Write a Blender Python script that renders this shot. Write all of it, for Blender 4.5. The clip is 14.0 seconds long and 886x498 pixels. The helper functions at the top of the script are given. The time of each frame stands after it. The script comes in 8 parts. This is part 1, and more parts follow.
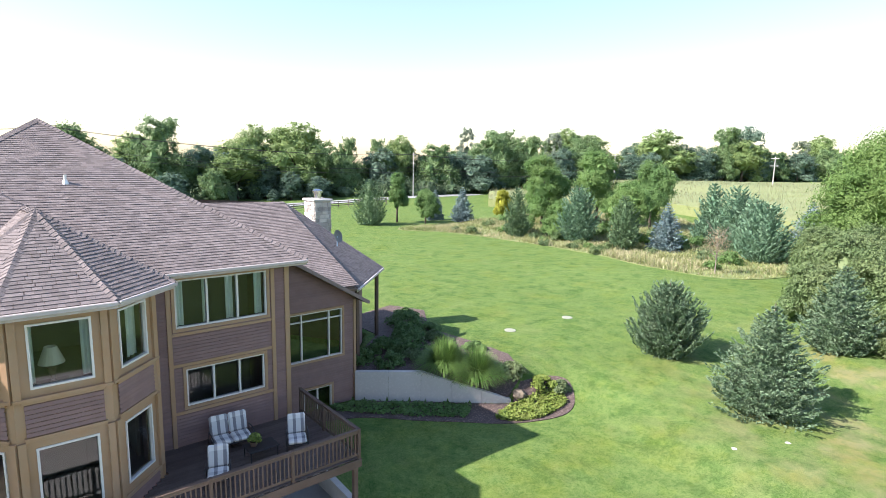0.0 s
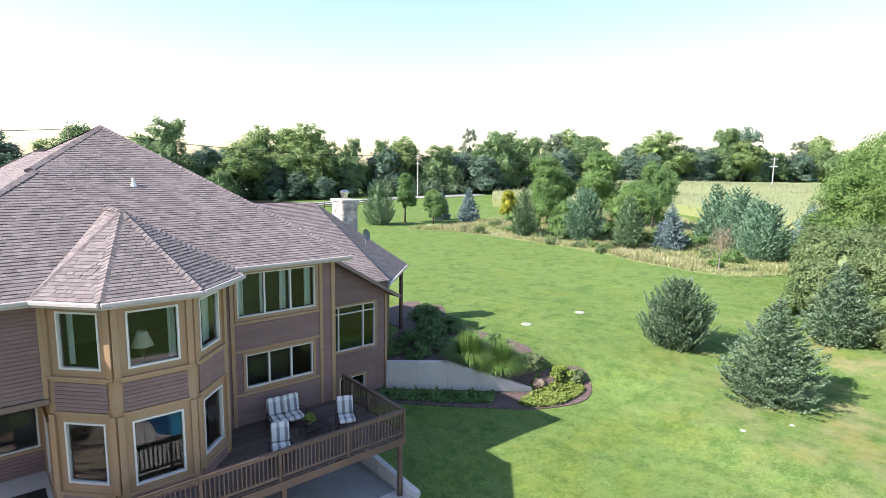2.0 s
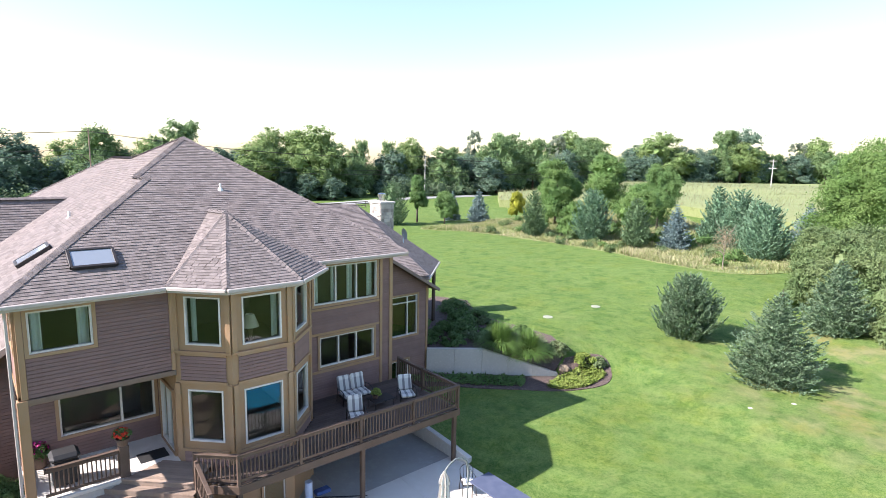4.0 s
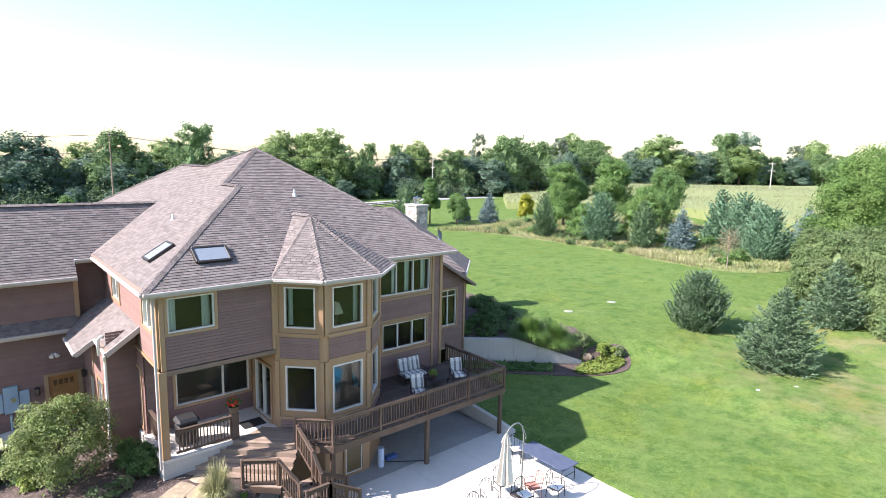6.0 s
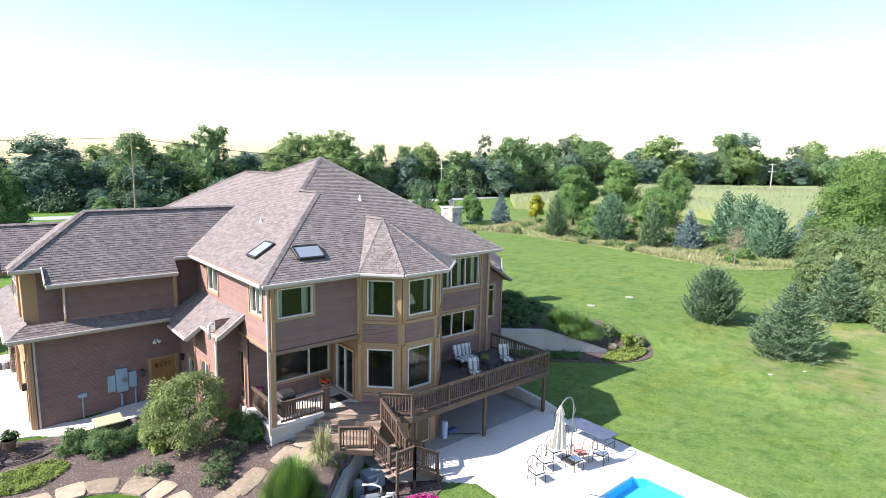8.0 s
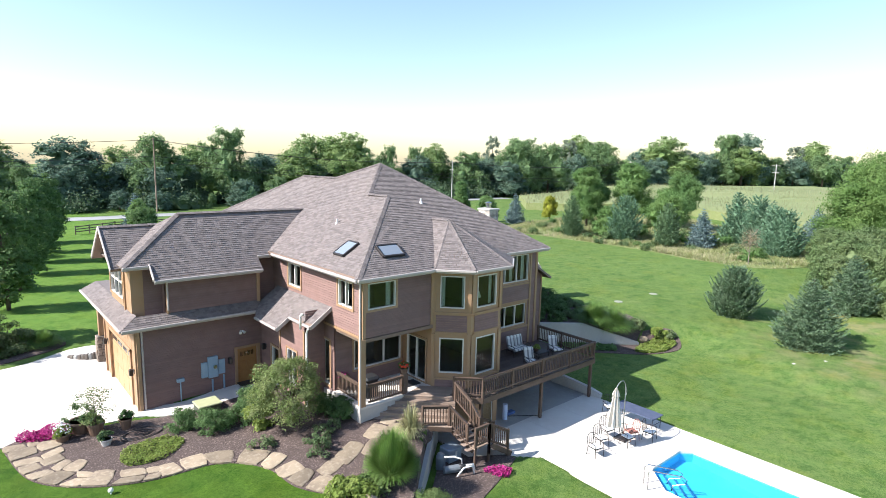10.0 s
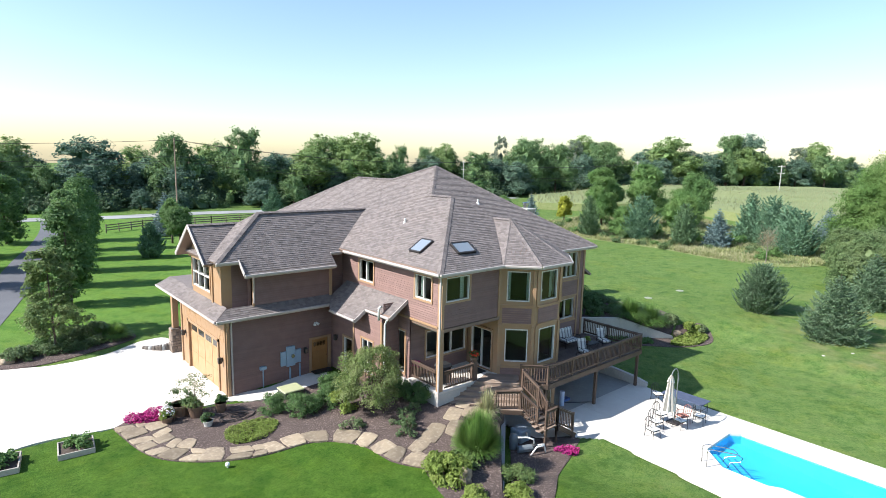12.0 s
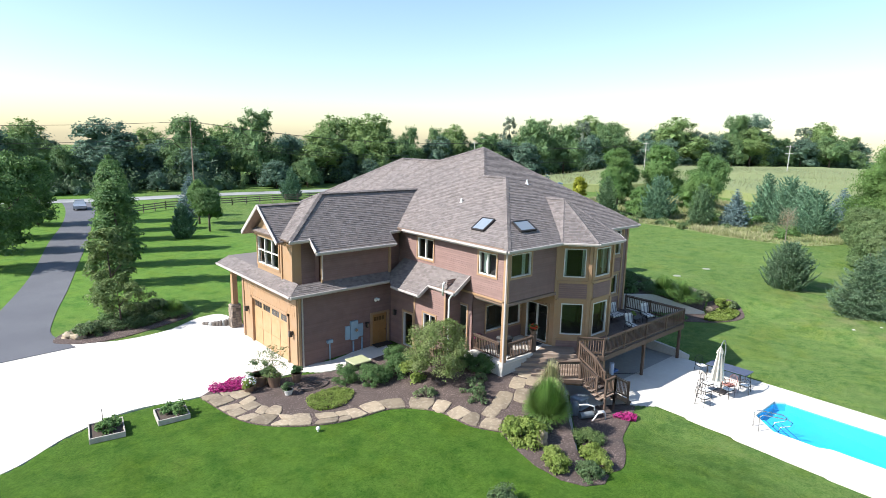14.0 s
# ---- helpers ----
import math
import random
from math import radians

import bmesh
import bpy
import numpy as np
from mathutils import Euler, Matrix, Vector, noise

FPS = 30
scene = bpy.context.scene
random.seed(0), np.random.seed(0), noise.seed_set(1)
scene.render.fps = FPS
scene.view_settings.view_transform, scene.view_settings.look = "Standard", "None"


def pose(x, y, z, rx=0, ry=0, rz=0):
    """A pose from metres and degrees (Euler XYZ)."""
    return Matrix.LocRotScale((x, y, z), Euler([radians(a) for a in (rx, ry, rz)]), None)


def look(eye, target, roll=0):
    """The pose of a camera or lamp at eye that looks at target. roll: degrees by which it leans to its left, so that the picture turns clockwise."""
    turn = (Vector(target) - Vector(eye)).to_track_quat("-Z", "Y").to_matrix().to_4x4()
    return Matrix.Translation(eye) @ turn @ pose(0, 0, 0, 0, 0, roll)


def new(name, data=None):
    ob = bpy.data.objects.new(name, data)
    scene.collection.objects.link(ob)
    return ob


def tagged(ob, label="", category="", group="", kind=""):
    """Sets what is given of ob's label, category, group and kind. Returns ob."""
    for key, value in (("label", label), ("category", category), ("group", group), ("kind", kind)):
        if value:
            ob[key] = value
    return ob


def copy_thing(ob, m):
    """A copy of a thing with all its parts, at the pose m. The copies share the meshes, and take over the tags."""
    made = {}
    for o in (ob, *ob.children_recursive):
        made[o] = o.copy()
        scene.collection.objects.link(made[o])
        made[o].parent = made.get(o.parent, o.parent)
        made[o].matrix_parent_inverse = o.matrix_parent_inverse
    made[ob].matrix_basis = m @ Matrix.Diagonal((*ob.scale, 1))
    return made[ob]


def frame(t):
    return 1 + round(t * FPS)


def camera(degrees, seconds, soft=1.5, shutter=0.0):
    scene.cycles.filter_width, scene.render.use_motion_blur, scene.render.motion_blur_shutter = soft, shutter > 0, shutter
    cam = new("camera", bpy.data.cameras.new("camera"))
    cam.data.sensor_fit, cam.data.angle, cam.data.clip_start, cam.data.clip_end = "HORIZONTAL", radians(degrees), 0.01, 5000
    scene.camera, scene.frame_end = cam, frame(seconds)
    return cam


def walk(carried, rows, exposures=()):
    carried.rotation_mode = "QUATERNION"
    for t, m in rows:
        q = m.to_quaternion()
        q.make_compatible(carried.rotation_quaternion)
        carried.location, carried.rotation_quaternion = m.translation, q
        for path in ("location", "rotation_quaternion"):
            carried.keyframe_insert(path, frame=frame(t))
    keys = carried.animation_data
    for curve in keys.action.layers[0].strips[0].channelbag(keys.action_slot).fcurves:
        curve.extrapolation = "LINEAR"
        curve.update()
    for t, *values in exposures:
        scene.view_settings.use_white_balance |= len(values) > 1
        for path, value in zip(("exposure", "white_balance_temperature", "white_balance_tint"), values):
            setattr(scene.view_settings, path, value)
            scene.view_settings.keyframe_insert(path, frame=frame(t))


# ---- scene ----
cam = camera(76.2, 14.0, soft=0.6)
PATH = [
    (0, (-1.25, -0.238, 10.017), (0.025, 1.272, 9.708), 1.1),
    (0.5, (-1.655, -0.303, 10.028), (-0.379, 1.206, 9.72), 1.1),
    (1, (-2.173, -0.411, 10.052), (-0.896, 1.097, 9.743), 1.1),
    (1.5, (-2.803, -0.556, 10.108), (-1.525, 0.951, 9.799), 1.1),
    (2, (-3.505, -0.736, 10.147), (-2.226, 0.771, 9.838), 1.1),
    (2.5, (-4.312, -0.912, 10.182), (-3.032, 0.593, 9.875), 1.2),
    (3, (-5.195, -1.129, 10.257), (-3.913, 0.375, 9.949), 1.2),
    (5.5, (-10.086, -2.538, 10.721), (-8.799, -1.037, 10.415), 1.3),
    (6, (-11.072, -2.713, 10.803), (-9.784, -1.214, 10.498), 1.3),
    (6.5, (-12.127, -2.937, 10.916), (-10.838, -1.439, 10.61), 1.2),
    (7, (-13.23, -3.176, 11.033), (-11.94, -1.679, 10.726), 1.3),
    (7.5, (-14.359, -3.362, 11.114), (-13.068, -1.866, 10.809), 1.3),
    (8, (-15.422, -3.468, 11.224), (-14.129, -1.973, 10.917), 1.3),
    (10.5, (-20.824, -3.362, 11.563), (-19.527, -1.871, 11.257), 1.3),
    (11, (-21.906, -3.155, 11.619), (-20.607, -1.666, 11.312), 1.4),
    (11.5, (-22.941, -2.914, 11.662), (-21.639, -1.427, 11.354), 1.4),
    (12, (-23.902, -2.67, 11.663), (-22.601, -1.182, 11.354), 1.4),
    (12.5, (-24.842, -2.365, 11.653), (-23.542, -0.878, 11.332), 1.4),
    (13, (-25.776, -2.047, 11.642), (-24.477, -0.565, 11.302), 1.4),
    (13.5, (-26.68, -1.745, 11.635), (-25.383, -0.266, 11.276), 1.4),
    (14, (-27.37, -1.493, 11.643), (-26.073, -0.017, 11.269), 1.3),
]
EXPOSURE = [(0.0, 1.43, 6350, 19), (6.0, 1.43, 6300, 18), (8.0, 1.33, 6250, 16), (10.5, 1.05, 6150, 11), (14.0, 0.93, 6100, 9)]
walk(cam, [(t, look(eye, target, roll)) for t, eye, target, roll in PATH], EXPOSURE)

# ---- light ----
SUN_EL, SUN_DIR = 40.0, Vector((-0.9, 0.355, 0.0)).normalized()
world = bpy.data.worlds.new("sky")
scene.world = world
world.use_nodes = True
wn = world.node_tree.nodes
sky = wn.new("ShaderNodeTexSky")
sky.sky_type = "NISHITA"
sky.sun_disc = False
sky.sun_elevation = radians(SUN_EL)
sky.sun_rotation = math.atan2(SUN_DIR.x, SUN_DIR.y)
sky.air_density, sky.dust_density, sky.ozone_density = 1.25, 0.6, 1.8
wn["Background"].inputs["Strength"].default_value = 0.108
world.node_tree.links.new(sky.outputs[0], wn["Background"].inputs["Color"])
sun = new("sun", bpy.data.lights.new("sun", "SUN"))
sun.data.energy, sun.data.angle, sun.data.color = 5.0, radians(0.6), (1.0, 0.945, 0.85)
up = SUN_DIR * math.cos(radians(SUN_EL)) + Vector((0, 0, math.sin(radians(SUN_EL))))
sun.matrix_world = look(up * 200, (0, 0, 0))


# ---- mesh building ----
class Geo:
    """Collects the faces of one mesh."""

    def __init__(self):
        self.v, self.f = [], []

    def face(self, *pts):
        i = len(self.v)
        self.v.extend(tuple(p) for p in pts)
        self.f.append(tuple(range(i, i + len(pts))))

    def box(self, lo, hi, bevel=0.0, m=None):
        (x0, y0, z0), (x1, y1, z1) = lo, hi
        i = len(self.v)
        if bevel <= 0:
            vs = [(x, y, z) for x in (x0, x1) for y in (y0, y1) for z in (z0, z1)]
            fs = [(0, 1, 3, 2), (4, 6, 7, 5), (0, 4, 5, 1), (2, 3, 7, 6), (0, 2, 6, 4), (1, 5, 7, 3)]
        else:
            b = min(bevel, (x1 - x0) / 2.01, (y1 - y0) / 2.01, (z1 - z0) / 2.01)
            vs, idx = [], {}
            for a, x in enumerate((x0, x1)):
                for c, y in enumerate((y0, y1)):
                    for e, z in enumerate((z0, z1)):
                        sx, sy, sz = (1 - 2 * a) * b, (1 - 2 * c) * b, (1 - 2 * e) * b
                        for ax, p in enumerate(((x, y + sy, z + sz), (x + sx, y, z + sz), (x + sx, y + sy, z))):
                            idx[a, c, e, ax] = len(vs)
                            vs.append(p)
            fs = []
            for ax in range(3):
                o = [k for k in range(3) if k != ax]
                for s in (0, 1):
                    q = []
                    for p, r in ((0, 0), (1, 0), (1, 1), (0, 1)):
                        key = [0, 0, 0]
                        key[ax], key[o[0]], key[o[1]] = s, p, r
                        q.append(idx[(*key, ax)])
                    fs.append(tuple(q))
                for p in (0, 1):
                    for r in (0, 1):
                        k0, k1 = [0, 0, 0], [0, 0, 0]
                        k0[ax], k1[ax] = 0, 1
                        k0[o[0]] = k1[o[0]] = p
                        k0[o[1]] = k1[o[1]] = r
                        fs.append((idx[(*k0, o[0])], idx[(*k1, o[0])], idx[(*k1, o[1])], idx[(*k0, o[1])]))
            for a in (0, 1):
                for c in (0, 1):
                    for e in (0, 1):
                        fs.append(tuple(idx[a, c, e, ax] for ax in range(3)))
        if m is not None:
            vs = [tuple(m @ Vector(p)) for p in vs]
        self.v.extend(vs)
        self.f.extend(tuple(i + k for k in f) for f in fs)
        return self

    def beam(self, a, b, w, h, bevel=0.0, up=(0, 0, 1)):
        """A bar of width w and height h from a to b."""
        a, b = Vector(a), Vector(b)
        d = (b - a).normalized()
        side = d.cross(Vector(up))
        side = side.normalized() if side.length > 1e-4 else Vector((1, 0, 0))
        top = side.cross(d)
        m = Matrix.Translation(a) @ Matrix((d, side, top)).transposed().to_4x4()
        return self.box((0, -w / 2, -h / 2), ((b - a).length, w / 2, h / 2), bevel, m)

    def tube(self, pts, radii, n=8, caps=True):
        pts = [Vector(p) for p in pts]
        if not isinstance(radii, (list, tuple)):
            radii = [radii] * len(pts)
        rings = []
        for k, p in enumerate(pts):
            d = (pts[min(k + 1, len(pts) - 1)] - pts[max(k - 1, 0)]).normalized()
            s = d.cross(Vector((0.13, 0.21, 1)))
            s = s.normalized() if s.length > 0.05 else Vector((1, 0, 0))
            t = d.cross(s).normalized()
            i = len(self.v)
            for j in range(n):
                a = 2 * math.pi * j / n
                self.v.append(tuple(p + radii[k] * (math.cos(a) * s + math.sin(a) * t)))
            rings.append(i)
        for r0, r1 in zip(rings, rings[1:]):
            for j in range(n):
                self.f.append((r0 + j, r0 + (j + 1) % n, r1 + (j + 1) % n, r1 + j))
        if caps:
            self.f.append(tuple(rings[0] + j for j in reversed(range(n))))
            self.f.append(tuple(rings[-1] + j for j in range(n)))
        return self

    def slab(self, pts, thick):
        """A polygon with thickness below it."""
        pts = [Vector(p) for p in pts]
        n = Vector((0, 0, 0))
        for a, b in zip(pts, pts[1:] + pts[:1]):
            n += a.cross(b)
        n.normalize()
        low = [p - n * thick for p in pts]
        self.face(*pts)
        self.face(*reversed(low))
        for k in range(len(pts)):
            j = (k + 1) % len(pts)
            self.face(pts[k], low[k], low[j], pts[j])
        return self

    def blob(self, c, r, seed=0, rough=0.15, sub=2, squash=1.0):
        bm = bmesh.new()
        bmesh.ops.create_icosphere(bm, subdivisions=sub, radius=1)
        i = len(self.v)
        for v in bm.verts:
            k = 1 + rough * 2 * noise.noise(v.co * 1.7 + Vector((seed * 3.1, seed * 7.7, seed)))
            self.v.append((c[0] + v.co.x * r * k, c[1] + v.co.y * r * k, c[2] + v.co.z * r * k * squash))
        self.f.extend(tuple(i + v.index for v in f.verts) for f in bm.faces)
        bm.free()
        return self

    def mesh(self, name, mat, smooth=False):
        me = bpy.data.meshes.new(name)
        me.from_pydata(self.v, [], self.f)
        me.materials.append(mat)
        if smooth:
            me.polygons.foreach_set("use_smooth", [True] * len(me.polygons))
        me.update()
        return me


def part(name, geo, mat, parent=None, label="", smooth=False):
    """Links a mesh as one object, under a thing where one is given."""
    me = geo if isinstance(geo, bpy.types.Mesh) else geo.mesh(name, mat, smooth)
    ob = new(name, me)
    if parent is not None:
        ob.parent = parent
        w = parent.matrix_basis.copy()
        if parent.parent is not None:
            w = parent.parent.matrix_basis @ parent.matrix_parent_inverse @ w
        ob.matrix_parent_inverse = w.inverted()
    if label:
        tagged(ob, label)
    return ob


def thing(name, at, label, category, group="", kind=""):
    ob = new(name)
    ob.empty_display_size = 0.2
    ob.matrix_basis = Matrix.Translation(at)
    return tagged(ob, label, category, group, kind)


# ---- materials ----
def material(name, base, rough=0.7, spots=(), bump=0.0, bump_scale=30.0, metal=0.0, jitter=0.0, spec=0.5, island=False, vec="Object"):
    """Base colour with noise layers: spots = (scale, colour, low, high, strength) each."""
    m = bpy.data.materials.new(name)
    m.use_nodes = True
    nt = m.node_tree
    N, L = nt.nodes, nt.links
    b = N["Principled BSDF"]
    b.inputs["Roughness"].default_value = rough
    b.inputs["Metallic"].default_value = metal
    b.inputs["Specular IOR Level"].default_value = spec
    tc = N.new("ShaderNodeTexCoord")
    col = N.new("ShaderNodeRGB")
    col.outputs[0].default_value = (*base, 1)
    cur = col.outputs[0]
    for sc, c, lo, hi, k in spots:
        n = N.new("ShaderNodeTexNoise")
        L.new(tc.outputs[vec], n.inputs["Vector"])
        n.inputs["Scale"].default_value, n.inputs["Detail"].default_value = sc, 5
        r = N.new("ShaderNodeMapRange")
        r.inputs["From Min"].default_value, r.inputs["From Max"].default_value = lo, hi
        r.inputs["To Max"].default_value = k
        L.new(n.outputs["Fac"], r.inputs["Value"])
        x = N.new("ShaderNodeMix")
        x.data_type = "RGBA"
        L.new(r.outputs[0], x.inputs["Factor"])
        L.new(cur, x.inputs["A"])
        x.inputs["B"].default_value = (*c, 1)
        cur = x.outputs["Result"]
    if jitter:
        h = N.new("ShaderNodeHueSaturation")
        src = N.new("ShaderNodeNewGeometry").outputs["Random Per Island"] if island else N.new("ShaderNodeObjectInfo").outputs["Random"]
        r = N.new("ShaderNodeMapRange")
        r.inputs["To Min"].default_value, r.inputs["To Max"].default_value = 1 - jitter, 1 + jitter
        L.new(src, r.inputs["Value"])
        L.new(r.outputs[0], h.inputs["Value"])
        L.new(cur, h.inputs["Color"])
        cur = h.outputs[0]
    L.new(cur, b.inputs["Base Color"])
    if bump:
        n = N.new("ShaderNodeTexNoise")
        L.new(tc.outputs[vec], n.inputs["Vector"])
        n.inputs["Scale"].default_value, n.inputs["Detail"].default_value = bump_scale, 6
        bp = N.new("ShaderNodeBump")
        bp.inputs["Strength"].default_value = bump
        bp.inputs["Distance"].default_value = 0.02
        L.new(n.outputs["Fac"], bp.inputs["Height"])
        L.new(bp.outputs[0], b.inputs["Normal"])
    return m


def leaf_material(name, base, tip, jitter=0.25, trans=0.38, scale=0.35):
    """Foliage: leaves that let some light through, varied leaf by leaf and in patches."""
    m = material(name, base, 0.6, ((scale, tip, 0.35, 0.68, 0.85),), jitter=jitter, island=True, spec=0.25)
    nt = m.node_tree
    N, L = nt.nodes, nt.links
    b = N["Principled BSDF"]
    t = N.new("ShaderNodeBsdfTranslucent")
    L.new(b.inputs["Base Color"].links[0].from_socket, t.inputs["Color"])
    mix = N.new("ShaderNodeMixShader")
    mix.inputs[0].default_value = trans
    L.new(b.outputs[0], mix.inputs[1])
    L.new(t.outputs[0], mix.inputs[2])
    L.new(mix.outputs[0], N["Material Output"].inputs["Surface"])
    return m


SIDING = material("brown_siding", (0.215, 0.128, 0.112), 0.62, ((2.2, (0.178, 0.100, 0.082), 0.35, 0.7, 0.7), (26, (0.19, 0.11, 0.10), 0.45, 0.8, 0.35)), 0.15, 60, jitter=0.07, island=True)
TAN = material("tan_trim_paint", (0.325, 0.208, 0.125), 0.55, ((1.7, (0.33, 0.185, 0.085), 0.4, 0.7, 0.6), (40, (0.46, 0.27, 0.13), 0.5, 0.8, 0.4)), 0.08, 90)
WHITE = material("white_vinyl", (0.78, 0.77, 0.74), 0.4, ((9, (0.66, 0.65, 0.62), 0.5, 0.8, 0.5),))
SHINGLE = material("asphalt_shingle", (0.178, 0.155, 0.150), 0.9, ((0.5, (0.205, 0.175, 0.165), 0.35, 0.7, 0.7), (7, (0.115, 0.09, 0.088), 0.5, 0.75, 0.5), (160, (0.27, 0.22, 0.20), 0.5, 0.75, 0.5)), 0.5, 220, jitter=0.2, island=True, spec=0.2)
SHINGLE_ONE = material("asphalt_shingle_tab", (0.178, 0.155, 0.150), 0.9, ((7, (0.115, 0.09, 0.088), 0.5, 0.75, 0.5), (160, (0.27, 0.22, 0.20), 0.5, 0.75, 0.5)), 0.5, 220, jitter=0.2, spec=0.2)
GUTTER = material("gutter_mauve", (0.44, 0.39, 0.37), 0.45, ((5, (0.36, 0.31, 0.29), 0.45, 0.75, 0.6),))
SOFFIT = material("soffit_brown", (0.20, 0.135, 0.10), 0.7, ((4, (0.16, 0.11, 0.085), 0.4, 0.7, 0.6),))
INNER = material("room_wall", (0.22, 0.20, 0.17), 0.9, ((1.5, (0.18, 0.16, 0.14), 0.4, 0.7, 0.6),))
CURTAIN = material("pale_curtain", (0.78, 0.82, 0.80), 0.9, ((3, (0.66, 0.73, 0.72), 0.4, 0.7, 0.6),))
DECK = material("weathered_deck_wood", (0.088, 0.056, 0.040), 0.7, ((1.3, (0.135, 0.09, 0.066), 0.4, 0.7, 0.7), (22, (0.09, 0.05, 0.033), 0.5, 0.8, 0.6)), 0.3, 60, jitter=0.18)
DECK_FLOOR = material("dark_deck_boards", (0.085, 0.058, 0.048), 0.7, ((1.1, (0.13, 0.095, 0.075), 0.4, 0.7, 0.7), (22, (0.06, 0.04, 0.033), 0.5, 0.8, 0.6)), 0.3, 60, jitter=0.2)
STEP = material("grey_step_wood", (0.27, 0.20, 0.155), 0.8, ((1.6, (0.20, 0.14, 0.10), 0.4, 0.7, 0.7), (24, (0.34, 0.27, 0.22), 0.5, 0.8, 0.5)), 0.3, 60, jitter=0.15)
CONCRETE = material("pale_concrete", (0.63, 0.585, 0.53), 0.85, ((0.35, (0.56, 0.51, 0.46), 0.38, 0.68, 0.8), (3, (0.68, 0.64, 0.59), 0.5, 0.75, 0.5), (60, (0.5, 0.46, 0.42), 0.55, 0.8, 0.4)), 0.2, 80)
GREYCON = material("grey_concrete", (0.36, 0.35, 0.335), 0.85, ((0.5, (0.29, 0.28, 0.27), 0.4, 0.65, 0.8), (5, (0.42, 0.41, 0.39), 0.5, 0.75, 0.5)), 0.2, 60)
WALLCON = material("wall_concrete", (0.47, 0.45, 0.42), 0.85, ((0.8, (0.44, 0.41, 0.38), 0.4, 0.7, 0.8), (9, (0.6, 0.57, 0.53), 0.5, 0.75, 0.5)), 0.25, 50)
STONE = material("chimney_stone", (0.47, 0.43, 0.38), 0.85, ((2.5, (0.28, 0.24, 0.22), 0.4, 0.7, 0.8), (20, (0.5, 0.44, 0.38), 0.5, 0.8, 0.6)), 0.5, 25, jitter=0.35)
FLAG = material("flagstone", (0.285, 0.225, 0.155), 0.85, ((1.4, (0.20, 0.155, 0.11), 0.42, 0.62, 0.85), (6, (0.37, 0.305, 0.225), 0.5, 0.68, 0.7), (30, (0.20, 0.15, 0.105), 0.55, 0.7, 0.6)), 0.7, 14, jitter=0.3)
MULCH = material("bark_mulch", (0.088, 0.062, 0.054), 0.95, ((2, (0.066, 0.045, 0.038), 0.4, 0.7, 0.8), (13, (0.22, 0.165, 0.145), 0.53, 0.62, 0.8), (30, (0.04, 0.027, 0.024), 0.52, 0.6, 0.85)), 1.0, 26)
ASPHALT = material("asphalt", (0.10, 0.10, 0.115), 0.85, ((0.25, (0.13, 0.13, 0.145), 0.4, 0.7, 0.8), (40, (0.05, 0.05, 0.055), 0.5, 0.8, 0.6)), 0.3, 90)
ROADTOP = material("road_asphalt", (0.30, 0.30, 0.30), 0.85, ((0.2, (0.17, 0.17, 0.17), 0.4, 0.7, 0.8),), 0.3, 60)
BARK = material("bark", (0.12, 0.09, 0.07), 0.9, ((3, (0.07, 0.055, 0.045), 0.4, 0.7, 0.8),), 0.8, 30)
DOORWOOD = material("oak_door", (0.33, 0.165, 0.055), 0.45, ((3, (0.25, 0.12, 0.04), 0.4, 0.7, 0.7), (30, (0.4, 0.21, 0.075), 0.5, 0.8, 0.5)), 0.1, 60)
GARAGEWOOD = material("tan_garage_door", (0.41, 0.255, 0.135), 0.5, ((2, (0.36, 0.2, 0.085), 0.4, 0.7, 0.7), (30, (0.48, 0.28, 0.13), 0.5, 0.8, 0.5)), 0.1, 60)
IRON = material("dark_iron", (0.035, 0.03, 0.03), 0.5, ((20, (0.06, 0.05, 0.045), 0.5, 0.8, 0.6),), metal=0.3)
METAL = material("bright_metal", (0.6, 0.6, 0.6), 0.25, ((8, (0.5, 0.5, 0.5), 0.5, 0.8, 0.5),), metal=1.0)
GREYBOX = material("grey_enamel", (0.24, 0.34, 0.44), 0.5, ((4, (0.20, 0.29, 0.38), 0.45, 0.75, 0.5),))
BLACK = material("black_rubber", (0.02, 0.02, 0.022), 0.6, ((10, (0.035, 0.035, 0.035), 0.5, 0.8, 0.5),))


def glass_material(name, tint, ior):
    m = bpy.data.materials.new(name)
    m.use_nodes = True
    N, L = m.node_tree.nodes, m.node_tree.links
    N.remove(N["Principled BSDF"])
    g, t, f, x = (N.new("ShaderNode" + k) for k in ("BsdfGlossy", "BsdfTransparent", "Fresnel", "MixShader"))
    g.inputs["Color"].default_value, g.inputs["Roughness"].default_value = (0.95, 0.97, 0.95, 1), 0.01
    t.inputs["Color"].default_value = (*tint, 1)
    f.inputs["IOR"].default_value = ior
    L.new(f.outputs[0], x.inputs[0])
    L.new(t.outputs[0], x.inputs[1])
    L.new(g.outputs[0], x.inputs[2])
    L.new(x.outputs[0], N["Material Output"].inputs["Surface"])
    return m


GLASS = glass_material("window_glass", (0.70, 0.77, 0.74), 1.6)

# ---- the lie of the land ----
def smooth(a, b, x):
    t = min(1.0, max(0.0, (x - a) / (b - a)))
    return t * t * (3 - 2 * t)


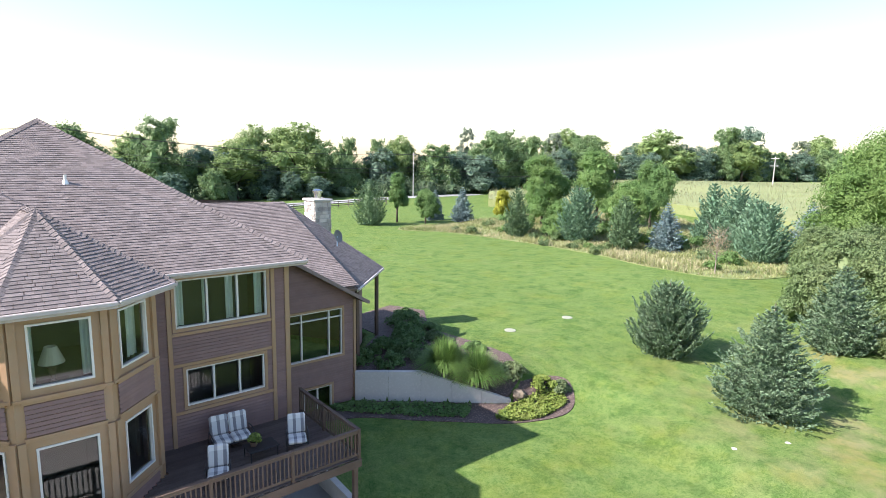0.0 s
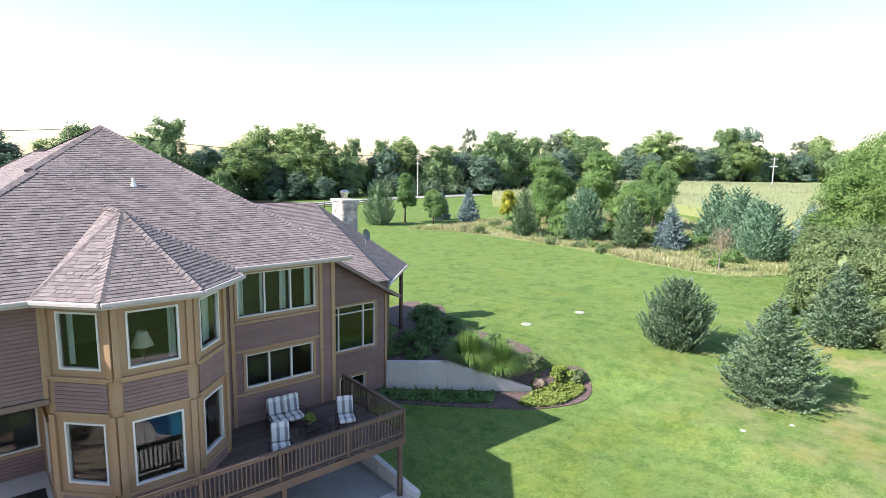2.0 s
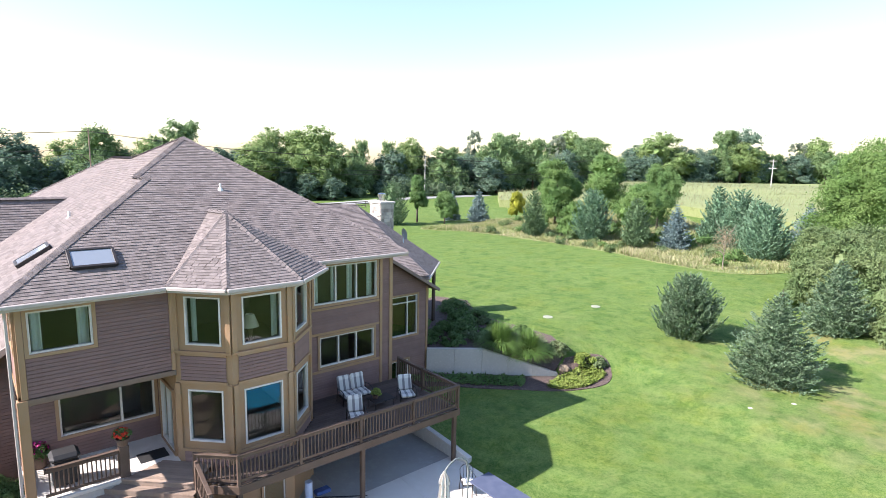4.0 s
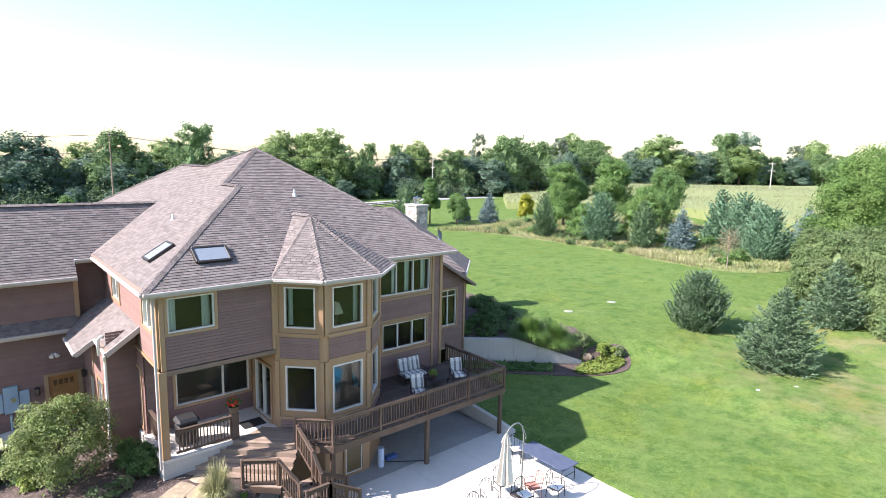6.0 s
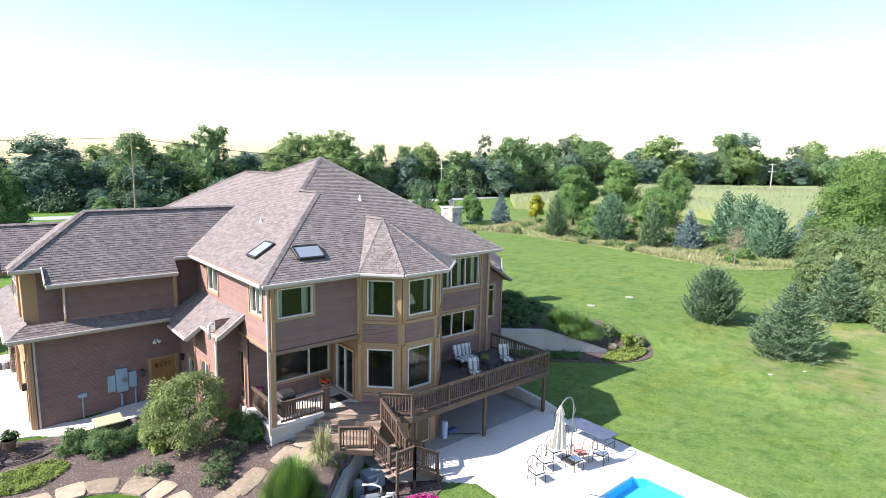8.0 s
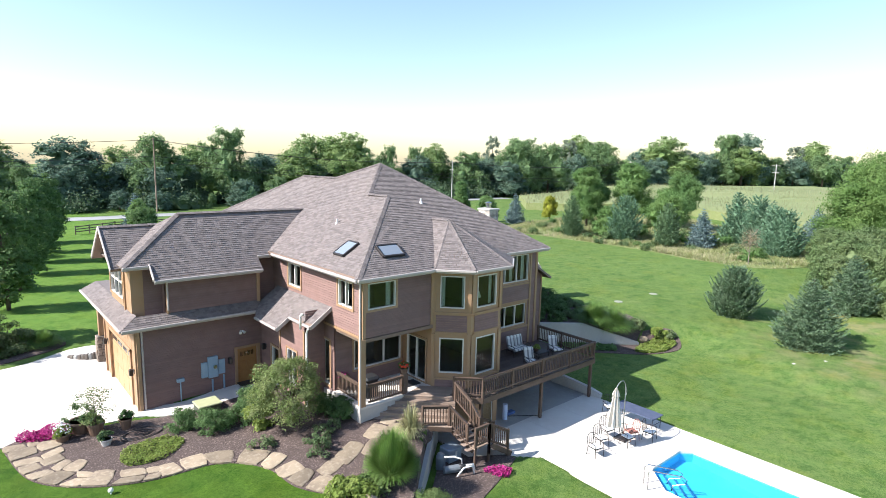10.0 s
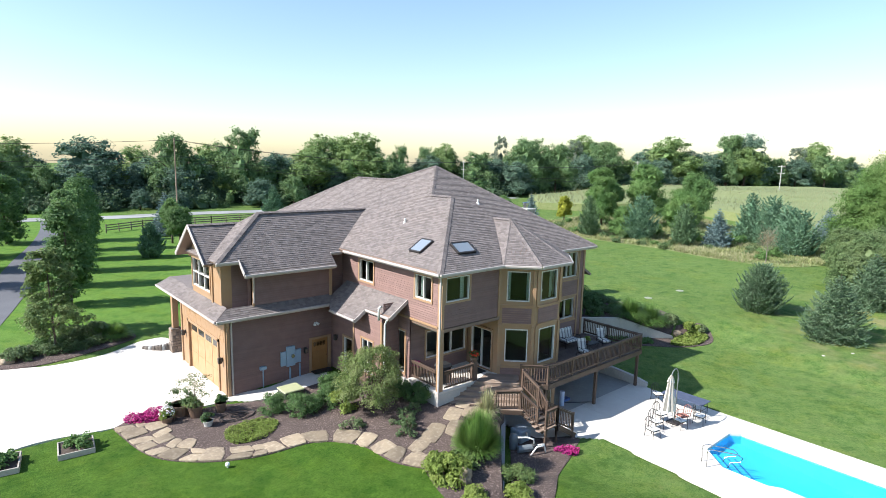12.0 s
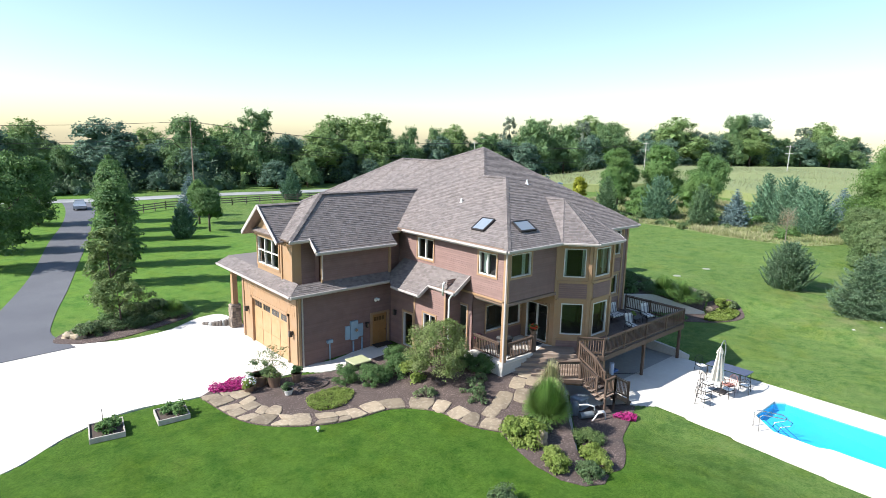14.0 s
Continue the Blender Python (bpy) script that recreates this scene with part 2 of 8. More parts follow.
KNOTS = [(-6.3, 17.1, -0.42), (-4.7, 16.3, -0.55), (-6.9, 18.6, -0.5), (-7.0, 20.3, -0.6), (-7.6, 16.2, -0.72), (-12.3, 19.6, -0.97), (-9.2, 12.8, -1.2), (-14, 20, -1.1), (-24, 25, -1.12), (-20, 38, -1.02), (-14, 33, -1.12), (-9, 15, -1.1), (-9, 11, -1.3), (-16, 10, -1.4), (-30, 8, -1.5),
         (-18, 50, -0.7), (-18, 75, -0.7), (-12, 105, -0.5), (20, 105, -0.1), (0, 62, -0.7), (20, 45, -0.4), (24, 23, -0.5), (30, 22.5, -0.4), (15, 24, -0.45)]
LOWS = [(-1, 11, -2.1), (-4, 13, -2.1), (0, 3, -2.15), (8, 13, -2.1), (8.3, 4, -2.1), (18.5, 17.0, -1.95), (13, 16.5, -1.8), (9, 18.5, -1.6), (24, 20.5, -0.65), (30, 20, -0.45),
        (28, 15, -0.85), (24, 8, -1.25), (16, 9, -2.0), (-7.5, 10.5, -1.45), (-9, 8, -1.45), (-12, 0, -1.9), (5, -12, -2.4)]
FARS = [(45, 19, 0.1), (61, 33, 0.0), (55, 45, -0.2), (64, 56, 0.4), (66, 65, 0.5), (58, 72, 0.0), (40, 5, -0.3), (110, 62, 1.5), (170, 66, 3.1), (150, 20, 2.4), (100, 105, 0.7), (250, 100, 1.6)]


def shepard(x, y, knots, p=2.0, soft=3.0):
    a = b = 0.0
    for u, v, h in knots:
        w = 1.0 / ((x - u) ** 2 + (y - v) ** 2 + soft) ** p
        a, b = a + w * h, b + w
    return a / b


WALL_L = [(-2.7, 16.3), (-8.3, 11.2)]                       # low wall beside the stairs


def ground(x, y):
    high = shepard(x, y, KNOTS + FARS)
    low = shepard(x, y, LOWS + FARS)
    # how far the point lies on the low side
    (ax, ay), (bx, by) = WALL_L
    dx, dy = bx - ax, by - ay
    n = math.hypot(dx, dy)
    s = ((x - ax) * dx + (y - ay) * dy) / n
    d = ((x - ax) * -dy + (y - ay) * dx) / n * -1
    d = -d
    over = max(0.0, s - n)
    wl = smooth(-0.02 - over * 0.9, 0.02 + over * 0.9, d) if s > 0 else (1.0 if x > ax else 0.0)
    if x < 12.4:
        wr = 1.0 if y < 22.85 else 0.0
    else:
        e = 20.6 - (x - 15.1) * 0.7286
        k = max(0.0, x - 18.6)
        e = max(e, 18.05 - k * 0.1) if k > 0 else e
        wr = 1.0 - smooth(e - 0.02 - k * 0.8, e + 0.02 + k * 0.8, y)
    w = wl * wr
    if 12.0 < x < 21.0 and w < 0.999:
        # the bank falls to the top of the wall
        lip = -0.3 if x < 15.1 else max(-1.8, -0.3 - (x - 15.1) * 0.43)
        d = max(0.0, (y - 20.6 + (x - 15.1) * 0.7286) * 0.808)
        high = min(high, lip + d * 0.45 + max(0.0, x - 18.6) * 0.35)
    return high * (1 - w) + low * w


def in_poly(x, y, poly):
    c = False
    for (x0, y0), (x1, y1) in zip(poly, poly[1:] + poly[:1]):
        if (y0 > y) != (y1 > y) and x < (x1 - x0) * (y - y0) / (y1 - y0) + x0:
            c = not c
    return c


def spline(pts, n=8, closed=True):
    """A smooth line through the points."""
    out, k = [], len(pts)
    for i in range(k if closed else k - 1):
        p = [Vector((*pts[(i + j - 1) % k if closed else min(max(i + j - 1, 0), k - 1)], 0)) for j in range(4)]
        for s in range(n):
            t = s / n
            q = 0.5 * (2 * p[1] + (p[2] - p[0]) * t + (2 * p[0] - 5 * p[1] + 4 * p[2] - p[3]) * t * t + (3 * p[1] - p[0] - 3 * p[2] + p[3]) * t ** 3)
            out.append((q.x, q.y))
    if not closed:
        out.append(tuple(pts[-1]))
    return out


PATIO = [(-1.0, 13.2), (-2.6, 14.2), (-2.6, 16.6), (8.0, 16.6), (8.0, 14.6), (8.15, 9.5), (8.15, -4.0), (-0.5, -4.0), (-0.35, 6.0), (0.2, 12.0)]
UNDER = [(-2.4, 15.5), (8.0, 15.5), (8.0, 19.6), (-2.4, 19.6)]
POOL = [(2.45, -1.9), (2.45, 4.6), (2.15, 5.1), (2.15, 7.0), (3.3, 8.25), (5.9, 8.25), (6.35, 7.8), (6.35, -1.9)]
HOUSE = [(-13.5, 26.3), (-7.4, 26.3), (-7.2, 24.5), (-7.2, 21.0), (-6.1, 20.8), (-6.1, 17.7), (-2.1, 17.7), (-0.8, 16.4), (1.2, 16.4), (2.6, 17.6), (2.6, 19.2), (7.7, 19.2), (7.7, 22.85), (12.5, 22.85), (13.0, 24.0), (16.5, 28.0), (14.0, 33.0), (6.0, 39.0), (-6.0, 39.0), (-13.4, 36.0)]
DRIVE = spline([(-14.2, 25.6), (-12.5, 24.6), (-9.0, 24.4), (-8.3, 26.4), (-13.0, 26.6), (-13.0, 37.4), (-14.6, 38.9), (-17.5, 37.2), (-20.5, 37.0), (-23.2, 38.4), (-26.4, 38.4), (-29.5, 37.0), (-33, 34), (-34, 28), (-30, 24), (-27, 24.0), (-24.6, 25.7), (-22, 26.6), (-18.9, 26.0)], 6)
LANE = spline([(-30.5, 36.5), (-27.2, 43), (-24.7, 50.5), (-22.4, 60), (-19.4, 75.7), (-15.8, 92), (-13.6, 106), (-12.5, 118)], 4, False) + spline([(-8.2, 118), (-9.4, 106), (-12.2, 92), (-15.9, 74), (-18.6, 62), (-21.2, 50.4), (-22.9, 43.8), (-23.4, 40.5), (-22.6, 37.2)], 4, False)


def terrain_axis(lo, hi, fine_lo, fine_hi, fine):
    out, x = [], fine_lo
    while x < fine_hi:
        out.append(x)
        x += fine
    step, x = fine, fine_hi
    while x < hi:
        out.append(x)
        step *= 1.16
        x += step
    out.append(hi)
    step, x, left = fine, fine_lo, []
    while x > lo:
        step *= 1.16
        x -= step
        left.append(max(x, lo))
    return left[::-1] + out


def grass_material():
    """Mown lawn: blades, dry patches and faint mowing tracks."""
    m = material("lawn_grass", (0.080, 0.140, 0.034), 0.9, (
        (0.05, (0.108, 0.178, 0.054), 0.42, 0.60, 0.8), (0.17, (0.050, 0.104, 0.022), 0.44, 0.58, 0.85), (0.45, (0.155, 0.175, 0.068), 0.53, 0.66, 0.8),
        (1.2, (0.046, 0.105, 0.020), 0.48, 0.60, 0.75), (2.6, (0.130, 0.190, 0.052), 0.50, 0.62, 0.75), (4.5, (0.048, 0.105, 0.018), 0.50, 0.62, 0.7), (7, (0.140, 0.20, 0.060), 0.45, 0.62, 0.7), (18, (0.034, 0.078, 0.012), 0.42, 0.62, 0.8), (45, (0.185, 0.245, 0.08), 0.45, 0.62, 0.75)), 1.0, 40, spec=0.1)
    nt = m.node_tree
    N, L = nt.nodes, nt.links
    b = N["Principled BSDF"]
    tc = N.new("ShaderNodeTexCoord")

    def track(rings, place, turn, scale, bend):
        mp, wv = N.new("ShaderNodeMapping"), N.new("ShaderNodeTexWave")
        mp.inputs["Location"].default_value = place
        mp.inputs["Rotation"].default_value = (0, 0, radians(turn))
        if rings:
            wv.wave_type, wv.rings_direction = "RINGS", "Z"
        wv.inputs["Scale"].default_value, wv.inputs["Distortion"].default_value = scale, bend
        wv.inputs["Detail"].default_value, wv.inputs["Detail Scale"].default_value = 3.0, 0.5
        L.new(tc.outputs["Object"], mp.inputs["Vector"])
        L.new(mp.outputs[0], wv.inputs["Vector"])
        return wv.outputs["Fac"]

    def blend(a, c, fac):
        x = N.new("ShaderNodeMix")
        x.inputs["Factor"].default_value = fac
        L.new(a, x.inputs["A"])
        L.new(c, x.inputs["B"])
        return x.outputs["Result"]

    def ramp(value, lo, hi, top):
        r = N.new("ShaderNodeMapRange")
        r.interpolation_type = "SMOOTHSTEP"
        r.inputs["From Min"].default_value, r.inputs["From Max"].default_value, r.inputs["To Max"].default_value = lo, hi, top
        L.new(value, r.inputs["Value"])
        return r.outputs[0]

    def times(a, c):
        k = N.new("ShaderNodeMath")
        k.operation = "MULTIPLY"
        L.new(a, k.inputs[0])
        L.new(c, k.inputs[1])
        return k.outputs[0]

    def mix(base, colour, fac, mode="MIX"):
        x = N.new("ShaderNodeMix")
        x.data_type, x.blend_type = "RGBA", mode
        x.inputs["B"].default_value = (*colour, 1)
        L.new(fac, x.inputs["Factor"])
        L.new(base, x.inputs["A"])
        return x.outputs["Result"]

    # straight passes over the open lawn, rings round the spruces
    passes = blend(track(False, (0, 0, 0), -22, 0.28, 7.0), track(True, (-27.5, -12.5, 0), 0, 0.20, 9.0), 0.5)
    sep = N.new("ShaderNodeSeparateXYZ")
    L.new(tc.outputs["Object"], sep.inputs[0])
    cur = b.inputs["Base Color"].links[0].from_socket
    # the watered lawn before the garage is a deeper green
    cur = mix(cur, (0.52, 0.66, 0.31), times(ramp(sep.outputs["X"], 2.0, -9.0, 1.0), ramp(sep.outputs["Y"], 36.0, 24.0, 1.0)), "MULTIPLY")
    # greener turf along the lane, with its sunlit brightness mixed into the colour
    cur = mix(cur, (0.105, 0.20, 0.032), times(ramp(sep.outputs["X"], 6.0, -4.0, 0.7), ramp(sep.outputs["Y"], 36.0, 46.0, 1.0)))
    # parched turf beyond the lone spruces
    far, nz = N.new("ShaderNodeVectorMath"), N.new("ShaderNodeTexNoise")
    far.operation = "DISTANCE"
    far.inputs[1].default_value = (31.0, 3.0, -1.0)
    L.new(tc.outputs["Object"], far.inputs[0])
    L.new(tc.outputs["Object"], nz.inputs["Vector"])
    nz.inputs["Scale"].default_value, nz.inputs["Detail"].default_value = 0.6, 6
    cur = mix(cur, (0.205, 0.195, 0.095), times(ramp(far.outputs["Value"], 16.0, 5.0, 1.0), ramp(nz.outputs["Fac"], 0.40, 0.66, 0.8)))
    # olive, half-dry blotches all over the turf
    for size, lo, hi, tint, most in ((0.32, 0.50, 0.66, (1.02, 0.96, 0.80), 0.9), (1.1, 0.50, 0.64, (1.08, 1.04, 0.90), 0.8), (0.8, 0.50, 0.64, (0.66, 0.78, 0.70), 0.85), (2.4, 0.52, 0.64, (0.74, 0.84, 0.76), 0.7)):
        spots, shift = N.new("ShaderNodeTexNoise"), N.new("ShaderNodeMapping")
        shift.inputs["Location"].default_value = (size * 31, size * 17, 0)
        spots.inputs["Scale"].default_value, spots.inputs["Detail"].default_value, spots.inputs["Roughness"].default_value = size, 5, 0.6
        L.new(tc.outputs["Object"], shift.inputs["Vector"])
        L.new(shift.outputs[0], spots.inputs["Vector"])
        cur = mix(cur, tint, ramp(spots.outputs["Fac"], lo, hi, most), "MULTIPLY")
    hs, mr_ = N.new("ShaderNodeHueSaturation"), N.new("ShaderNodeMapRange")
    mr_.inputs["To Min"].default_value, mr_.inputs["To Max"].default_value = 0.93, 1.06
    L.new(passes, mr_.inputs["Value"])
    L.new(mr_.outputs[0], hs.inputs["Value"])
    L.new(cur, hs.inputs["Color"])
    L.new(hs.outputs[0], b.inputs["Base Color"])
    return m


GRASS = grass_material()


def build_ground():
    xs = terrain_axis(-420, 700, -27, 32, 0.22)
    ys = terrain_axis(-220, 700, -2, 42, 0.22)
    pool_hole = [(1.9, -2.3), (1.9, 8.5), (6.7, 8.5), (6.7, -2.3)]
    vs, fs = [], []
    for y in ys:
        for x in xs:
            z = ground(x, y)
            if 10.5 < x < 19.0 and abs(y - 20.6 + (x - 15.1) * 0.7286) < 0.7 or -8.8 < x < -2.4 and abs(y - 16.3 - (x + 2.7) * 0.911) < 0.7:
                z = min(ground(x + i, y + j) for i, j in ((0, 0), (0.16, 0.16), (-0.16, 0.16), (0.16, -0.16), (-0.16, -0.16)))
            if in_poly(x, y, PATIO) or in_poly(x, y, UNDER):
                z = min(z, -2.2)
            if in_poly(x, y, pool_hole):
                z = -4.6
            if in_poly(x, y, HOUSE):
                z = min(z, -2.6 if x > -2.6 and y < 20.4 else -1.45)
            elif in_poly(x, y, DRIVE):
                z -= 0.10
            vs.append((x, y, z))
    w = len(xs)
    for j in range(len(ys) - 1):
        for i in range(w - 1):
            a = j * w + i
            fs.append((a, a + 1, a + 1 + w, a + w))
    g = Geo()
    g.v, g.f = vs, fs
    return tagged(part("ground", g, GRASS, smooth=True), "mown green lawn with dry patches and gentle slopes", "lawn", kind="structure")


build_ground()


def draped(name, poly, lift, mat, label, category, cell=0.5, flat=None, edge=0.12, rough=0.0):
    """A sheet with a rim that lies on the ground inside the outline."""
    bm = bmesh.new()
    verts = [bm.verts.new((x, y, 0)) for x, y in poly]
    bm.faces.new(verts)
    xs, ys = [p[0] for p in poly], [p[1] for p in poly]
    for ax, lo, hi in ((0, min(xs), max(xs)), (1, min(ys), max(ys))):
        k = lo + cell
        while k < hi:
            no = (1, 0, 0) if ax == 0 else (0, 1, 0)
            bmesh.ops.bisect_plane(bm, geom=bm.verts[:] + bm.edges[:] + bm.faces[:], plane_co=(k, k, 0), plane_no=no)
            k += cell
    for v in bm.verts:
        z = flat if flat is not None else ground(v.co.x, v.co.y) + lift
        if rough and not v.is_boundary:
            z += rough * (0.5 + noise.noise(Vector((v.co.x * 1.3, v.co.y * 1.3, 4.0))))
        v.co.z = z
    rim = [e for e in bm.edges if e.is_boundary]
    ret = bmesh.ops.extrude_edge_only(bm, edges=rim)
    for v in ret["geom"]:
        if isinstance(v, bmesh.types.BMVert):
            v.co.z -= edge
    bmesh.ops.recalc_face_normals(bm, faces=bm.faces[:])
    me = bpy.data.meshes.new(name)
    bm.to_mesh(me)
    bm.free()
    me.materials.append(mat)
    return tagged(new(name, me), label, category, kind="structure")


draped("driveway", DRIVE, 0.0, CONCRETE, "wide pale concrete parking apron beside the garage", "driveway", 1.5, edge=0.2)
draped("lane", LANE, 0.03, ASPHALT, "dark asphalt lane leading out to the road", "lane", 3.0, edge=0.12)
ROAD = [(-160, 139), (-60, 124), (-21, 118.5), (0, 115), (25, 112), (60, 111), (110, 114), (110, 120), (60, 117), (25, 118), (0, 121), (-21, 124.5), (-60, 130), (-160, 145)]
draped("road", ROAD, 0.06, ROADTOP, "grey country road behind the wooden fence", "road", 6.0, edge=0.15)

# ---- the house ----
house = thing("house", (0, 22, -1.1), "large two-storey house with brown siding, tan trim and hipped roofs", "house")


class Face:
    """A wall plane from a to b (seen from outside a is on the left), with its outward side."""

    def __init__(self, a, b):
        self.a, self.b = Vector((*a, 0)), Vector((*b, 0))
        self.len = (self.b - self.a).length
        self.d = (self.b - self.a).normalized()
        self.n = Vector((self.d.y, -self.d.x, 0))

    def p(self, u, z, off=0.0):
        q = self.a + self.d * u + self.n * off
        return (q.x, q.y, z)

    def box(self, g, u0, u1, z0, z1, o0, o1, bevel=0.0):
        m = Matrix.Translation(self.a) @ Matrix((self.d, self.n, Vector((0, 0, 1)))).transposed().to_4x4()
        g.box((u0, o0, z0), (u1, o1, z1), bevel, m)


def spans(lo, hi, holes):
    out, x = [], lo
    for a, b in sorted(holes):
        if a > x:
            out.append((x, min(a, hi)))
        x = max(x, b)
    if x < hi:
        out.append((x, hi))
    return [s for s in out if s[1] - s[0] > 0.004]


def wall(f, z0, z1, holes=(), parent=house, clad=True, thick=0.2, course=0.118, top=None, name="wall", mat=None):
    """A wall with openings through it and lapped boards on its face. top: height along u for a raked wall."""
    g = Geo()
    us = sorted({0.0, f.len, *[h[0] for h in holes], *[h[1] for h in holes]})
    zs = sorted({z0, z1, *[h[2] for h in holes], *[h[3] for h in holes]})
    nu, nz = len(us), len(zs)
    for o in (-thick, 0.0):
        g.v += [f.p(u, top(u) if top is not None and z == z1 else z, o) for z in zs for u in us]
    n = nu * nz

    def solid(i, j):
        if not (0 <= i < nu - 1 and 0 <= j < nz - 1):
            return False
        u, z = (us[i] + us[i + 1]) / 2, (zs[j] + zs[j + 1]) / 2
        return not any(h[0] < u < h[1] and h[2] < z < h[3] for h in holes)

    for j in range(nz - 1):
        for i in range(nu - 1):
            if solid(i, j):
                a, b, c, d = j * nu + i, j * nu + i + 1, (j + 1) * nu + i + 1, (j + 1) * nu + i
                g.f += [(n + a, n + b, n + c, n + d), (d, c, b, a)]
                for (di, dj), (p, q) in (((0, -1), (a, b)), ((1, 0), (b, c)), ((0, 1), (c, d)), ((-1, 0), (d, a))):
                    if not solid(i + di, j + dj):
                        g.f.append((p, q, n + q, n + p))
    w = part(name, g, mat or SIDING, parent)
    if clad:
        c = Geo()
        z = z0
        rnd = random.Random(len(name) + int(z0 * 10) + int(f.len * 100))
        while z < z1 - 0.02:
            zt = min(z + course, z1)
            hs = [(h[0], h[1]) for h in holes if h[2] < zt - 0.01 and h[3] > z + 0.01]
            end = f.len
            if top is not None:
                while end > 0.05 and top(end) < z + course * 0.6:
                    end -= 0.04
            for u0, u1 in spans(0, end, hs):
                u = u0
                while u < u1 - 0.01:
                    v = min(u1, u + rnd.uniform(1.8, 4.2))
                    if u1 - v < 0.5:
                        v = u1
                    i = len(c.v)
                    c.v += [f.p(a, zz, o) for zz, o in ((z + 0.024, 0.003), (z + 0.024, 0.052), (zt, 0.022), (zt, 0.003)) for a in (u, v)]
                    c.f += [(i, i + 1, i + 3, i + 2), (i + 2, i + 3, i + 5, i + 4), (i + 4, i + 5, i + 7, i + 6)]
                    u = v
            z += course
        part("siding", c, SIDING, w, "brown lapped siding boards")
    return w


def board(f, u0, u1, z0, z1, name="trim_board", parent=house, proud=0.045, mat=None):
    g = Geo()
    f.box(g, u0, u1, z0, z1, -0.02, proud + 0.032, 0.006)
    return part(name, g, mat or TAN, parent)


def lattice(f, us, zs, o0, o1):
    """A frame cut from one sheet: bars where the grid lines pair up, openings between them."""
    g = Geo()
    nu, nz = len(us), len(zs)
    for o in (o0, o1):
        g.v += [f.p(u, z, o) for z in zs for u in us]
    n = nu * nz
    solid = lambda i, j: 0 <= i < nu - 1 and 0 <= j < nz - 1 and (i % 2 == 0 or j % 2 == 0)
    for j in range(nz - 1):
        for i in range(nu - 1):
            if not solid(i, j):
                continue
            a, b, c, d = j * nu + i, j * nu + i + 1, (j + 1) * nu + i + 1, (j + 1) * nu + i
            g.f += [(n + a, n + b, n + c, n + d), (d, c, b, a)]
            for (di, dj), (p, q) in (((0, -1), (a, b)), ((1, 0), (b, c)), ((0, 1), (c, d)), ((-1, 0), (d, a))):
                if not solid(i + di, j + dj):
                    g.f.append((p, q, n + q, n + p))
    return g


def window(f, u0, u1, z0, z1, cuts=(), bars=(), casing=0.1, parent=house, name="window", deep=0.1, glass=None):
    """White frame with upright mullions at the cuts (fractions) and cross bars, panes behind, tan casing round it."""
    w = 0.055
    xs = [u0] + [u0 + (u1 - u0) * c for c in cuts] + [u1]
    gx, gz = [u0, u0 + w], [z0, z0 + w]
    for x in xs[1:-1]:
        gx += [x - w * 0.6, x + w * 0.6]
    for c in sorted(bars):
        z = z0 + (z1 - z0) * c
        gz += [z - w * 0.45, z + w * 0.45]
    gx, gz = gx + [u1 - w, u1], gz + [z1 - w, z1]
    g = lattice(f, gx, gz, -deep, 0.03)
    win = part(name, g, FRAME, parent, "white window frame with dark glass")
    for a, b in zip(xs, xs[1:]):
        p = Geo()
        p.face(*[f.p(u, z, -deep * 0.6) for u, z in ((a + 0.02, z0 + 0.02), (b - 0.02, z0 + 0.02), (b - 0.02, z1 - 0.02), (a + 0.02, z1 - 0.02))])
        pane = part("pane", p, glass or GLASS, win)
        pane.visible_shadow = False
    if casing:
        c = lattice(f, [u0 - casing, u0 - 0.001, u1 + 0.001, u1 + casing], [z0 - casing, z0 - 0.001, z1 + 0.001, z1 + casing], -0.02, 0.074)
        part("casing", c, TAN, win, "tan painted casing")
    return win


def curtain(f, u0, u1, z0, z1, off=-0.3):
    """A pleated drape hanging inside a window."""
    g = Geo()
    n = max(6, int((u1 - u0) / 0.03))
    for k in range(n):
        a, b = u0 + (u1 - u0) * k / n, u0 + (u1 - u0) * (k + 1) / n
        oa, ob = off + 0.035 * math.sin(k * 1.1), off + 0.035 * math.sin((k + 1) * 1.1)
        q = [f.p(a, z0, oa), f.p(b, z0, ob), f.p(b, z1, ob * 0.9 - 0.03), f.p(a, z1, oa * 0.9 - 0.03)]
        g.face(*q)
        g.face(*[(x - f.n.x * 0.006, y - f.n.y * 0.006, z) for x, y, z in q[::-1]])
    ob = part("curtain", g, CURTAIN, smooth=True)
    return tagged(ob, "pale pleated curtain drawn to the side of a window", "curtain", group="window curtains")


FRAME = material("window_white", (0.60, 0.58, 0.55), 0.45, ((9, (0.5, 0.48, 0.46), 0.5, 0.8, 0.5),))
RAKE = material("mauve_rake", (0.22, 0.165, 0.155), 0.6, ((3, (0.17, 0.125, 0.12), 0.4, 0.7, 0.6),))
EAVE = 6.37
F1, F2 = 0.3, 3.48
# front wing, upper storey over the porch
f_front = Face((-6.3, 17.5), (-2.2, 17.5))
wall(f_front, F2, EAVE - 0.1, [(0.27, 1.85, 4.78, 6.02)])
window(f_front, 0.27, 1.85, 4.78, 6.02)
board(f_front, 0, 0.16, F2, EAVE - 0.1, "corner_board")
board(f_front, 3.98, 4.1, F2, EAVE - 0.1, "corner_board")
curtain(f_front, 0.36, 0.62, 4.75, 6.0), curtain(f_front, 1.5, 1.8, 4.75, 6.0)
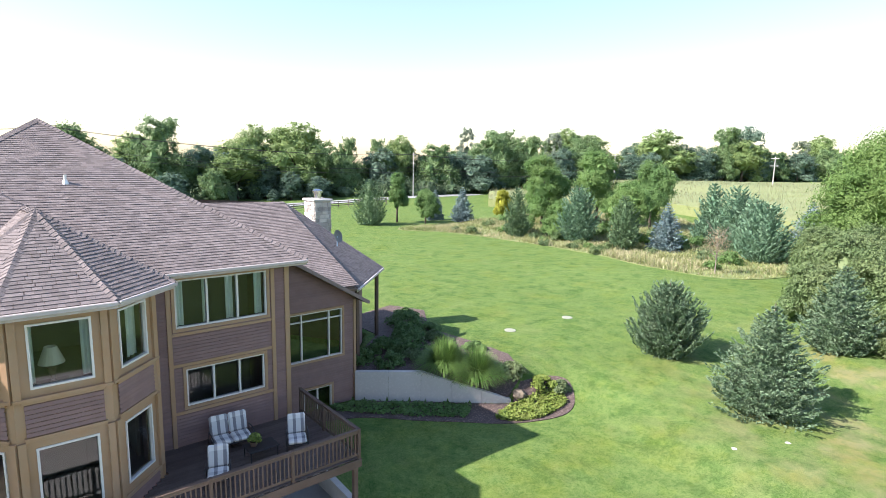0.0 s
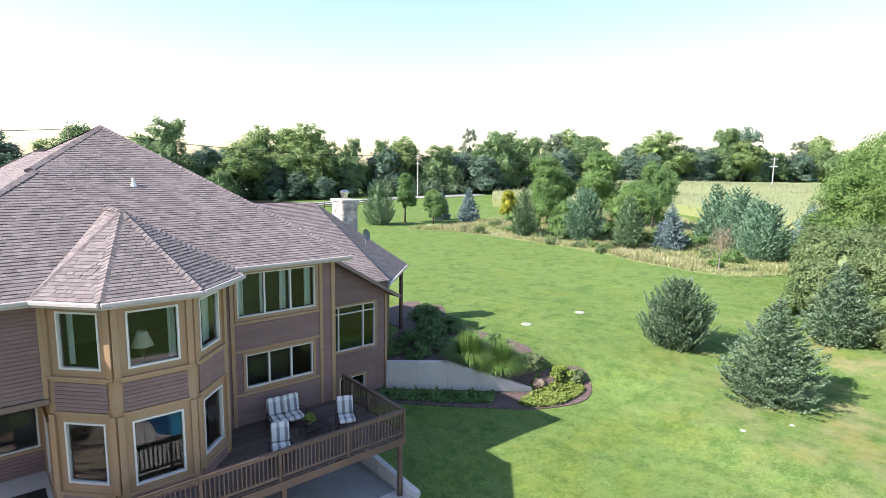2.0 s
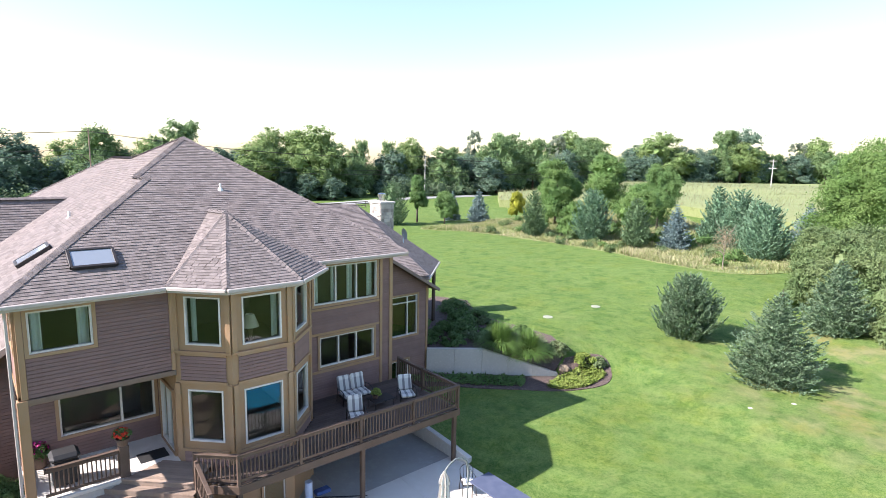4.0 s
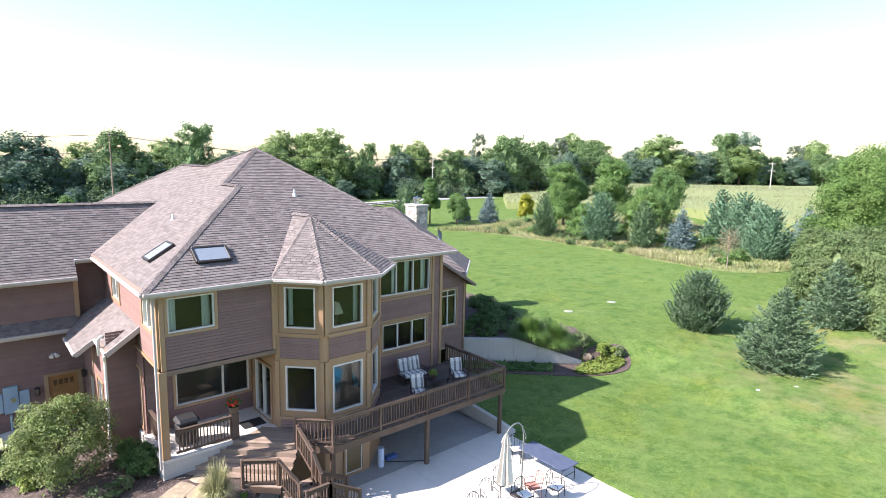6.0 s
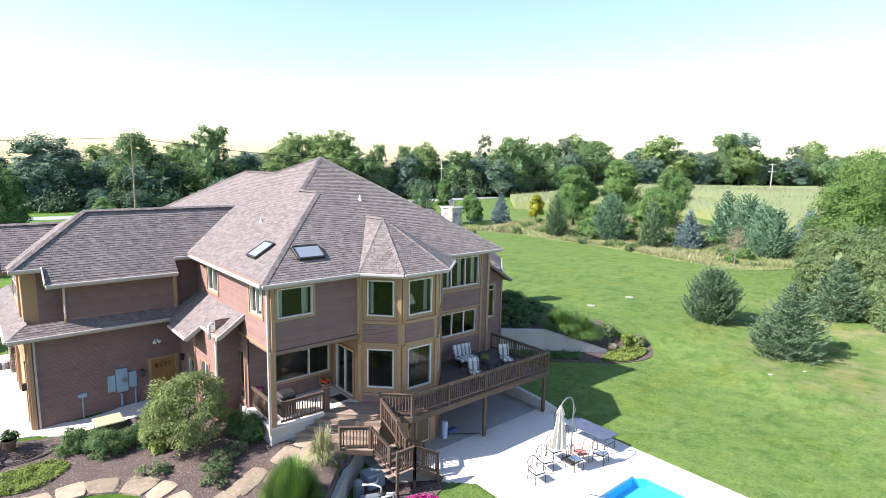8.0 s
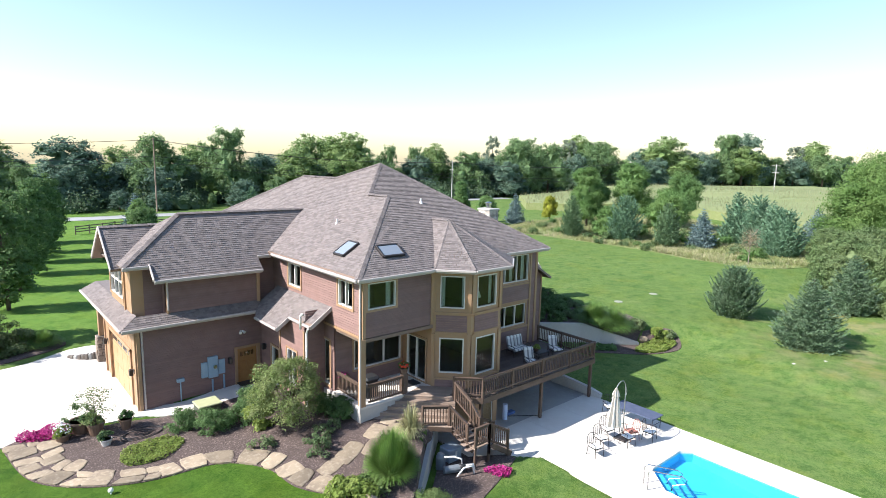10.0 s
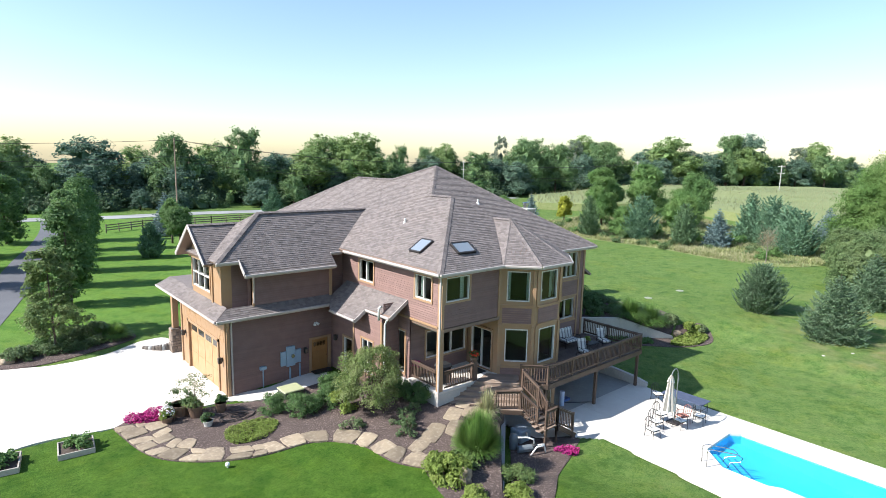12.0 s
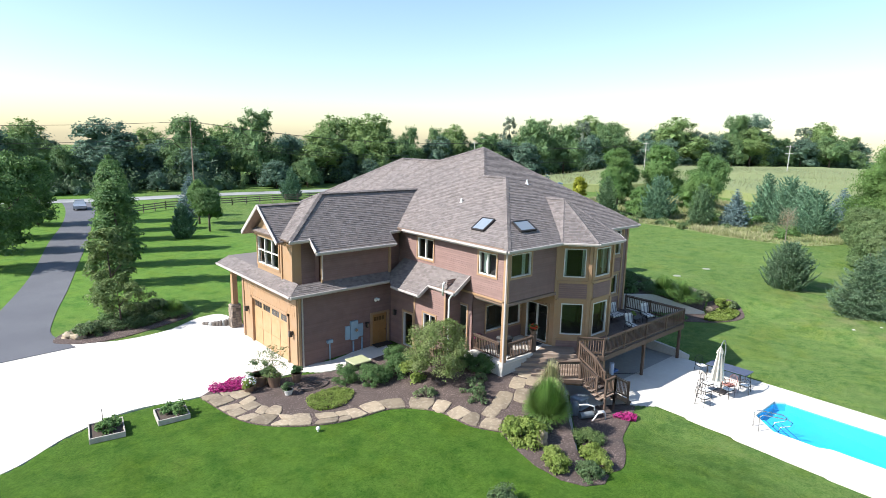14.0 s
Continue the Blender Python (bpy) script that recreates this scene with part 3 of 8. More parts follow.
# bay
PA, PB, PC, PD = (-2.2, 17.5), (-0.83, 16.1), (1.25, 16.1), (2.65, 17.5)
f_a, f_b, f_c = Face(PA, PB), Face(PB, PC), Face(PC, PD)
LOWZ = -2.15
for f, (a, b) in ((f_a, (0.40, 1.62)), (f_b, (0.36, 1.72)), (f_c, (0.40, 1.60))):
    lo, hi = (0.85 if f is f_b else 0.98), 2.8
    wall(f, LOWZ, EAVE - 0.1, [(a, b, lo, hi), (a, b, 4.33, 5.96)], clad=False, mat=TAN)
    window(f, a, b, 4.33, 5.96, casing=0.0)
    window(f, a, b, lo, hi, casing=0.0)
    # recessed siding panel between the storeys and trim round it
    for z0, z1 in ((3.12, 3.98), (-0.1, 0.62)):
        s = Geo()
        z = z0
        while z < z1 - 0.01:
            zt = min(z + 0.118, z1)
            i = len(s.v)
            s.v += [f.p(a, zz, o) for zz, o in ((z + 0.024, 0.003), (z + 0.024, 0.052), (zt, 0.022), (zt, 0.003)) for a in (0.2, f.len - 0.2)]
            s.f += [(i, i + 1, i + 3, i + 2), (i + 2, i + 3, i + 5, i + 4), (i + 4, i + 5, i + 7, i + 6)]
            z += 0.118
        part("siding_panel", s, SIDING, house, "brown lapped siding panel")
        board(f, 0.16, f.len - 0.16, z1, z1 + 0.1, "rail_board", proud=0.04)
        board(f, 0.16, f.len - 0.16, z0 - 0.1, z0, "rail_board", proud=0.04)
    for z0, z1 in ((0.62 if f is f_b else 0.72, 3.02), (4.08, EAVE - 0.12)):
        board(f, 0.0, 0.17, z0, z1, "corner_board", proud=0.05)
        board(f, f.len - 0.17, f.len, z0, z1, "corner_board", proud=0.05)
    board(f, -0.02, f.len + 0.02, 4.06, 4.14, "belt_board", proud=0.07)
for f, s in ((f_a, ((0.42, 0.62), (1.45, 1.6))), (f_b, ((0.38, 0.5), (1.5, 1.7))), (f_c, ((0.42, 0.6), (1.2, 1.58)))):
    for a, b in s:
        curtain(f, a, b, 4.35, 5.94, -0.35)
# side wall behind the bay and the wall over the deck
f_side = Face(PD, (2.65, 19.0))
wall(f_side, LOWZ, EAVE - 0.1)
board(f_side, 0.0, 0.14, LOWZ, EAVE - 0.1, "corner_board", proud=0.05), board(f_side, 1.36, 1.5, F1, EAVE - 0.1, "corner_board")
f_deck = Face((2.65, 19.0), (7.55, 19.0))
wall(f_deck, LOWZ, EAVE - 0.1, [(0.95, 4.05, 4.4, 6.03), (1.2, 3.9, 1.68, 2.98)])
window(f_deck, 0.95, 4.05, 4.4, 6.03, (0.335, 0.665))
window(f_deck, 1.2, 3.9, 1.68, 2.98, (0.335, 0.665))
for a, b in ((1.05, 1.3), (1.92, 2.12), (2.7, 2.95), (3.72, 3.98)):
    curtain(f_deck, a, b, 4.42, 6.0)
for u in (0.75, 4.27):
    board(f_deck, u - 0.07, u + 0.07, F1, EAVE - 0.12, "trim_board")
board(f_deck, 4.72, 4.9, F1 - 0.4, EAVE - 0.1, "corner_board")
board(f_deck, 0.82, 4.2, 4.16, 4.26, "belt_board"), board(f_deck, 0.82, 4.2, 1.44, 1.55, "belt_board"), board(f_deck, 0.82, 4.2, 3.1, 3.2, "belt_board")
# wing wall with a raked top
f_ret = Face((7.55, 19.0), (7.55, 32.0))
wall(f_ret, LOWZ, EAVE - 0.1)
f_wing = Face((7.57, 22.7), (12.64, 22.7))
rake = lambda u: 6.55 - 0.6066 * u
wall(f_wing, LOWZ, 6.56, [(1.58, 4.33, 0.8, 3.06), (2.28, 3.73, -1.82, -0.6)], top=rake)
window(f_wing, 1.58, 4.33, 0.8, 3.06, (0.244, 0.75), (0.83,))
window(f_wing, 2.28, 3.73, -1.82, -0.6, (0.5,))
board(f_wing, 4.93, 5.07, LOWZ, 3.4, "corner_board")
f_wr = Face((12.64, 22.7), (12.64, 23.9))
wall(f_wr, LOWZ, 3.4)
wall(Face((12.64, 23.9), (15.6, 26.9)), -0.5, 3.9)
wall(Face((15.6, 26.9), (12.0, 32.5)), -0.5, 3.9)
# left side of the front wing and the porch recess
f_left = Face((-6.3, 26.6), (-6.3, 17.5))
wall(f_left, F2, EAVE - 0.1, [(1.87, 3.3, 4.73, 5.96), (7.1, 8.4, 4.72, 5.95)])
window(f_left, 1.87, 3.3, 4.73, 5.96, (0.5,)), window(f_left, 7.1, 8.4, 4.72, 5.95, (0.5,))
curtain(f_left, 2.9, 3.2, 4.75, 5.9), curtain(f_left, 7.15, 7.55, 4.75, 5.9)
board(f_left, 8.94, 9.1, F2, EAVE - 0.1, "corner_board"), board(f_left, 0, 9.1, F2 - 0.02, F2 + 0.1, "belt_board")
f_porch = Face((-6.3, 19.9), (-2.2, 19.9))
wall(f_porch, -0.6, F2, [(1.05, 3.95, 1.08, 2.6)])
window(f_porch, 1.05, 3.95, 1.08, 2.6, (0.63,))
f_slide = Face((-2.2, 19.9), (-2.2, 17.5))
wall(f_slide, -0.6, F2, [(0.42, 2.0, 0.32, 2.55)], clad=False, mat=TAN)
window(f_slide, 0.42, 2.0, 0.32, 2.55, (0.5,), name="sliding_door")
f_in = Face((-6.3, 22.0), (-6.3, 19.9))
wall(f_in, -0.9, F2, [(0.3, 1.7, 0.4, 2.7)])
window(f_in, 0.3, 1.7, 0.4, 2.7, (0.5,))
# hidden closing walls at the back of the house
for a, b in (((7.55, 32.0), (5.0, 39.5)), ((5.0, 39.5), (-6.3, 39.5)), ((-6.3, 39.5), (-6.3, 34.0))):
    wall(Face(a, b), -1.2, EAVE - 0.1, clad=False)


def flat(name, pts, z0, z1, mat, parent=house):
    g = Geo()
    g.slab([(x, y, z1) for x, y in pts], z1 - z0)
    return part(name, g, mat, parent)


INSIDE = [(-6.1, 19.9), (-2.2, 19.9), (-2.1, 17.6), (-0.75, 16.25), (1.2, 16.25), (2.5, 17.6), (2.5, 19.15), (7.4, 19.15), (7.4, 31.8), (4.9, 39.3), (-6.1, 39.3)]
flat("floor_slab", INSIDE, 0.06, 0.28, INNER)
flat("upper_floor_slab", [(-6.1, 17.7), *INSIDE[1:]], 3.16, 3.4, INNER)
flat("porch_ceiling", [(-6.28, 17.52), (-2.2, 17.52), (-2.2, 19.88), (-6.28, 19.88)], 3.3, 3.46, SOFFIT)
# inner walls added unseen to stop light and keep the rooms dark
for a, b in (((-6.1, 22.5), (7.4, 22.5)), ((2.4, 19.2), (2.4, 22.5)), ((-2.2, 19.9), (-2.2, 22.5))):
    g = Geo()
    Face(a, b).box(g, 0, math.dist(a, b), 0.28, EAVE - 0.3, -0.1, 0.0)
    part("partition", g, INNER, house)

# garage
f_gf = Face((-13.65, 26.09), (-7.35, 26.09))
wall(f_gf, -1.25, 3.5, [(4.88, 5.98, -0.9, 1.2)])
board(f_gf, 0, 0.16, -1.2, 3.4, "corner_board"), board(f_gf, 5.98, 6.14, -0.9, 1.32, "door_casing"), board(f_gf, 4.72, 4.88, -0.9, 1.32, "door_casing"), board(f_gf, 4.88, 5.98, 1.2, 1.32, "door_casing")
f_gl = Face((-13.65, 33.6), (-13.65, 26.09))
GD = (1.45, 6.3, -1.12, 1.75)
wall(f_gl, -1.25, 3.5, [GD], mat=TAN, clad=False)
c = Geo()
for row in range(5):
    for k in range(26):
        u0 = 0.02 + k * 0.287 - 0.13 * (row % 2)
        f_gl.box(c, max(0.02, u0), min(7.48, u0 + 0.275), 1.93 + row * 0.28 - 0.02 * ((k * 7 + row * 3) % 3), 2.23 + row * 0.28, 0.0, 0.03 - 0.003 * ((k + row) % 3))
part("shake_siding", c, TAN, house, "tan painted shake siding above the garage doors")
board(f_gl, 7.35, 7.51, -1.2, 3.4, "corner_board"), board(f_gl, 0.0, 0.16, -1.2, 3.4, "corner_board"), board(f_gl, 6.3, 6.48, -1.2, 1.9, "door_casing"), board(f_gl, 1.27, 1.45, -1.2, 1.9, "door_casing"), board(f_gl, 1.27, 6.48, 1.75, 1.92, "door_casing")


def garage_door(u0, u1, z0, z1):
    g = Geo()
    f_gl.box(g, u0, u1, z0, z1, -0.16, -0.1)
    d = part("garage_door", g, GARAGEWOOD, house, "tan panelled garage door with a row of small windows")
    n = 4
    for k in range(n):
        a, b = u0 + (u1 - u0) * k / n, u0 + (u1 - u0) * (k + 1) / n
        for z2, z3 in ((z0 + 0.04, z0 + 1.08), (z0 + 1.1, z1 - 0.62)):
            p = Geo()
            f_gl.box(p, a + 0.025, b - 0.025, z2, z3, -0.1, -0.072, 0.012)
            part("panel", p, GARAGEWOOD, d)
        for j in range(3):
            w = (b - a - 0.22) / 3
            p = Geo()
            f_gl.box(p, a + 0.11 + w * j + 0.02, a + 0.11 + w * (j + 1) - 0.02, z1 - 0.5, z1 - 0.14, -0.1, -0.085, 0.006)
            part("pane", p, SKYGLASS_DARK, d)


SKYGLASS_DARK = material("dark_door_glass", (0.05, 0.045, 0.04), 0.1, spec=0.8)
garage_door(*GD)
g = Geo()
f_gf.box(g, 4.88, 5.98, -0.9, 1.2, -0.12, -0.06)
door = part("side_door", g, DOORWOOD, house, "varnished oak door with small panes at the top")
for k in range(2):
    p = Geo()
    f_gf.box(p, 4.98 + k * 0.48, 5.40 + k * 0.48, -0.75, 0.45, -0.06, -0.04, 0.012)
    part("panel", p, DOORWOOD, door)
for k in range(4):
    p = Geo()
    f_gf.box(p, 5.06 + k * 0.2, 5.2 + k * 0.2, 0.72, 0.98, -0.06, -0.045, 0.004)
    part("pane", p, GLASS, door)
p = Geo()
p.tube([f_gf.p(5.88, 0.1, -0.06), f_gf.p(5.88, 0.1, 0.02)], 0.03, 8)
part("door_handle", p, METAL, door, "round metal door knob")
# upper storey of the garage
f_gu = Face((-12.2, 26.07), (-7.42, 26.07))
wall(f_gu, 3.4, 5.55)
board(f_gu, 4.6, 4.78, 3.6, 5.5, "corner_board"), board(f_gu, 0, 0.1, 3.6, 5.5, "corner_board")
wall(Face((-13.61, 26.69), (-13.05, 26.69)), 3.4, 6.1, clad=False, mat=TAN), wall(Face((-13.05, 26.72), (-12.2, 26.72)), 3.4, 6.1), wall(Face((-7.42, 26.7), (-6.3, 26.7)), 3.4, 6.1)
wall(Face((-7.42, 26.07), (-7.42, 26.7)), 3.4, 6.0, clad=False), wall(Face((-12.2, 26.7), (-12.2, 26.07)), 3.4, 6.0, clad=False)
f_gd = Face((-13.6, 31.3), (-13.6, 26.7))
wall(f_gd, 3.4, 5.9, [(0.2, 3.05, 4.2, 5.85)], clad=False, mat=TAN)
board(f_gd, 3.3, 3.46, 3.7, 5.9, "corner_board")
g = Geo()
g.slab([f_gd.p(0, 5.9), f_gd.p(4.6, 5.9), f_gd.p(2.0, 7.6)][::-1], 0.2)
part("gable", g, TAN, house, "tan board-and-batten gable")
for k in range(13):
    u = 0.3 + k * 0.32
    t = 5.9 + 1.7 * (u / 2.0 if u < 2 else (4.6 - u) / 2.6) - 0.12
    if t > 6.05:
        board(f_gd, u - 0.03, u + 0.03, 5.98, t, "batten", proud=0.03)
window(f_gd, 0.2, 3.05, 4.2, 5.85, (0.335, 0.665), (0.5,), casing=0.11)
wall(Face((-6.3, 31.1), (-13.5, 31.1)), 3.4, 6.1, clad=False)
wall(Face((-6.3, 34.0), (-13.6, 34.0)), -1.2, 3.5, clad=False)
flat("garage_deck_roof", [(-13.6, 31.2), (-6.3, 31.2), (-6.3, 36.0), (-13.6, 36.0)], 3.6, 3.8, SHINGLE)
# entry between garage and front wing
f_e1 = Face((-7.35, 26.09), (-7.35, 23.6))
wall(f_e1, -1.1, 3.6, [(1.35, 2.25, -0.6, 1.5)])
window(f_e1, 1.35, 2.25, -0.6, 1.5, name="entry_door", casing=0.12)
f_e2 = Face((-7.35, 23.6), (-7.35, 20.9))
wall(f_e2, -1.1, 3.6, [(0.75, 1.85, 0.0, 1.9)])
window(f_e2, 0.75, 1.85, 0.0, 1.9, (0.5,))
wall(Face((-7.35, 20.9), (-6.3, 20.9)), -1.1, 4.2, top=lambda u: 3.58 + 0.69 * u)
board(f_e2, 2.56, 2.7, -1.0, 3.2, "corner_board"), board(f_e1, 2.36, 2.49, -1.0, 3.2, "corner_board")

# ---- roofs ----
rng = random.Random(5)


def shingles(pts, expose=0.14, spread=(0.15, 0.32), hook=None):
    """Rows of overlapping tabs on a plane polygon. hook collects whole tabs as single pieces."""
    pts = [Vector(p) for p in pts]
    n = Vector((0, 0, 0))
    for a, b in zip(pts, pts[1:] + pts[:1]):
        n += a.cross(b)
    n.normalize()
    if n.z < 0:
        n = -n
    u = Vector((0, 0, 1)).cross(n).normalized()
    v = n.cross(u)
    o = pts[0]
    uv = [((p - o).dot(u), (p - o).dot(v)) for p in pts]

    def cut(h):
        xs = []
        for (x0, y0), (x1, y1) in zip(uv, uv[1:] + uv[:1]):
            if (y0 > h) != (y1 > h):
                xs.append(x0 + (x1 - x0) * (h - y0) / (y1 - y0))
        return sorted(xs)

    g = Geo()
    h, top = min(q[1] for q in uv), max(q[1] for q in uv)
    while h < top - 0.01:
        h1 = min(h + expose, top)
        lo, hi = cut(h + 0.002), cut(h1 - 0.002)
        if len(lo) == len(hi) and lo:
            for k in range(0, len(lo) - 1, 2):
                a0, b0, a1, b1 = lo[k], lo[k + 1], hi[k], hi[k + 1]
                x = min(a0, a1) - rng.uniform(0, 0.2)
                end = max(b0, b1)
                while x < end:
                    y = x + rng.uniform(*spread)
                    q = [min(max(x, a0), b0), min(max(y, a0), b0), min(max(x, a1), b1), min(max(y, a1), b1)]
                    lift = rng.uniform(0.013, 0.025)
                    if q[1] - q[0] > 0.004 or q[3] - q[2] > 0.004:
                        P = lambda s, t, e: tuple(o + u * s + v * t + n * e)
                        whole = abs(q[0] - q[2]) < 1e-6 and abs(q[1] - q[3]) < 1e-6
                        if hook is not None and whole and len(hook) < 280:
                            hook.append((Matrix.Translation(o + u * q[0] + v * h) @ Matrix((u, v, n)).transposed().to_4x4(), q[1] - q[0]))
                        else:
                            i = len(g.v)
                            g.v += [P(q[0], h, 0), P(q[1], h, 0), P(q[0], h, lift), P(q[1], h, lift), P(q[2], h1, 0.003), P(q[3], h1, 0.003)]
                            g.f += [(i, i + 1, i + 3, i + 2), (i + 2, i + 3, i + 5, i + 4)]
                    x = y
        h += expose
    return g


def slope(pts, parent=house, hook=None):
    """One roof plane: decking and its rows of shingles."""
    pts = [Vector(p) for p in pts]
    n = Vector((0, 0, 0))
    for a, b in zip(pts, pts[1:] + pts[:1]):
        n += a.cross(b)
    if n.z < 0:
        pts = pts[::-1]
    g = Geo()
    g.slab([p - Vector((0, 0, 0.012)) for p in pts], 0.14)
    s = part("roof_slope", g, SOFFIT, parent, "roof decking under brown-grey shingles")
    first = len(hook) if hook is not None else 0
    rows = shingles(pts, hook=hook)
    if hook is not None:
        hook[first:] = [(m, w, s) for m, w in hook[first:]]
    t = part("shingles", rows, SHINGLE, s, "weathered brown-grey asphalt shingles")
    tagged(t, kind="stuff")
    return s


def caps(a, b, parent=house, w=0.17):
    """A row of folded ridge tabs along a hip or ridge."""
    a, b = Vector(a), Vector(b)
    g = Geo()
    k = max(2, int((b - a).length / 0.16))
    d = (b - a).normalized()
    side = d.cross(Vector((0, 0, 1))).normalized()
    for i in range(k):
        p, q = a + (b - a) * (i / k), a + (b - a) * ((i + 1.15) / k)
        e = 0.035 + rng.uniform(0, 0.012)
        j = len(g.v)
        dn = Vector((0, 0, 0.09))
        g.v += [tuple(p + Vector((0, 0, e + 0.02))), tuple(q + Vector((0, 0, e))), tuple(p + side * w - dn + Vector((0, 0, e + 0.02))), tuple(q + side * w - dn + Vector((0, 0, e))), tuple(p - side * w - dn + Vector((0, 0, e + 0.02))), tuple(q - side * w - dn + Vector((0, 0, e)))]
        g.f += [(j, j + 1, j + 3, j + 2), (j, j + 4, j + 5, j + 1), (j, j + 2, j + 4)]
    c = tagged(part("ridge_cap", g, SHINGLE, parent, "row of folded shingle ridge caps"), kind="stuff")
    return c


def gutter(a, b, parent=house):
    a, b = Vector(a), Vector(b)
    d = (b - a).normalized()
    out = Vector((d.y, -d.x, 0))
    g = Geo()
    g.beam(a + out * 0.05 - Vector((0, 0, 0.06)), b + out * 0.05 - Vector((0, 0, 0.06)), 0.11, 0.12, 0.02)
    g.beam(a - out * 0.03 - Vector((0, 0, 0.1)), b - out * 0.03 - Vector((0, 0, 0.1)), 0.03, 0.2, 0.004)
    part("gutter", g, GUTTER, parent, "off-white metal gutter")


def soffit(pts, z, parent=house):
    g = Geo()
    g.slab([(x, y, z) for x, y in pts], 0.03)
    part("soffit", g, SOFFIT, parent)


V = lambda x, y, z: (x, y, z)
EC, EL = V(-6.85, 17.0, EAVE), V(-6.85, 26.2, EAVE)
PK, PK2, REND = V(1.07, 26.83, 11.29), V(-1.71, 22.06, 9.57), V(-1.71, 23.92, 9.57)
J1, J2 = V(-0.54, 29.6, 10.28), V(-0.54, 34.0, 10.28)
EW, EWB = V(3.2, 17.0, EAVE), V(3.2, 18.5, EAVE)
ED, EDB = V(8.08, 18.5, EAVE), V(8.08, 33.8, EAVE)
RB, RL = V(5.7, 40.3, EAVE), V(-6.85, 40.3, EAVE)
slope([EC, PK2, REND, PK, J1, J2, RL])
slope([EC, EW, PK2])
slope([EW, EWB, REND, PK2])
slope([EWB, ED, PK, REND])
slope([ED, EDB, PK])
slope([PK, EDB, RB])
slope([PK, RB, J1]), slope([J1, RB, J2]), slope([J2, RB, RL])
EA, EB, EBC, EVC = V(-2.47, 17.0, EAVE + 0.01), V(-1.1, 15.58, EAVE + 0.01), V(1.43, 15.58, EAVE + 0.01), V(3.2, 17.15, EAVE + 0.01)
AP, APB = V(0.17, 19.05, 8.43), V(0.0, 20.25, 8.43)
TABS = []
slope([EB, EBC, AP], hook=TABS)
slope([EA, EB, AP], hook=TABS)
slope([EBC, EVC, AP])
slope([EA, AP, APB])
slope([EVC, APB, AP])
for a, b in ((EC, PK2), (PK2, REND), (REND, PK), (PK, J1), (J1, J2), (J2, RL), (ED, PK), (EB, AP), (EBC, AP), (AP, APB), (EVC, AP), (EA, AP)):
    caps(a, b)
for a, b in ((EC, EA), (EA, EB), (EB, EBC), (EBC, EVC), (EWB, ED), (V(-6.85, 25.6, EAVE), EC)):
    gutter(a, b)
soffit([(-6.85, 17.0), (-2.3, 17.0), (-1.0, 15.6), (1.35, 15.6), (3.2, 17.1), (3.2, 18.5), (8.08, 18.5), (8.08, 19.1), (2.6, 19.1), (2.6, 17.6), (1.2, 16.2), (-0.8, 16.2), (-2.1, 17.6), (-6.2, 17.6), (-6.2, 26.6), (-6.85, 26.6)], EAVE - 0.1)
# garage roof
GR, GL_ = V(-3.3, 28.5, 8.47), V(-10.8, 28.5, 8.47)
GE, GE2 = 5.62, 6.25
slope([V(-14.05, 26.07, GE2), V(-12.85, 26.07, GE2), V(-12.85, 25.35, GE), V(-7.5, 25.35, GE), V(-7.5, 26.07, GE2), V(-5.5, 26.07, GE2), GR, GL_])
slope([V(-14.05, 26.07, GE2), GL_, V(-14.05, 31.0, GE2)])
slope([V(-14.05, 31.0, GE2), GL_, GR, V(-3.3, 31.0, GE2)])
DP, DPB = V(-14.35, 29.3, 7.87), V(-11.6, 29.3, 7.87)
slope([V(-14.35, 26.95, 6.05), V(-13.9, 26.95, 6.05), DPB, DP]), slope([V(-14.35, 31.65, 6.05), DP, DPB, V(-12.6, 31.65, 6.05)])
caps(DP, DPB), caps(GL_, GR), caps(V(-14.05, 26.07, GE2), GL_)
gutter(V(-12.85, 25.35, GE), V(-7.5, 25.35, GE)), gutter(V(-14.05, 26.07, GE2), V(-12.85, 26.07, GE2)), gutter(V(-7.5, 26.07, GE2), V(-6.7, 26.07, GE2))
for a, b in ((V(-14.37, 26.9, 6.0), V(-14.37, 29.3, 7.84)), (V(-14.37, 29.3, 7.84), V(-14.37, 31.7, 6.0)), (V(-12.87, 25.33, GE), V(-12.87, 26.1, GE2))):
    g = Geo()
    g.beam(a, b, 0.05, 0.2, 0.006)
    part("rake_board", g, GUTTER, house, "grey-mauve rake board")
# skirt roof round the garage and the entry
SK = 3.36
slope([V(-14.35, 25.5, SK), V(-7.9, 25.5, SK), V(-7.35, 26.1, 3.78), V(-13.6, 26.1, 3.78)])
slope([V(-14.35, 25.5, SK), V(-13.55, 26.12, 3.82), V(-13.55, 36.0, 3.82), V(-14.35, 36.2, SK)])
ER = lambda x: 3.65 + 0.695 * (x + 7.45)
E1A, E1B, E2A, E2B, EWT = V(-8.15, 24.95, ER(-8.15)), V(-8.15, 22.35, ER(-8.15)), V(-7.45, 22.35, 3.65), V(-7.45, 20.15, 3.65), V(-6.3, 20.15, ER(-6.3))
slope([V(-7.9, 25.5, ER(-7.9)), E1A, E1B, E2A, E2B, EWT, V(-6.3, 26.1, ER(-6.3)), V(-7.35, 26.1, ER(-7.35))])
gutter(V(-14.35, 25.5, SK), V(-7.9, 25.5, SK)), gutter(V(-14.35, 36.2, SK), V(-14.35, 25.5, SK)), gutter(E1A, E1B), gutter(E2A, E2B)
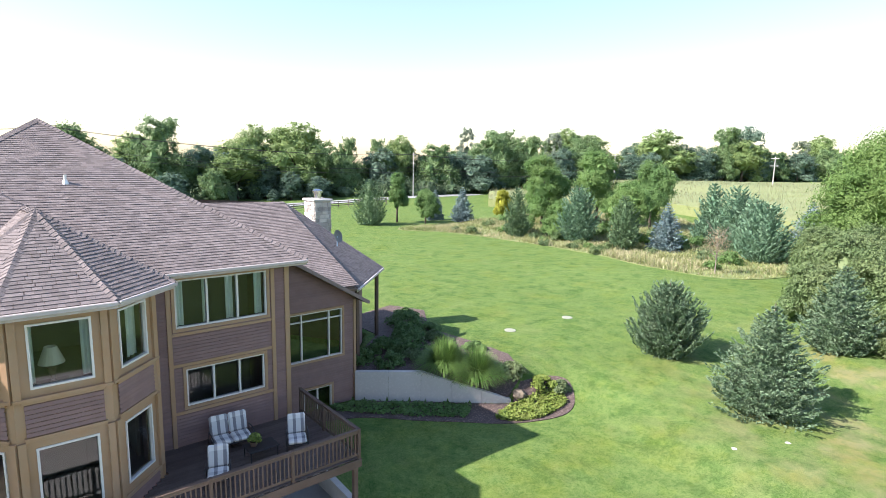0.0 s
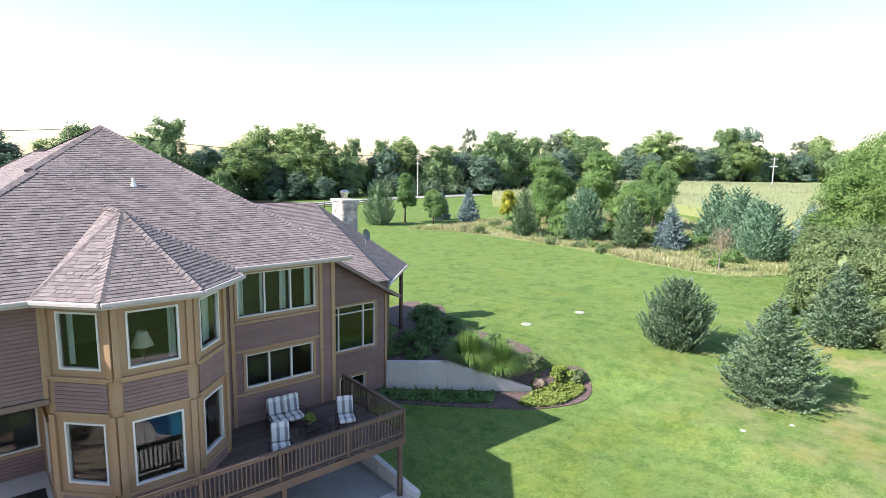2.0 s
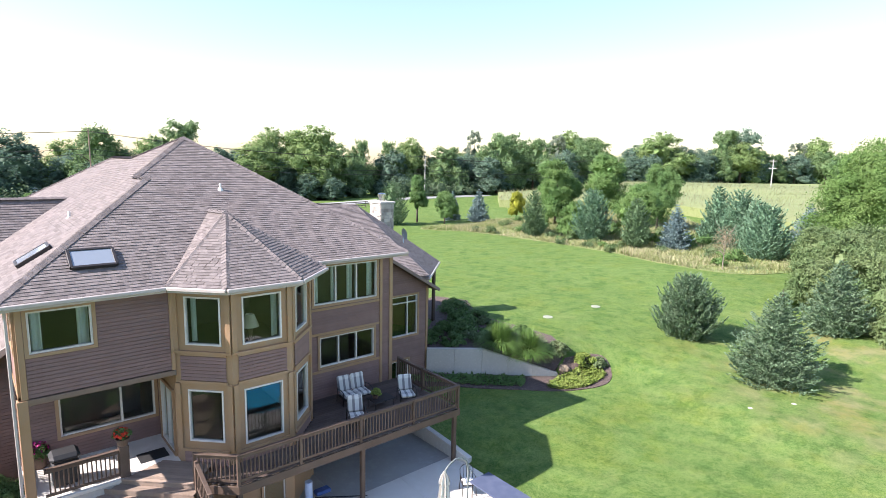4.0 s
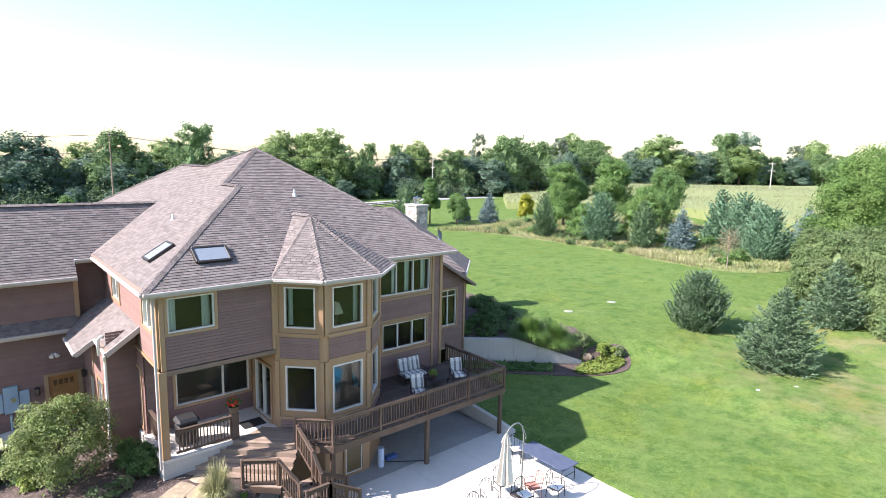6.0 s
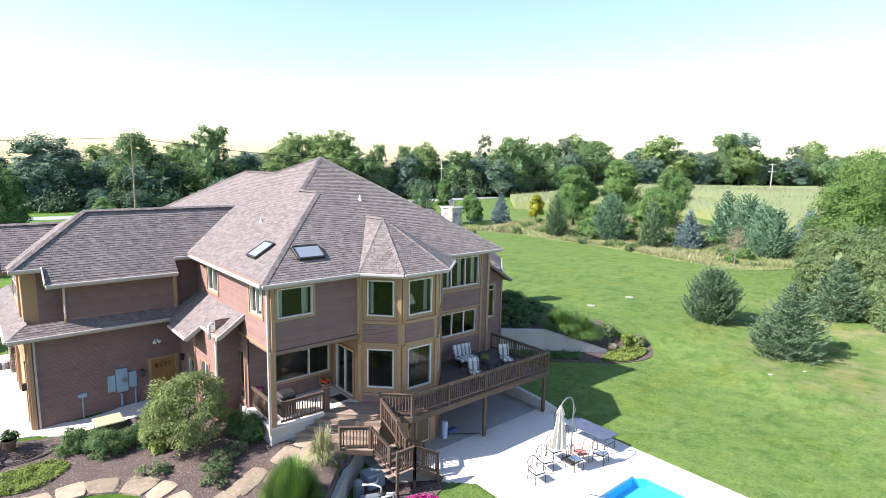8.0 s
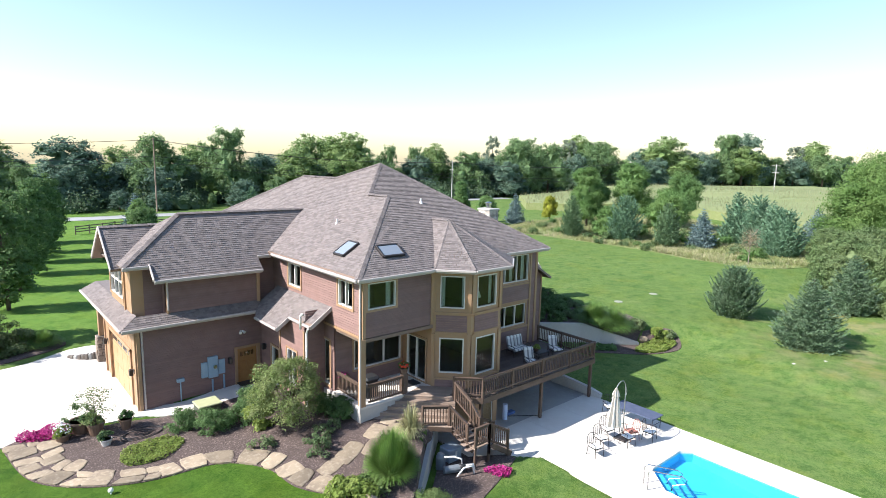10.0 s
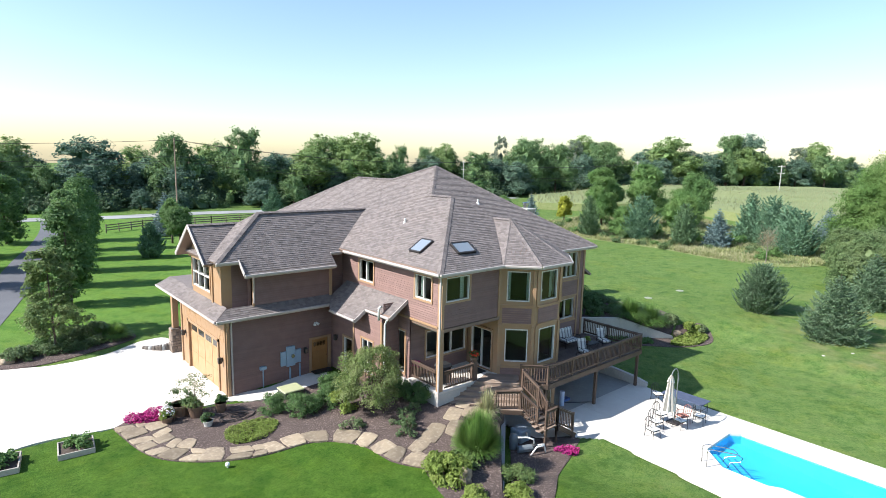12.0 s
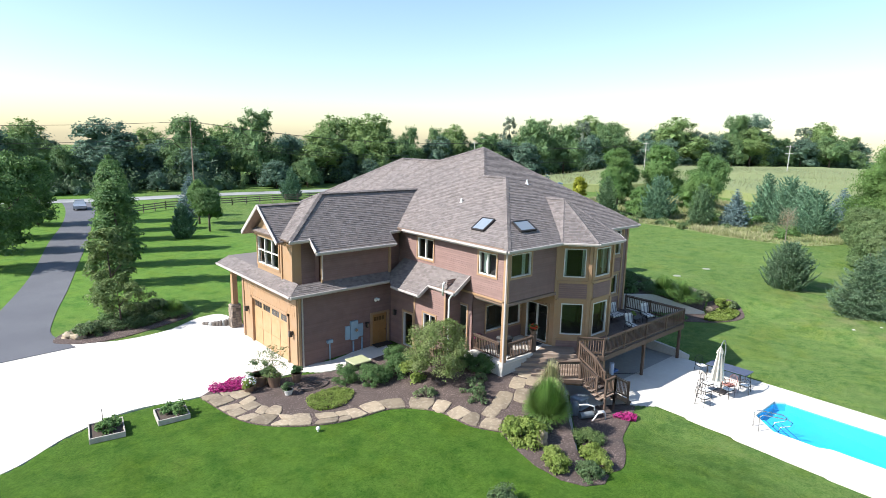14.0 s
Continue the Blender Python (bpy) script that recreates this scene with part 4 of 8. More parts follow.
for a, b in ((E1B, E2A), (E2B, EWT)):
    g = Geo()
    g.beam(Vector(a) - Vector((0, 0.03, 0.07)), Vector(b) - Vector((0, 0.03, 0.07)), 0.05, 0.19, 0.006)
    part("rake_board", g, GUTTER, house, "pale rake board")
g = Geo()
g.tube([(-7.58, 20.95, 3.35), (-7.58, 20.95, 3.98), (-7.5, 20.98, 4.06), (-7.38, 21.0, 4.02)], 0.06, 8)
part("vent_pipe", g, WHITE, house, "white bent vent pipe at the entry eave", smooth=True)
g = Geo()
g.tube([(-7.52, 20.3, 3.5), (-7.47, 20.55, 3.2), (-7.47, 20.6, -0.6)], 0.05, 8)
part("downspout", g, WHITE, house, "white downspout beside the entry window")
# angled wing roof beyond the deck
W1, W2, WR, WL = V(13.1, 23.2, 3.72), V(17.4, 27.4, 3.65), V(12.5, 30.2, 7.5), V(6.5, 27.8, 7.5)
slope([V(7.6, 22.9, 4.0), W1, WR, V(5.5, 30.2, 7.5)]), slope([W1, W2, WR]), slope([W2, V(15.5, 33.5, 3.7), WR]), slope([WR, V(15.5, 33.5, 3.7), V(6.0, 34.5, 4.5), V(5.5, 30.2, 7.5)])
slope([V(7.5, 22.25, 6.72), V(13.14, 22.25, 3.3), V(13.14, 25.5, 3.3), V(7.5, 25.5, 6.72)])
gutter(W1, W2), caps(W1, WR), caps(W2, WR), caps(WR, V(5.5, 30.2, 7.5))
g = Geo()
g.beam(V(7.6, 22.23, 6.58), V(13.16, 22.23, 3.21), 0.05, 0.16, 0.006)
part("rake_board", g, RAKE, house, "grey-mauve rake board")
for x, y in ((16.9, 27.3), (13.3, 23.6)):
    g = Geo()
    g.box((x - 0.09, y - 0.09, -0.5), (x + 0.09, y + 0.09, 3.6), 0.01)
    part("porch_post", g, DECK, house, "dark porch post")
# plumbing vents and skylights
for x, y, z in ((-4.1, 23.4, 8.0), (1.37, 23.0, 9.0)):
    g = Geo()
    g.tube([(x, y, z - 0.1), (x, y, z + 0.3)], 0.05, 10)
    v = part("vent_pipe", g, WHITE, house, "white plumbing vent", smooth=False)
    c = Geo()
    c.tube([(x, y, z - 0.03), (x, y, z + 0.12)], [0.14, 0.06], 10)
    part("flashing", c, WHITE, v)


def skylight(pts):
    pts = [Vector(p) for p in pts]
    n = (pts[1] - pts[0]).cross(pts[3] - pts[0]).normalized()
    n = n if n.z > 0 else -n
    g = Geo()
    for k in range(4):
        g.beam(pts[k] + n * 0.06, pts[(k + 1) % 4] + n * 0.06, 0.09, 0.14, 0.01, up=n)
    s = part("skylight", g, IRON, house, "dark framed skylight, sky reflection painted into its glass")
    p = Geo()
    p.slab([q + n * 0.1 for q in pts], 0.012)
    pn = part("pane", p, SKYGLASS, s)


# pale base stands in for the bright sky mirrored in the glass
SKYGLASS = material("sky_toned_glass", (0.22, 0.25, 0.29), 0.06, spec=1.0)
zf = lambda y: EAVE + 0.634 * (y - 17.0)
zl = lambda x: EAVE + 0.62 * (x + 6.85)
skylight([(-4.80, 18.0, zf(18.0)), (-3.60, 18.0, zf(18.0)), (-3.60, 18.66, zf(18.66)), (-4.80, 18.66, zf(18.66))])
skylight([(-5.95, 19.6, zl(-5.95)), (-5.95, 20.5, zl(-5.95)), (-5.1, 20.5, zl(-5.1)), (-5.1, 19.6, zl(-5.1))])

# ---- porch, deck and stairs ----
deck = thing("deck", (3, 16.5, -2.1), "raised timber deck with dark boards and turned-grey railings on posts", "deck")
rr = random.Random(11)


def planks(parent, x0, x1, y0, y1, z, mat, step=0.145, inside=None, name="deck_board"):
    y = y0
    while y < y1 - 0.03:
        a, b = x0, x1
        if inside:
            a, b = inside(y, y + step)
        if b - a > 0.1:
            g = Geo()
            g.box((a, y + 0.004, z - 0.035), (b, min(y + step, y1) - 0.004, z + rr.uniform(0, 0.004)), 0.006)
            part(name, g, mat, parent)
        y += step


planks(deck, -2.2, 7.95, 14.7, 18.98, 0.3, DECK_FLOOR, inside=lambda y, e: (max(-2.2, -2.1 - (y - 15.5) if y < 15.5 else -2.2, -1.35 - (y - 14.7) * 1.0 if y < 15.6 else -2.2) if y < 16.0 else (1.35 + (y - 16.0) if y < 17.5 else 2.7), 7.95))


def railing(parent, pts, z, h=0.98, gap=0.13, posts=True, mat=None, drop=0.0, post_w=0.1):
    """Posts, two rails and square balusters along a line. pts: (x, y) or (x, y, floor)."""
    mat = mat or DECK
    P = [Vector((p[0], p[1], p[2] if len(p) > 2 else z)) for p in pts]
    for a, b in zip(P, P[1:]):
        for dz, w, t in ((h, 0.13, 0.035), (h - 0.09, 0.04, 0.09), (0.12, 0.04, 0.09)):
            g = Geo()
            g.beam(a + Vector((0, 0, dz)), b + Vector((0, 0, dz)), w, t, 0.006)
            part("rail", g, mat, parent)
        n = max(1, int((b - a).length / gap))
        for k in range(1, n):
            q = a + (b - a) * k / n
            g = Geo()
            g.box((q.x - 0.019, q.y - 0.019, q.z + 0.1), (q.x + 0.019, q.y + 0.019, q.z + h - 0.06), 0.004)
            part("baluster", g, mat, parent)
    if posts:
        for q in P:
            g = Geo()
            w = post_w / 2
            g.box((q.x - w, q.y - w, q.z - 0.25 - drop), (q.x + w, q.y + w, q.z + h + 0.04), 0.01)
            part("post", g, mat, parent)


railing(deck, [(-2.26, 15.68), (-1.25, 14.72), (0.85, 14.72), (3.2, 14.72), (5.6, 14.72), (7.92, 14.72), (7.92, 17.1), (7.92, 18.95)], 0.3)
for a, b in (((-1.25, 14.66), (7.98, 14.66)), ((7.98, 14.66), (7.98, 18.95)), ((-2.3, 15.62), (-1.25, 14.66))):
    g = Geo()
    g.beam((*a, 0.13), (*b, 0.13), 0.05, 0.28, 0.008)
    part("rim_joist", g, DECK, deck)
for k in range(21):
    g = Geo()
    x = -1.6 + k * 0.46
    g.box((x, 15.2 if x < -0.8 else 14.75, 0.03), (x + 0.045, 16.0 if x < 1.2 else 18.9, 0.25))
    part("joist", g, DECK, deck)
for x, y in ((-1.2, 14.85), (3.35, 14.85), (7.85, 14.85)):
    g = Geo()
    g.box((x - 0.08, y - 0.08, -2.12), (x + 0.08, y + 0.08, 0.05), 0.012)
    part("support_post", g, DECK, deck)

porch = thing("porch", (-4.3, 18.7, -0.7), "recessed corner porch on a pale block base with dark railings", "porch")
g = Geo()
g.box((-6.42, 17.42, -1.2), (-2.3, 17.7, 0.14), 0.015)
part("base_wall", g, WALLCON, porch, "pale concrete base wall")
g = Geo()
g.box((-6.42, 17.72, -1.2), (-6.16, 20.85, 0.14), 0.015)
part("base_wall", g, WALLCON, porch, "pale concrete base wall")
g = Geo()
g.box((-6.45, 17.38, 0.145), (-2.2, 19.88, 0.26), 0.015)
part("porch_floor", g, CONCRETE, porch, "pale concrete porch floor")
for w, z0, z1 in ((0.13, 0.262, 3.47),):
    g = Geo()
    g.box((-6.42, 17.38, z0), (-6.42 + 2 * w, 17.38 + 2 * w, z1), 0.012)
    part("corner_column", g, TAN, porch, "tan boxed corner column")
g = Geo()
g.beam((-6.5, 17.34, 0.0), (-6.5, 17.34, 6.2), 0.1, 0.08, 0.015, up=(1, 0, 0))
part("downspout", g, GUTTER, house, "pale metal downspout at the porch corner")
g = Geo()
g.box((-6.36, 17.4, 3.3), (-2.2, 17.6, 3.47), 0.01)
part("header_beam", g, SOFFIT, porch)
railing(porch, [(-6.2, 17.9), (-6.2, 20.2)], 0.26, 0.95, 0.12, posts=False)
railing(porch, [(-5.95, 17.5), (-3.9, 17.5)], 0.26, 0.95, 0.12, posts=False)
g = Geo()
g.box((-4.0, 17.4, 0.26), (-3.72, 17.68, 1.32), 0.02)
part("rail_pier", g, DECK, porch, "stout dark newel pier")

# wide steps that run at an angle from the porch landing
stairs = thing("stairs", (-3, 15.2, -2.1), "weathered timber steps with dark railings down to the terrace", "stairs")
Q = lambda s, t, z: ((s + t) / 2, (s - t) / 2, z)   # s = x + y, t = x - y


def tread(s0, s1, t0, t1, z, thick=0.06, mat=STEP, name="tread"):
    g = Geo()
    g.slab([Q(s0, t0, z), Q(s0, t1, z), Q(s1, t1, z), Q(s1, t0, z)], thick)
    part(name, g, mat, stairs)


for k in range(9):
    tread(13.36 + k * 0.2, 13.55 + k * 0.2, -21.3 + 0.1 * k, -18.0, 0.27, 0.035, STEP, "landing_board")
for k in range(4):
    z = 0.27 - 0.175 * (k + 1)
    s1 = 13.4 - 0.44 * k
    for j in range(2):
        tread(s1 - 0.44 + j * 0.225, s1 - 0.225 + j * 0.225 - 0.01, -21.6 - 0.5 * k, -17.8, z, 0.04)
    tread(s1 - 0.46 + 0.44, s1 + 0.44 - 0.42, -21.6 - 0.5 * k, -17.8, z + 0.165, 0.16, STEP, "riser")
for k in range(5):
    tread(11.0 + 0.13 * k * 1.0, 11.12 + 0.13 * k, -19.9, -17.9, -0.43, 0.035, STEP, "landing_board")
tread(10.98, 11.7, -19.9, -17.9, -0.475, 0.2, DECK, "landing_frame")
railing(stairs, [(-4.42, 15.36), (-3.45, 14.66)], -0.43, 0.95, 0.12)
for k in range(5):
    z = -0.43 - 0.15 * (k + 1)
    y = 14.62 - 0.24 * k
    g = Geo()
    g.box((-3.4, y - 0.26, z - 0.04), (-2.3, y, z), 0.006)
    part("tread", g, STEP, stairs)
railing(stairs, [(-3.42, 14.62, -0.45), (-3.02, 13.85, -1.12)], 0, 0.95, 0.12)
railing(stairs, [(-2.26, 15.55, 0.1), (-2.2, 14.5, -0.5), (-2.15, 13.95, -1.12)], 0, 0.95, 0.13)
for k in range(7):
    g = Geo()
    g.box((-3.12 + k * 0.145, 13.25, -1.16), (-2.98 + k * 0.145, 14.15, -1.12), 0.006)
    part("landing_board", g, STEP, stairs)
railing(stairs, [(-3.05, 13.3), (-2.18, 13.3)], -1.12, 0.95, 0.12, drop=0.75)
railing(stairs, [(-2.18, 13.3, -1.12), (-1.1, 13.12, -1.7)], 0, 0.95, 0.12, drop=0.3)
railing(stairs, [(-2.12, 14.15, -1.12), (-1.05, 14.1, -1.7)], 0, 0.95, 0.12, drop=0.3)
for k in range(5):
    g = Geo()
    x = -2.08 + 0.27 * k
    z = -1.12 - 0.165 * (k + 1)
    g.box((x, 13.2, z - 0.04), (x + 0.29, 14.1, z), 0.006)
    part("tread", g, STEP, stairs)
for a, b in (((-2.1, 13.22, -1.25), (-0.85, 13.1, -2.02)), ((-2.1, 14.12, -1.25), (-0.85, 14.1, -2.02)), ((-3.4, 14.6, -0.6), (-3.05, 13.4, -1.3)), ((-2.3, 14.6, -0.6), (-2.2, 13.5, -1.3))):
    g = Geo()
    g.beam(a, b, 0.05, 0.24, 0.006)
    part("stringer", g, DECK, stairs)

# ---- terrace, pool and retaining walls ----
def build_patio():
    """Terrace slabs round the pool opening."""
    t = thing("terrace", (3, 8, -2.1), "pale concrete pool terrace in large cast slabs", "terrace", kind="structure")
    def slab(name, pts, lab="", mat=CONCRETE):
        g = Geo()
        g.slab([(x, y, -2.1) for x, y in pts], 0.16)
        return part(name, g, mat, t, lab)
    e = 0.006
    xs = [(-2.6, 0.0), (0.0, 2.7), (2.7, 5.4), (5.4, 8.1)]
    # the slabs under the deck take a darker grey
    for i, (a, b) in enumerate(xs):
        slab("paving_slab", [(a + e, 15.2 - (0 if i else 0.0)), (b - e, 15.2), (b - e, 19.4), (a + e, 19.4)], "dull grey slab under the deck", GREYCON)
    slab("paving_slab", [(-1.0, 13.2), (0.2 - e, 12.0), (0.2 - e, 15.19), (-2.6, 15.19), (-2.6, 14.2)])
    for a, b in ((0.2, 2.6), (2.6, 5.3), (5.3, 8.15)):
        slab("paving_slab", [(a + e, 11.6), (b - e, 11.6), (b - e, 15.19), (a + e, 15.19)])
    slab("paving_slab", [(0.2, 11.99), (0.0, 8.6), (2.6 - e, 8.6), (2.6 - e, 11.59), (0.2, 11.59)])
    for a, b in ((2.6, 5.3), (5.3, 8.15)):
        slab("paving_slab", [(a + e, 8.6), (b - e, 8.6), (b - e, 11.59), (a + e, 11.59)])
    y = 8.59
    while y > -2.2:
        y2 = max(-2.3, y - 2.72)
        lx = lambda v: 0.0 if v > 8 else -0.35 - (6.0 - v) * 0.014
        slab("paving_slab", [(lx(y), y), (lx(y2), y2 + e), (2.05, y2 + e), (2.05, y)])
        slab("paving_slab", [(6.65, y), (6.65, y2 + e), (8.15, y2 + e), (8.15, y)])
        y = y2
    # the rim between slabs and water
    g = Geo()
    q = [(2.05, -2.29), (2.05, 4.6), (2.05, 5.1), (2.05, 7.3), (3.1, 8.6), (6.2, 8.6), (6.65, 8.2), (6.65, -2.29)]
    slab("paving_slab", [(-0.48, -4.0), (3.8, -4.0), (3.8, -2.3), (-0.45, -2.3)])
    slab("paving_slab", [(3.81, -4.0), (8.15, -4.0), (8.15, -2.3), (3.81, -2.3)])
    for k in range(len(POOL)):
        j = (k + 1) % len(POOL)
        g.face((*q[k], -2.1), (*POOL[k], -2.1), (*POOL[j], -2.1), (*q[j], -2.1))
        g.face((*POOL[k], -2.1), (*POOL[k], -2.24), (*POOL[j], -2.24), (*POOL[j], -2.1))
    g.face((2.05, 7.3, -2.1), (2.05, 8.6, -2.1), (3.1, 8.6, -2.1))
    g.face((6.2, 8.6, -2.1), (6.65, 8.6, -2.1), (6.65, 8.2, -2.1))
    part("coping", g, CONCRETE, t, "smooth pale pool coping")


build_patio()
POOLSHELL = material("blue_pool_liner", (0.07, 0.45, 0.72), 0.5, ((0.6, (0.05, 0.52, 0.78), 0.4, 0.7, 0.7),))
pool_floor = lambda y: -2.62 - (8.25 - y) * 0.1
pool = thing("swimming_pool", (4.4, 0, -3.6), "rectangular in-ground swimming pool with a bright blue liner", "pool")
g = Geo()
for k in range(len(POOL)):
    j = (k + 1) % len(POOL)
    g.face((*POOL[k], -2.24), (*POOL[k], pool_floor(POOL[k][1])), (*POOL[j], pool_floor(POOL[j][1])), (*POOL[j], -2.24))
g.face(*[(x, y, pool_floor(y)) for x, y in POOL])
part("basin", g, POOLSHELL, pool, "bright blue pool basin")
WATER = glass_material("pool_water", (0.62, 0.93, 0.97), 1.33)
g = Geo()
g.face(*[(x, y, -2.2) for x, y in POOL[::-1]])
w = part("water", g, WATER, pool, "clear rippling pool water")
w.visible_shadow = False
STRIPEBLUE = material("pool_step_edge", (0.03, 0.16, 0.36), 0.5, ((2, (0.04, 0.2, 0.42), 0.4, 0.7, 0.6),))
for k in range(3):
    o = 0.45 * (k + 1)
    nx, ny = 0.735 * o, -0.677 * o
    z = -2.34 - 0.12 * k
    g = Geo()
    g.slab([(2.17, 6.98, z), (2.17 + nx, 6.98 + ny, z), (3.3 + nx, 8.2 + ny, z), (3.3, 8.2, z)], 3.49 + z)
    st = part("pool_step", g, POOLSHELL, pool)
    g = Geo()
    g.beam((2.17 + nx, 6.98 + ny, z + 0.01), (3.3 + nx, 8.2 + ny, z + 0.01), 0.06, 0.02)
    part("step_edge", g, STRIPEBLUE, st, "dark blue step edge")
g = Geo()
for ox, oy in ((0, 0), (0.34, 0.37)):
    g.tube([(1.55 + ox, 7.5 + oy, -2.1), (1.55 + ox, 7.5 + oy, -1.32), (1.66 + ox, 7.4 + oy, -1.22), (2.6 + ox, 6.55 + oy, -1.45), (2.78 + ox, 6.4 + oy, -1.62), (2.7 + ox, 6.46 + oy, -1.8), (2.35 + ox, 6.78 + oy, -1.85), (2.3 + ox, 6.83 + oy, -2.1)], 0.024, 8)
tagged(part("pool_handrail", g, METAL, smooth=True), "bent steel handrail at the pool steps", "handrail")


def retaining(name, line, tops, bottoms, label, thick=0.24, panel=1.6, mat=WALLCON):
    t = thing(name, (*line[0], bottoms[0]), label, "retaining wall", kind="structure")
    for (a, b), (za, zb), (ba, bb) in zip(zip(line, line[1:]), zip(tops, tops[1:]), zip(bottoms, bottoms[1:])):
        f = Face(a, b)
        n = max(1, round(f.len / panel))
        for k in range(n):
            u0, u1 = f.len * k / n + 0.006, f.len * (k + 1) / n - 0.006
            h0, h1 = za + (zb - za) * u0 / f.len, za + (zb - za) * u1 / f.len
            l0 = min(ba, bb)
            g = Geo()
            q = [f.p(u0, l0), f.p(u1, l0), f.p(u1, h1), f.p(u0, h0)]
            r = [f.p(u0, l0, -thick), f.p(u1, l0, -thick), f.p(u1, h1, -thick), f.p(u0, h0, -thick)]
            g.face(*q), g.face(*r[::-1])
            for i in range(4):
                j = (i + 1) % 4
                g.face(q[i], r[i], r[j], q[j])
            part("wall_panel", g, mat, t)
    return t


retaining("retaining_wall", [(12.5, 22.5), (15.1, 20.6), (18.75, 17.94)], [-0.22, -0.25, -1.75], [-2.3, -2.3, -2.4], "pale concrete retaining wall sloping down beside the planting bed")
retaining("terrace_wall", [(7.95, 19.4), (7.95, 14.9), (8.15, 14.2)], [-1.25, -1.6, -1.85], [-2.3, -2.3, -2.3], "low pale concrete wall at the edge of the terrace under the deck")
retaining("garden_wall", [(-8.0, 11.4), (-2.75, 16.2)], [-1.42, -0.75], [-2.4, -2.4], "narrow weathered grey wall between planting bed and pool equipment", 0.2, 9, GREYCON)

# ---- plants ----
LEAF_OAK = leaf_material("oak_leaves", (0.115, 0.215, 0.07), (0.185, 0.29, 0.10), trans=0.42)
LEAF_DARK = leaf_material("dark_leaves", (0.095, 0.175, 0.06), (0.16, 0.25, 0.085))
LEAF_LIGHT = leaf_material("light_leaves", (0.135, 0.245, 0.075), (0.205, 0.315, 0.105), trans=0.45)
LEAF_GREY = leaf_material("grey_green_leaves", (0.105, 0.165, 0.07), (0.18, 0.225, 0.105))
LEAF_SUMAC = leaf_material("sumac_leaves", (0.115, 0.185, 0.072), (0.185, 0.235, 0.10), 0.3, scale=0.4)
LEAF_LOCUST = leaf_material("locust_leaves", (0.12, 0.215, 0.058), (0.18, 0.27, 0.082), 0.2, scale=0.3)
LEAF_YELLOW = leaf_material("yellow_leaves", (0.30, 0.33, 0.04), (0.40, 0.40, 0.06))
LEAF_LIME = leaf_material("lime_groundcover", (0.18, 0.25, 0.05), (0.27, 0.32, 0.085), scale=2)
LEAF_BOX = leaf_material("boxwood_leaves", (0.085, 0.16, 0.055), (0.15, 0.235, 0.085), scale=3)
LEAF_LILAC = leaf_material("lilac_bush_leaves", (0.14, 0.20, 0.055), (0.28, 0.31, 0.14), 0.35, scale=2.5)
LEAF_BUSH = leaf_material("lilac_leaves", (0.11, 0.175, 0.055), (0.21, 0.26, 0.10), scale=1.5)
NEEDLE = leaf_material("spruce_needles", (0.082, 0.145, 0.072), (0.175, 0.24, 0.15), 0.35, 0.15, 2.2)
NEEDLE_BLUE = leaf_material("blue_spruce_needles", (0.12, 0.185, 0.185), (0.21, 0.28, 0.285), 0.3, 0.12, 1.2)
NEEDLE_PINE = leaf_material("pine_needles", (0.10, 0.19, 0.115), (0.165, 0.26, 0.155), 0.3, 0.15, 0.8)
NEEDLE_CEDAR = leaf_material("cedar_needles", (0.09, 0.155, 0.075), (0.14, 0.21, 0.105), 0.3, 0.12, 0.8)
BLADE = leaf_material("grass_blades", (0.115, 0.215, 0.045), (0.20, 0.30, 0.085), 0.3, 0.25, 1.5)
BLADE_DEEP = leaf_material("deep_grass_blades", (0.095, 0.18, 0.042), (0.16, 0.25, 0.065), 0.35, 0.2, 1.5)
BLADE_DRY = leaf_material("dry_grass_blades", (0.42, 0.37, 0.23), (0.30, 0.32, 0.15), 0.35, 0.25, 0.25)
PETAL_PINK = leaf_material("magenta_petals", (0.34, 0.02, 0.15), (0.48, 0.05, 0.24), 0.3, 0.2, 4)
PETAL_RED = leaf_material("red_petals", (0.55, 0.03, 0.02), (0.65, 0.10, 0.04), 0.3, 0.2, 6)


def add_leaves(g, pos, nrm, length, width, rnd, droop=0.0, wild=0.45, tri=False):
    """One bent leaf or leaf spray at each place, facing roughly along its normal."""
    n = len(pos)
    if n == 0:
        return
    a = rnd.normal(size=(n, 3))
    nrm = nrm + rnd.normal(size=(n, 3)) * wild
    nrm /= np.linalg.norm(nrm, axis=1)[:, None] + 1e-9
    u = np.cross(nrm, a)
    u[:, 2] -= droop
    u /= np.linalg.norm(u, axis=1)[:, None] + 1e-9
    v = np.cross(nrm, u)
    v /= np.linalg.norm(v, axis=1)[:, None] + 1e-9
    k = rnd.uniform(0.65, 1.35, n)[:, None]
    L, W = length * k, width * k
    p0, p1 = pos - u * L * 0.5, pos + u * L * 0.5
    m = pos + nrm * W * 0.18
    i = len(g.v)
    if tri:
        three = np.stack([p0, m + v * W * 0.62, p1 - v * W * 0.35], 1).reshape(-1, 3)
        g.v.extend(map(tuple, three.tolist()))
        g.f.extend((i + 3 * j, i + 3 * j + 1, i + 3 * j + 2) for j in range(n))
        return
    quad = np.stack([p0, m + v * W * 0.5, p1, m - v * W * 0.5], 1).reshape(-1, 3)
    g.v.extend(map(tuple, quad.tolist()))
    g.f.extend((i + 4 * j, i + 4 * j + 1, i + 4 * j + 2, i + 4 * j + 3) for j in range(n))


def sphere_dirs(n, rnd):
    d = rnd.normal(size=(n, 3))
    return d / (np.linalg.norm(d, axis=1)[:, None] + 1e-9)


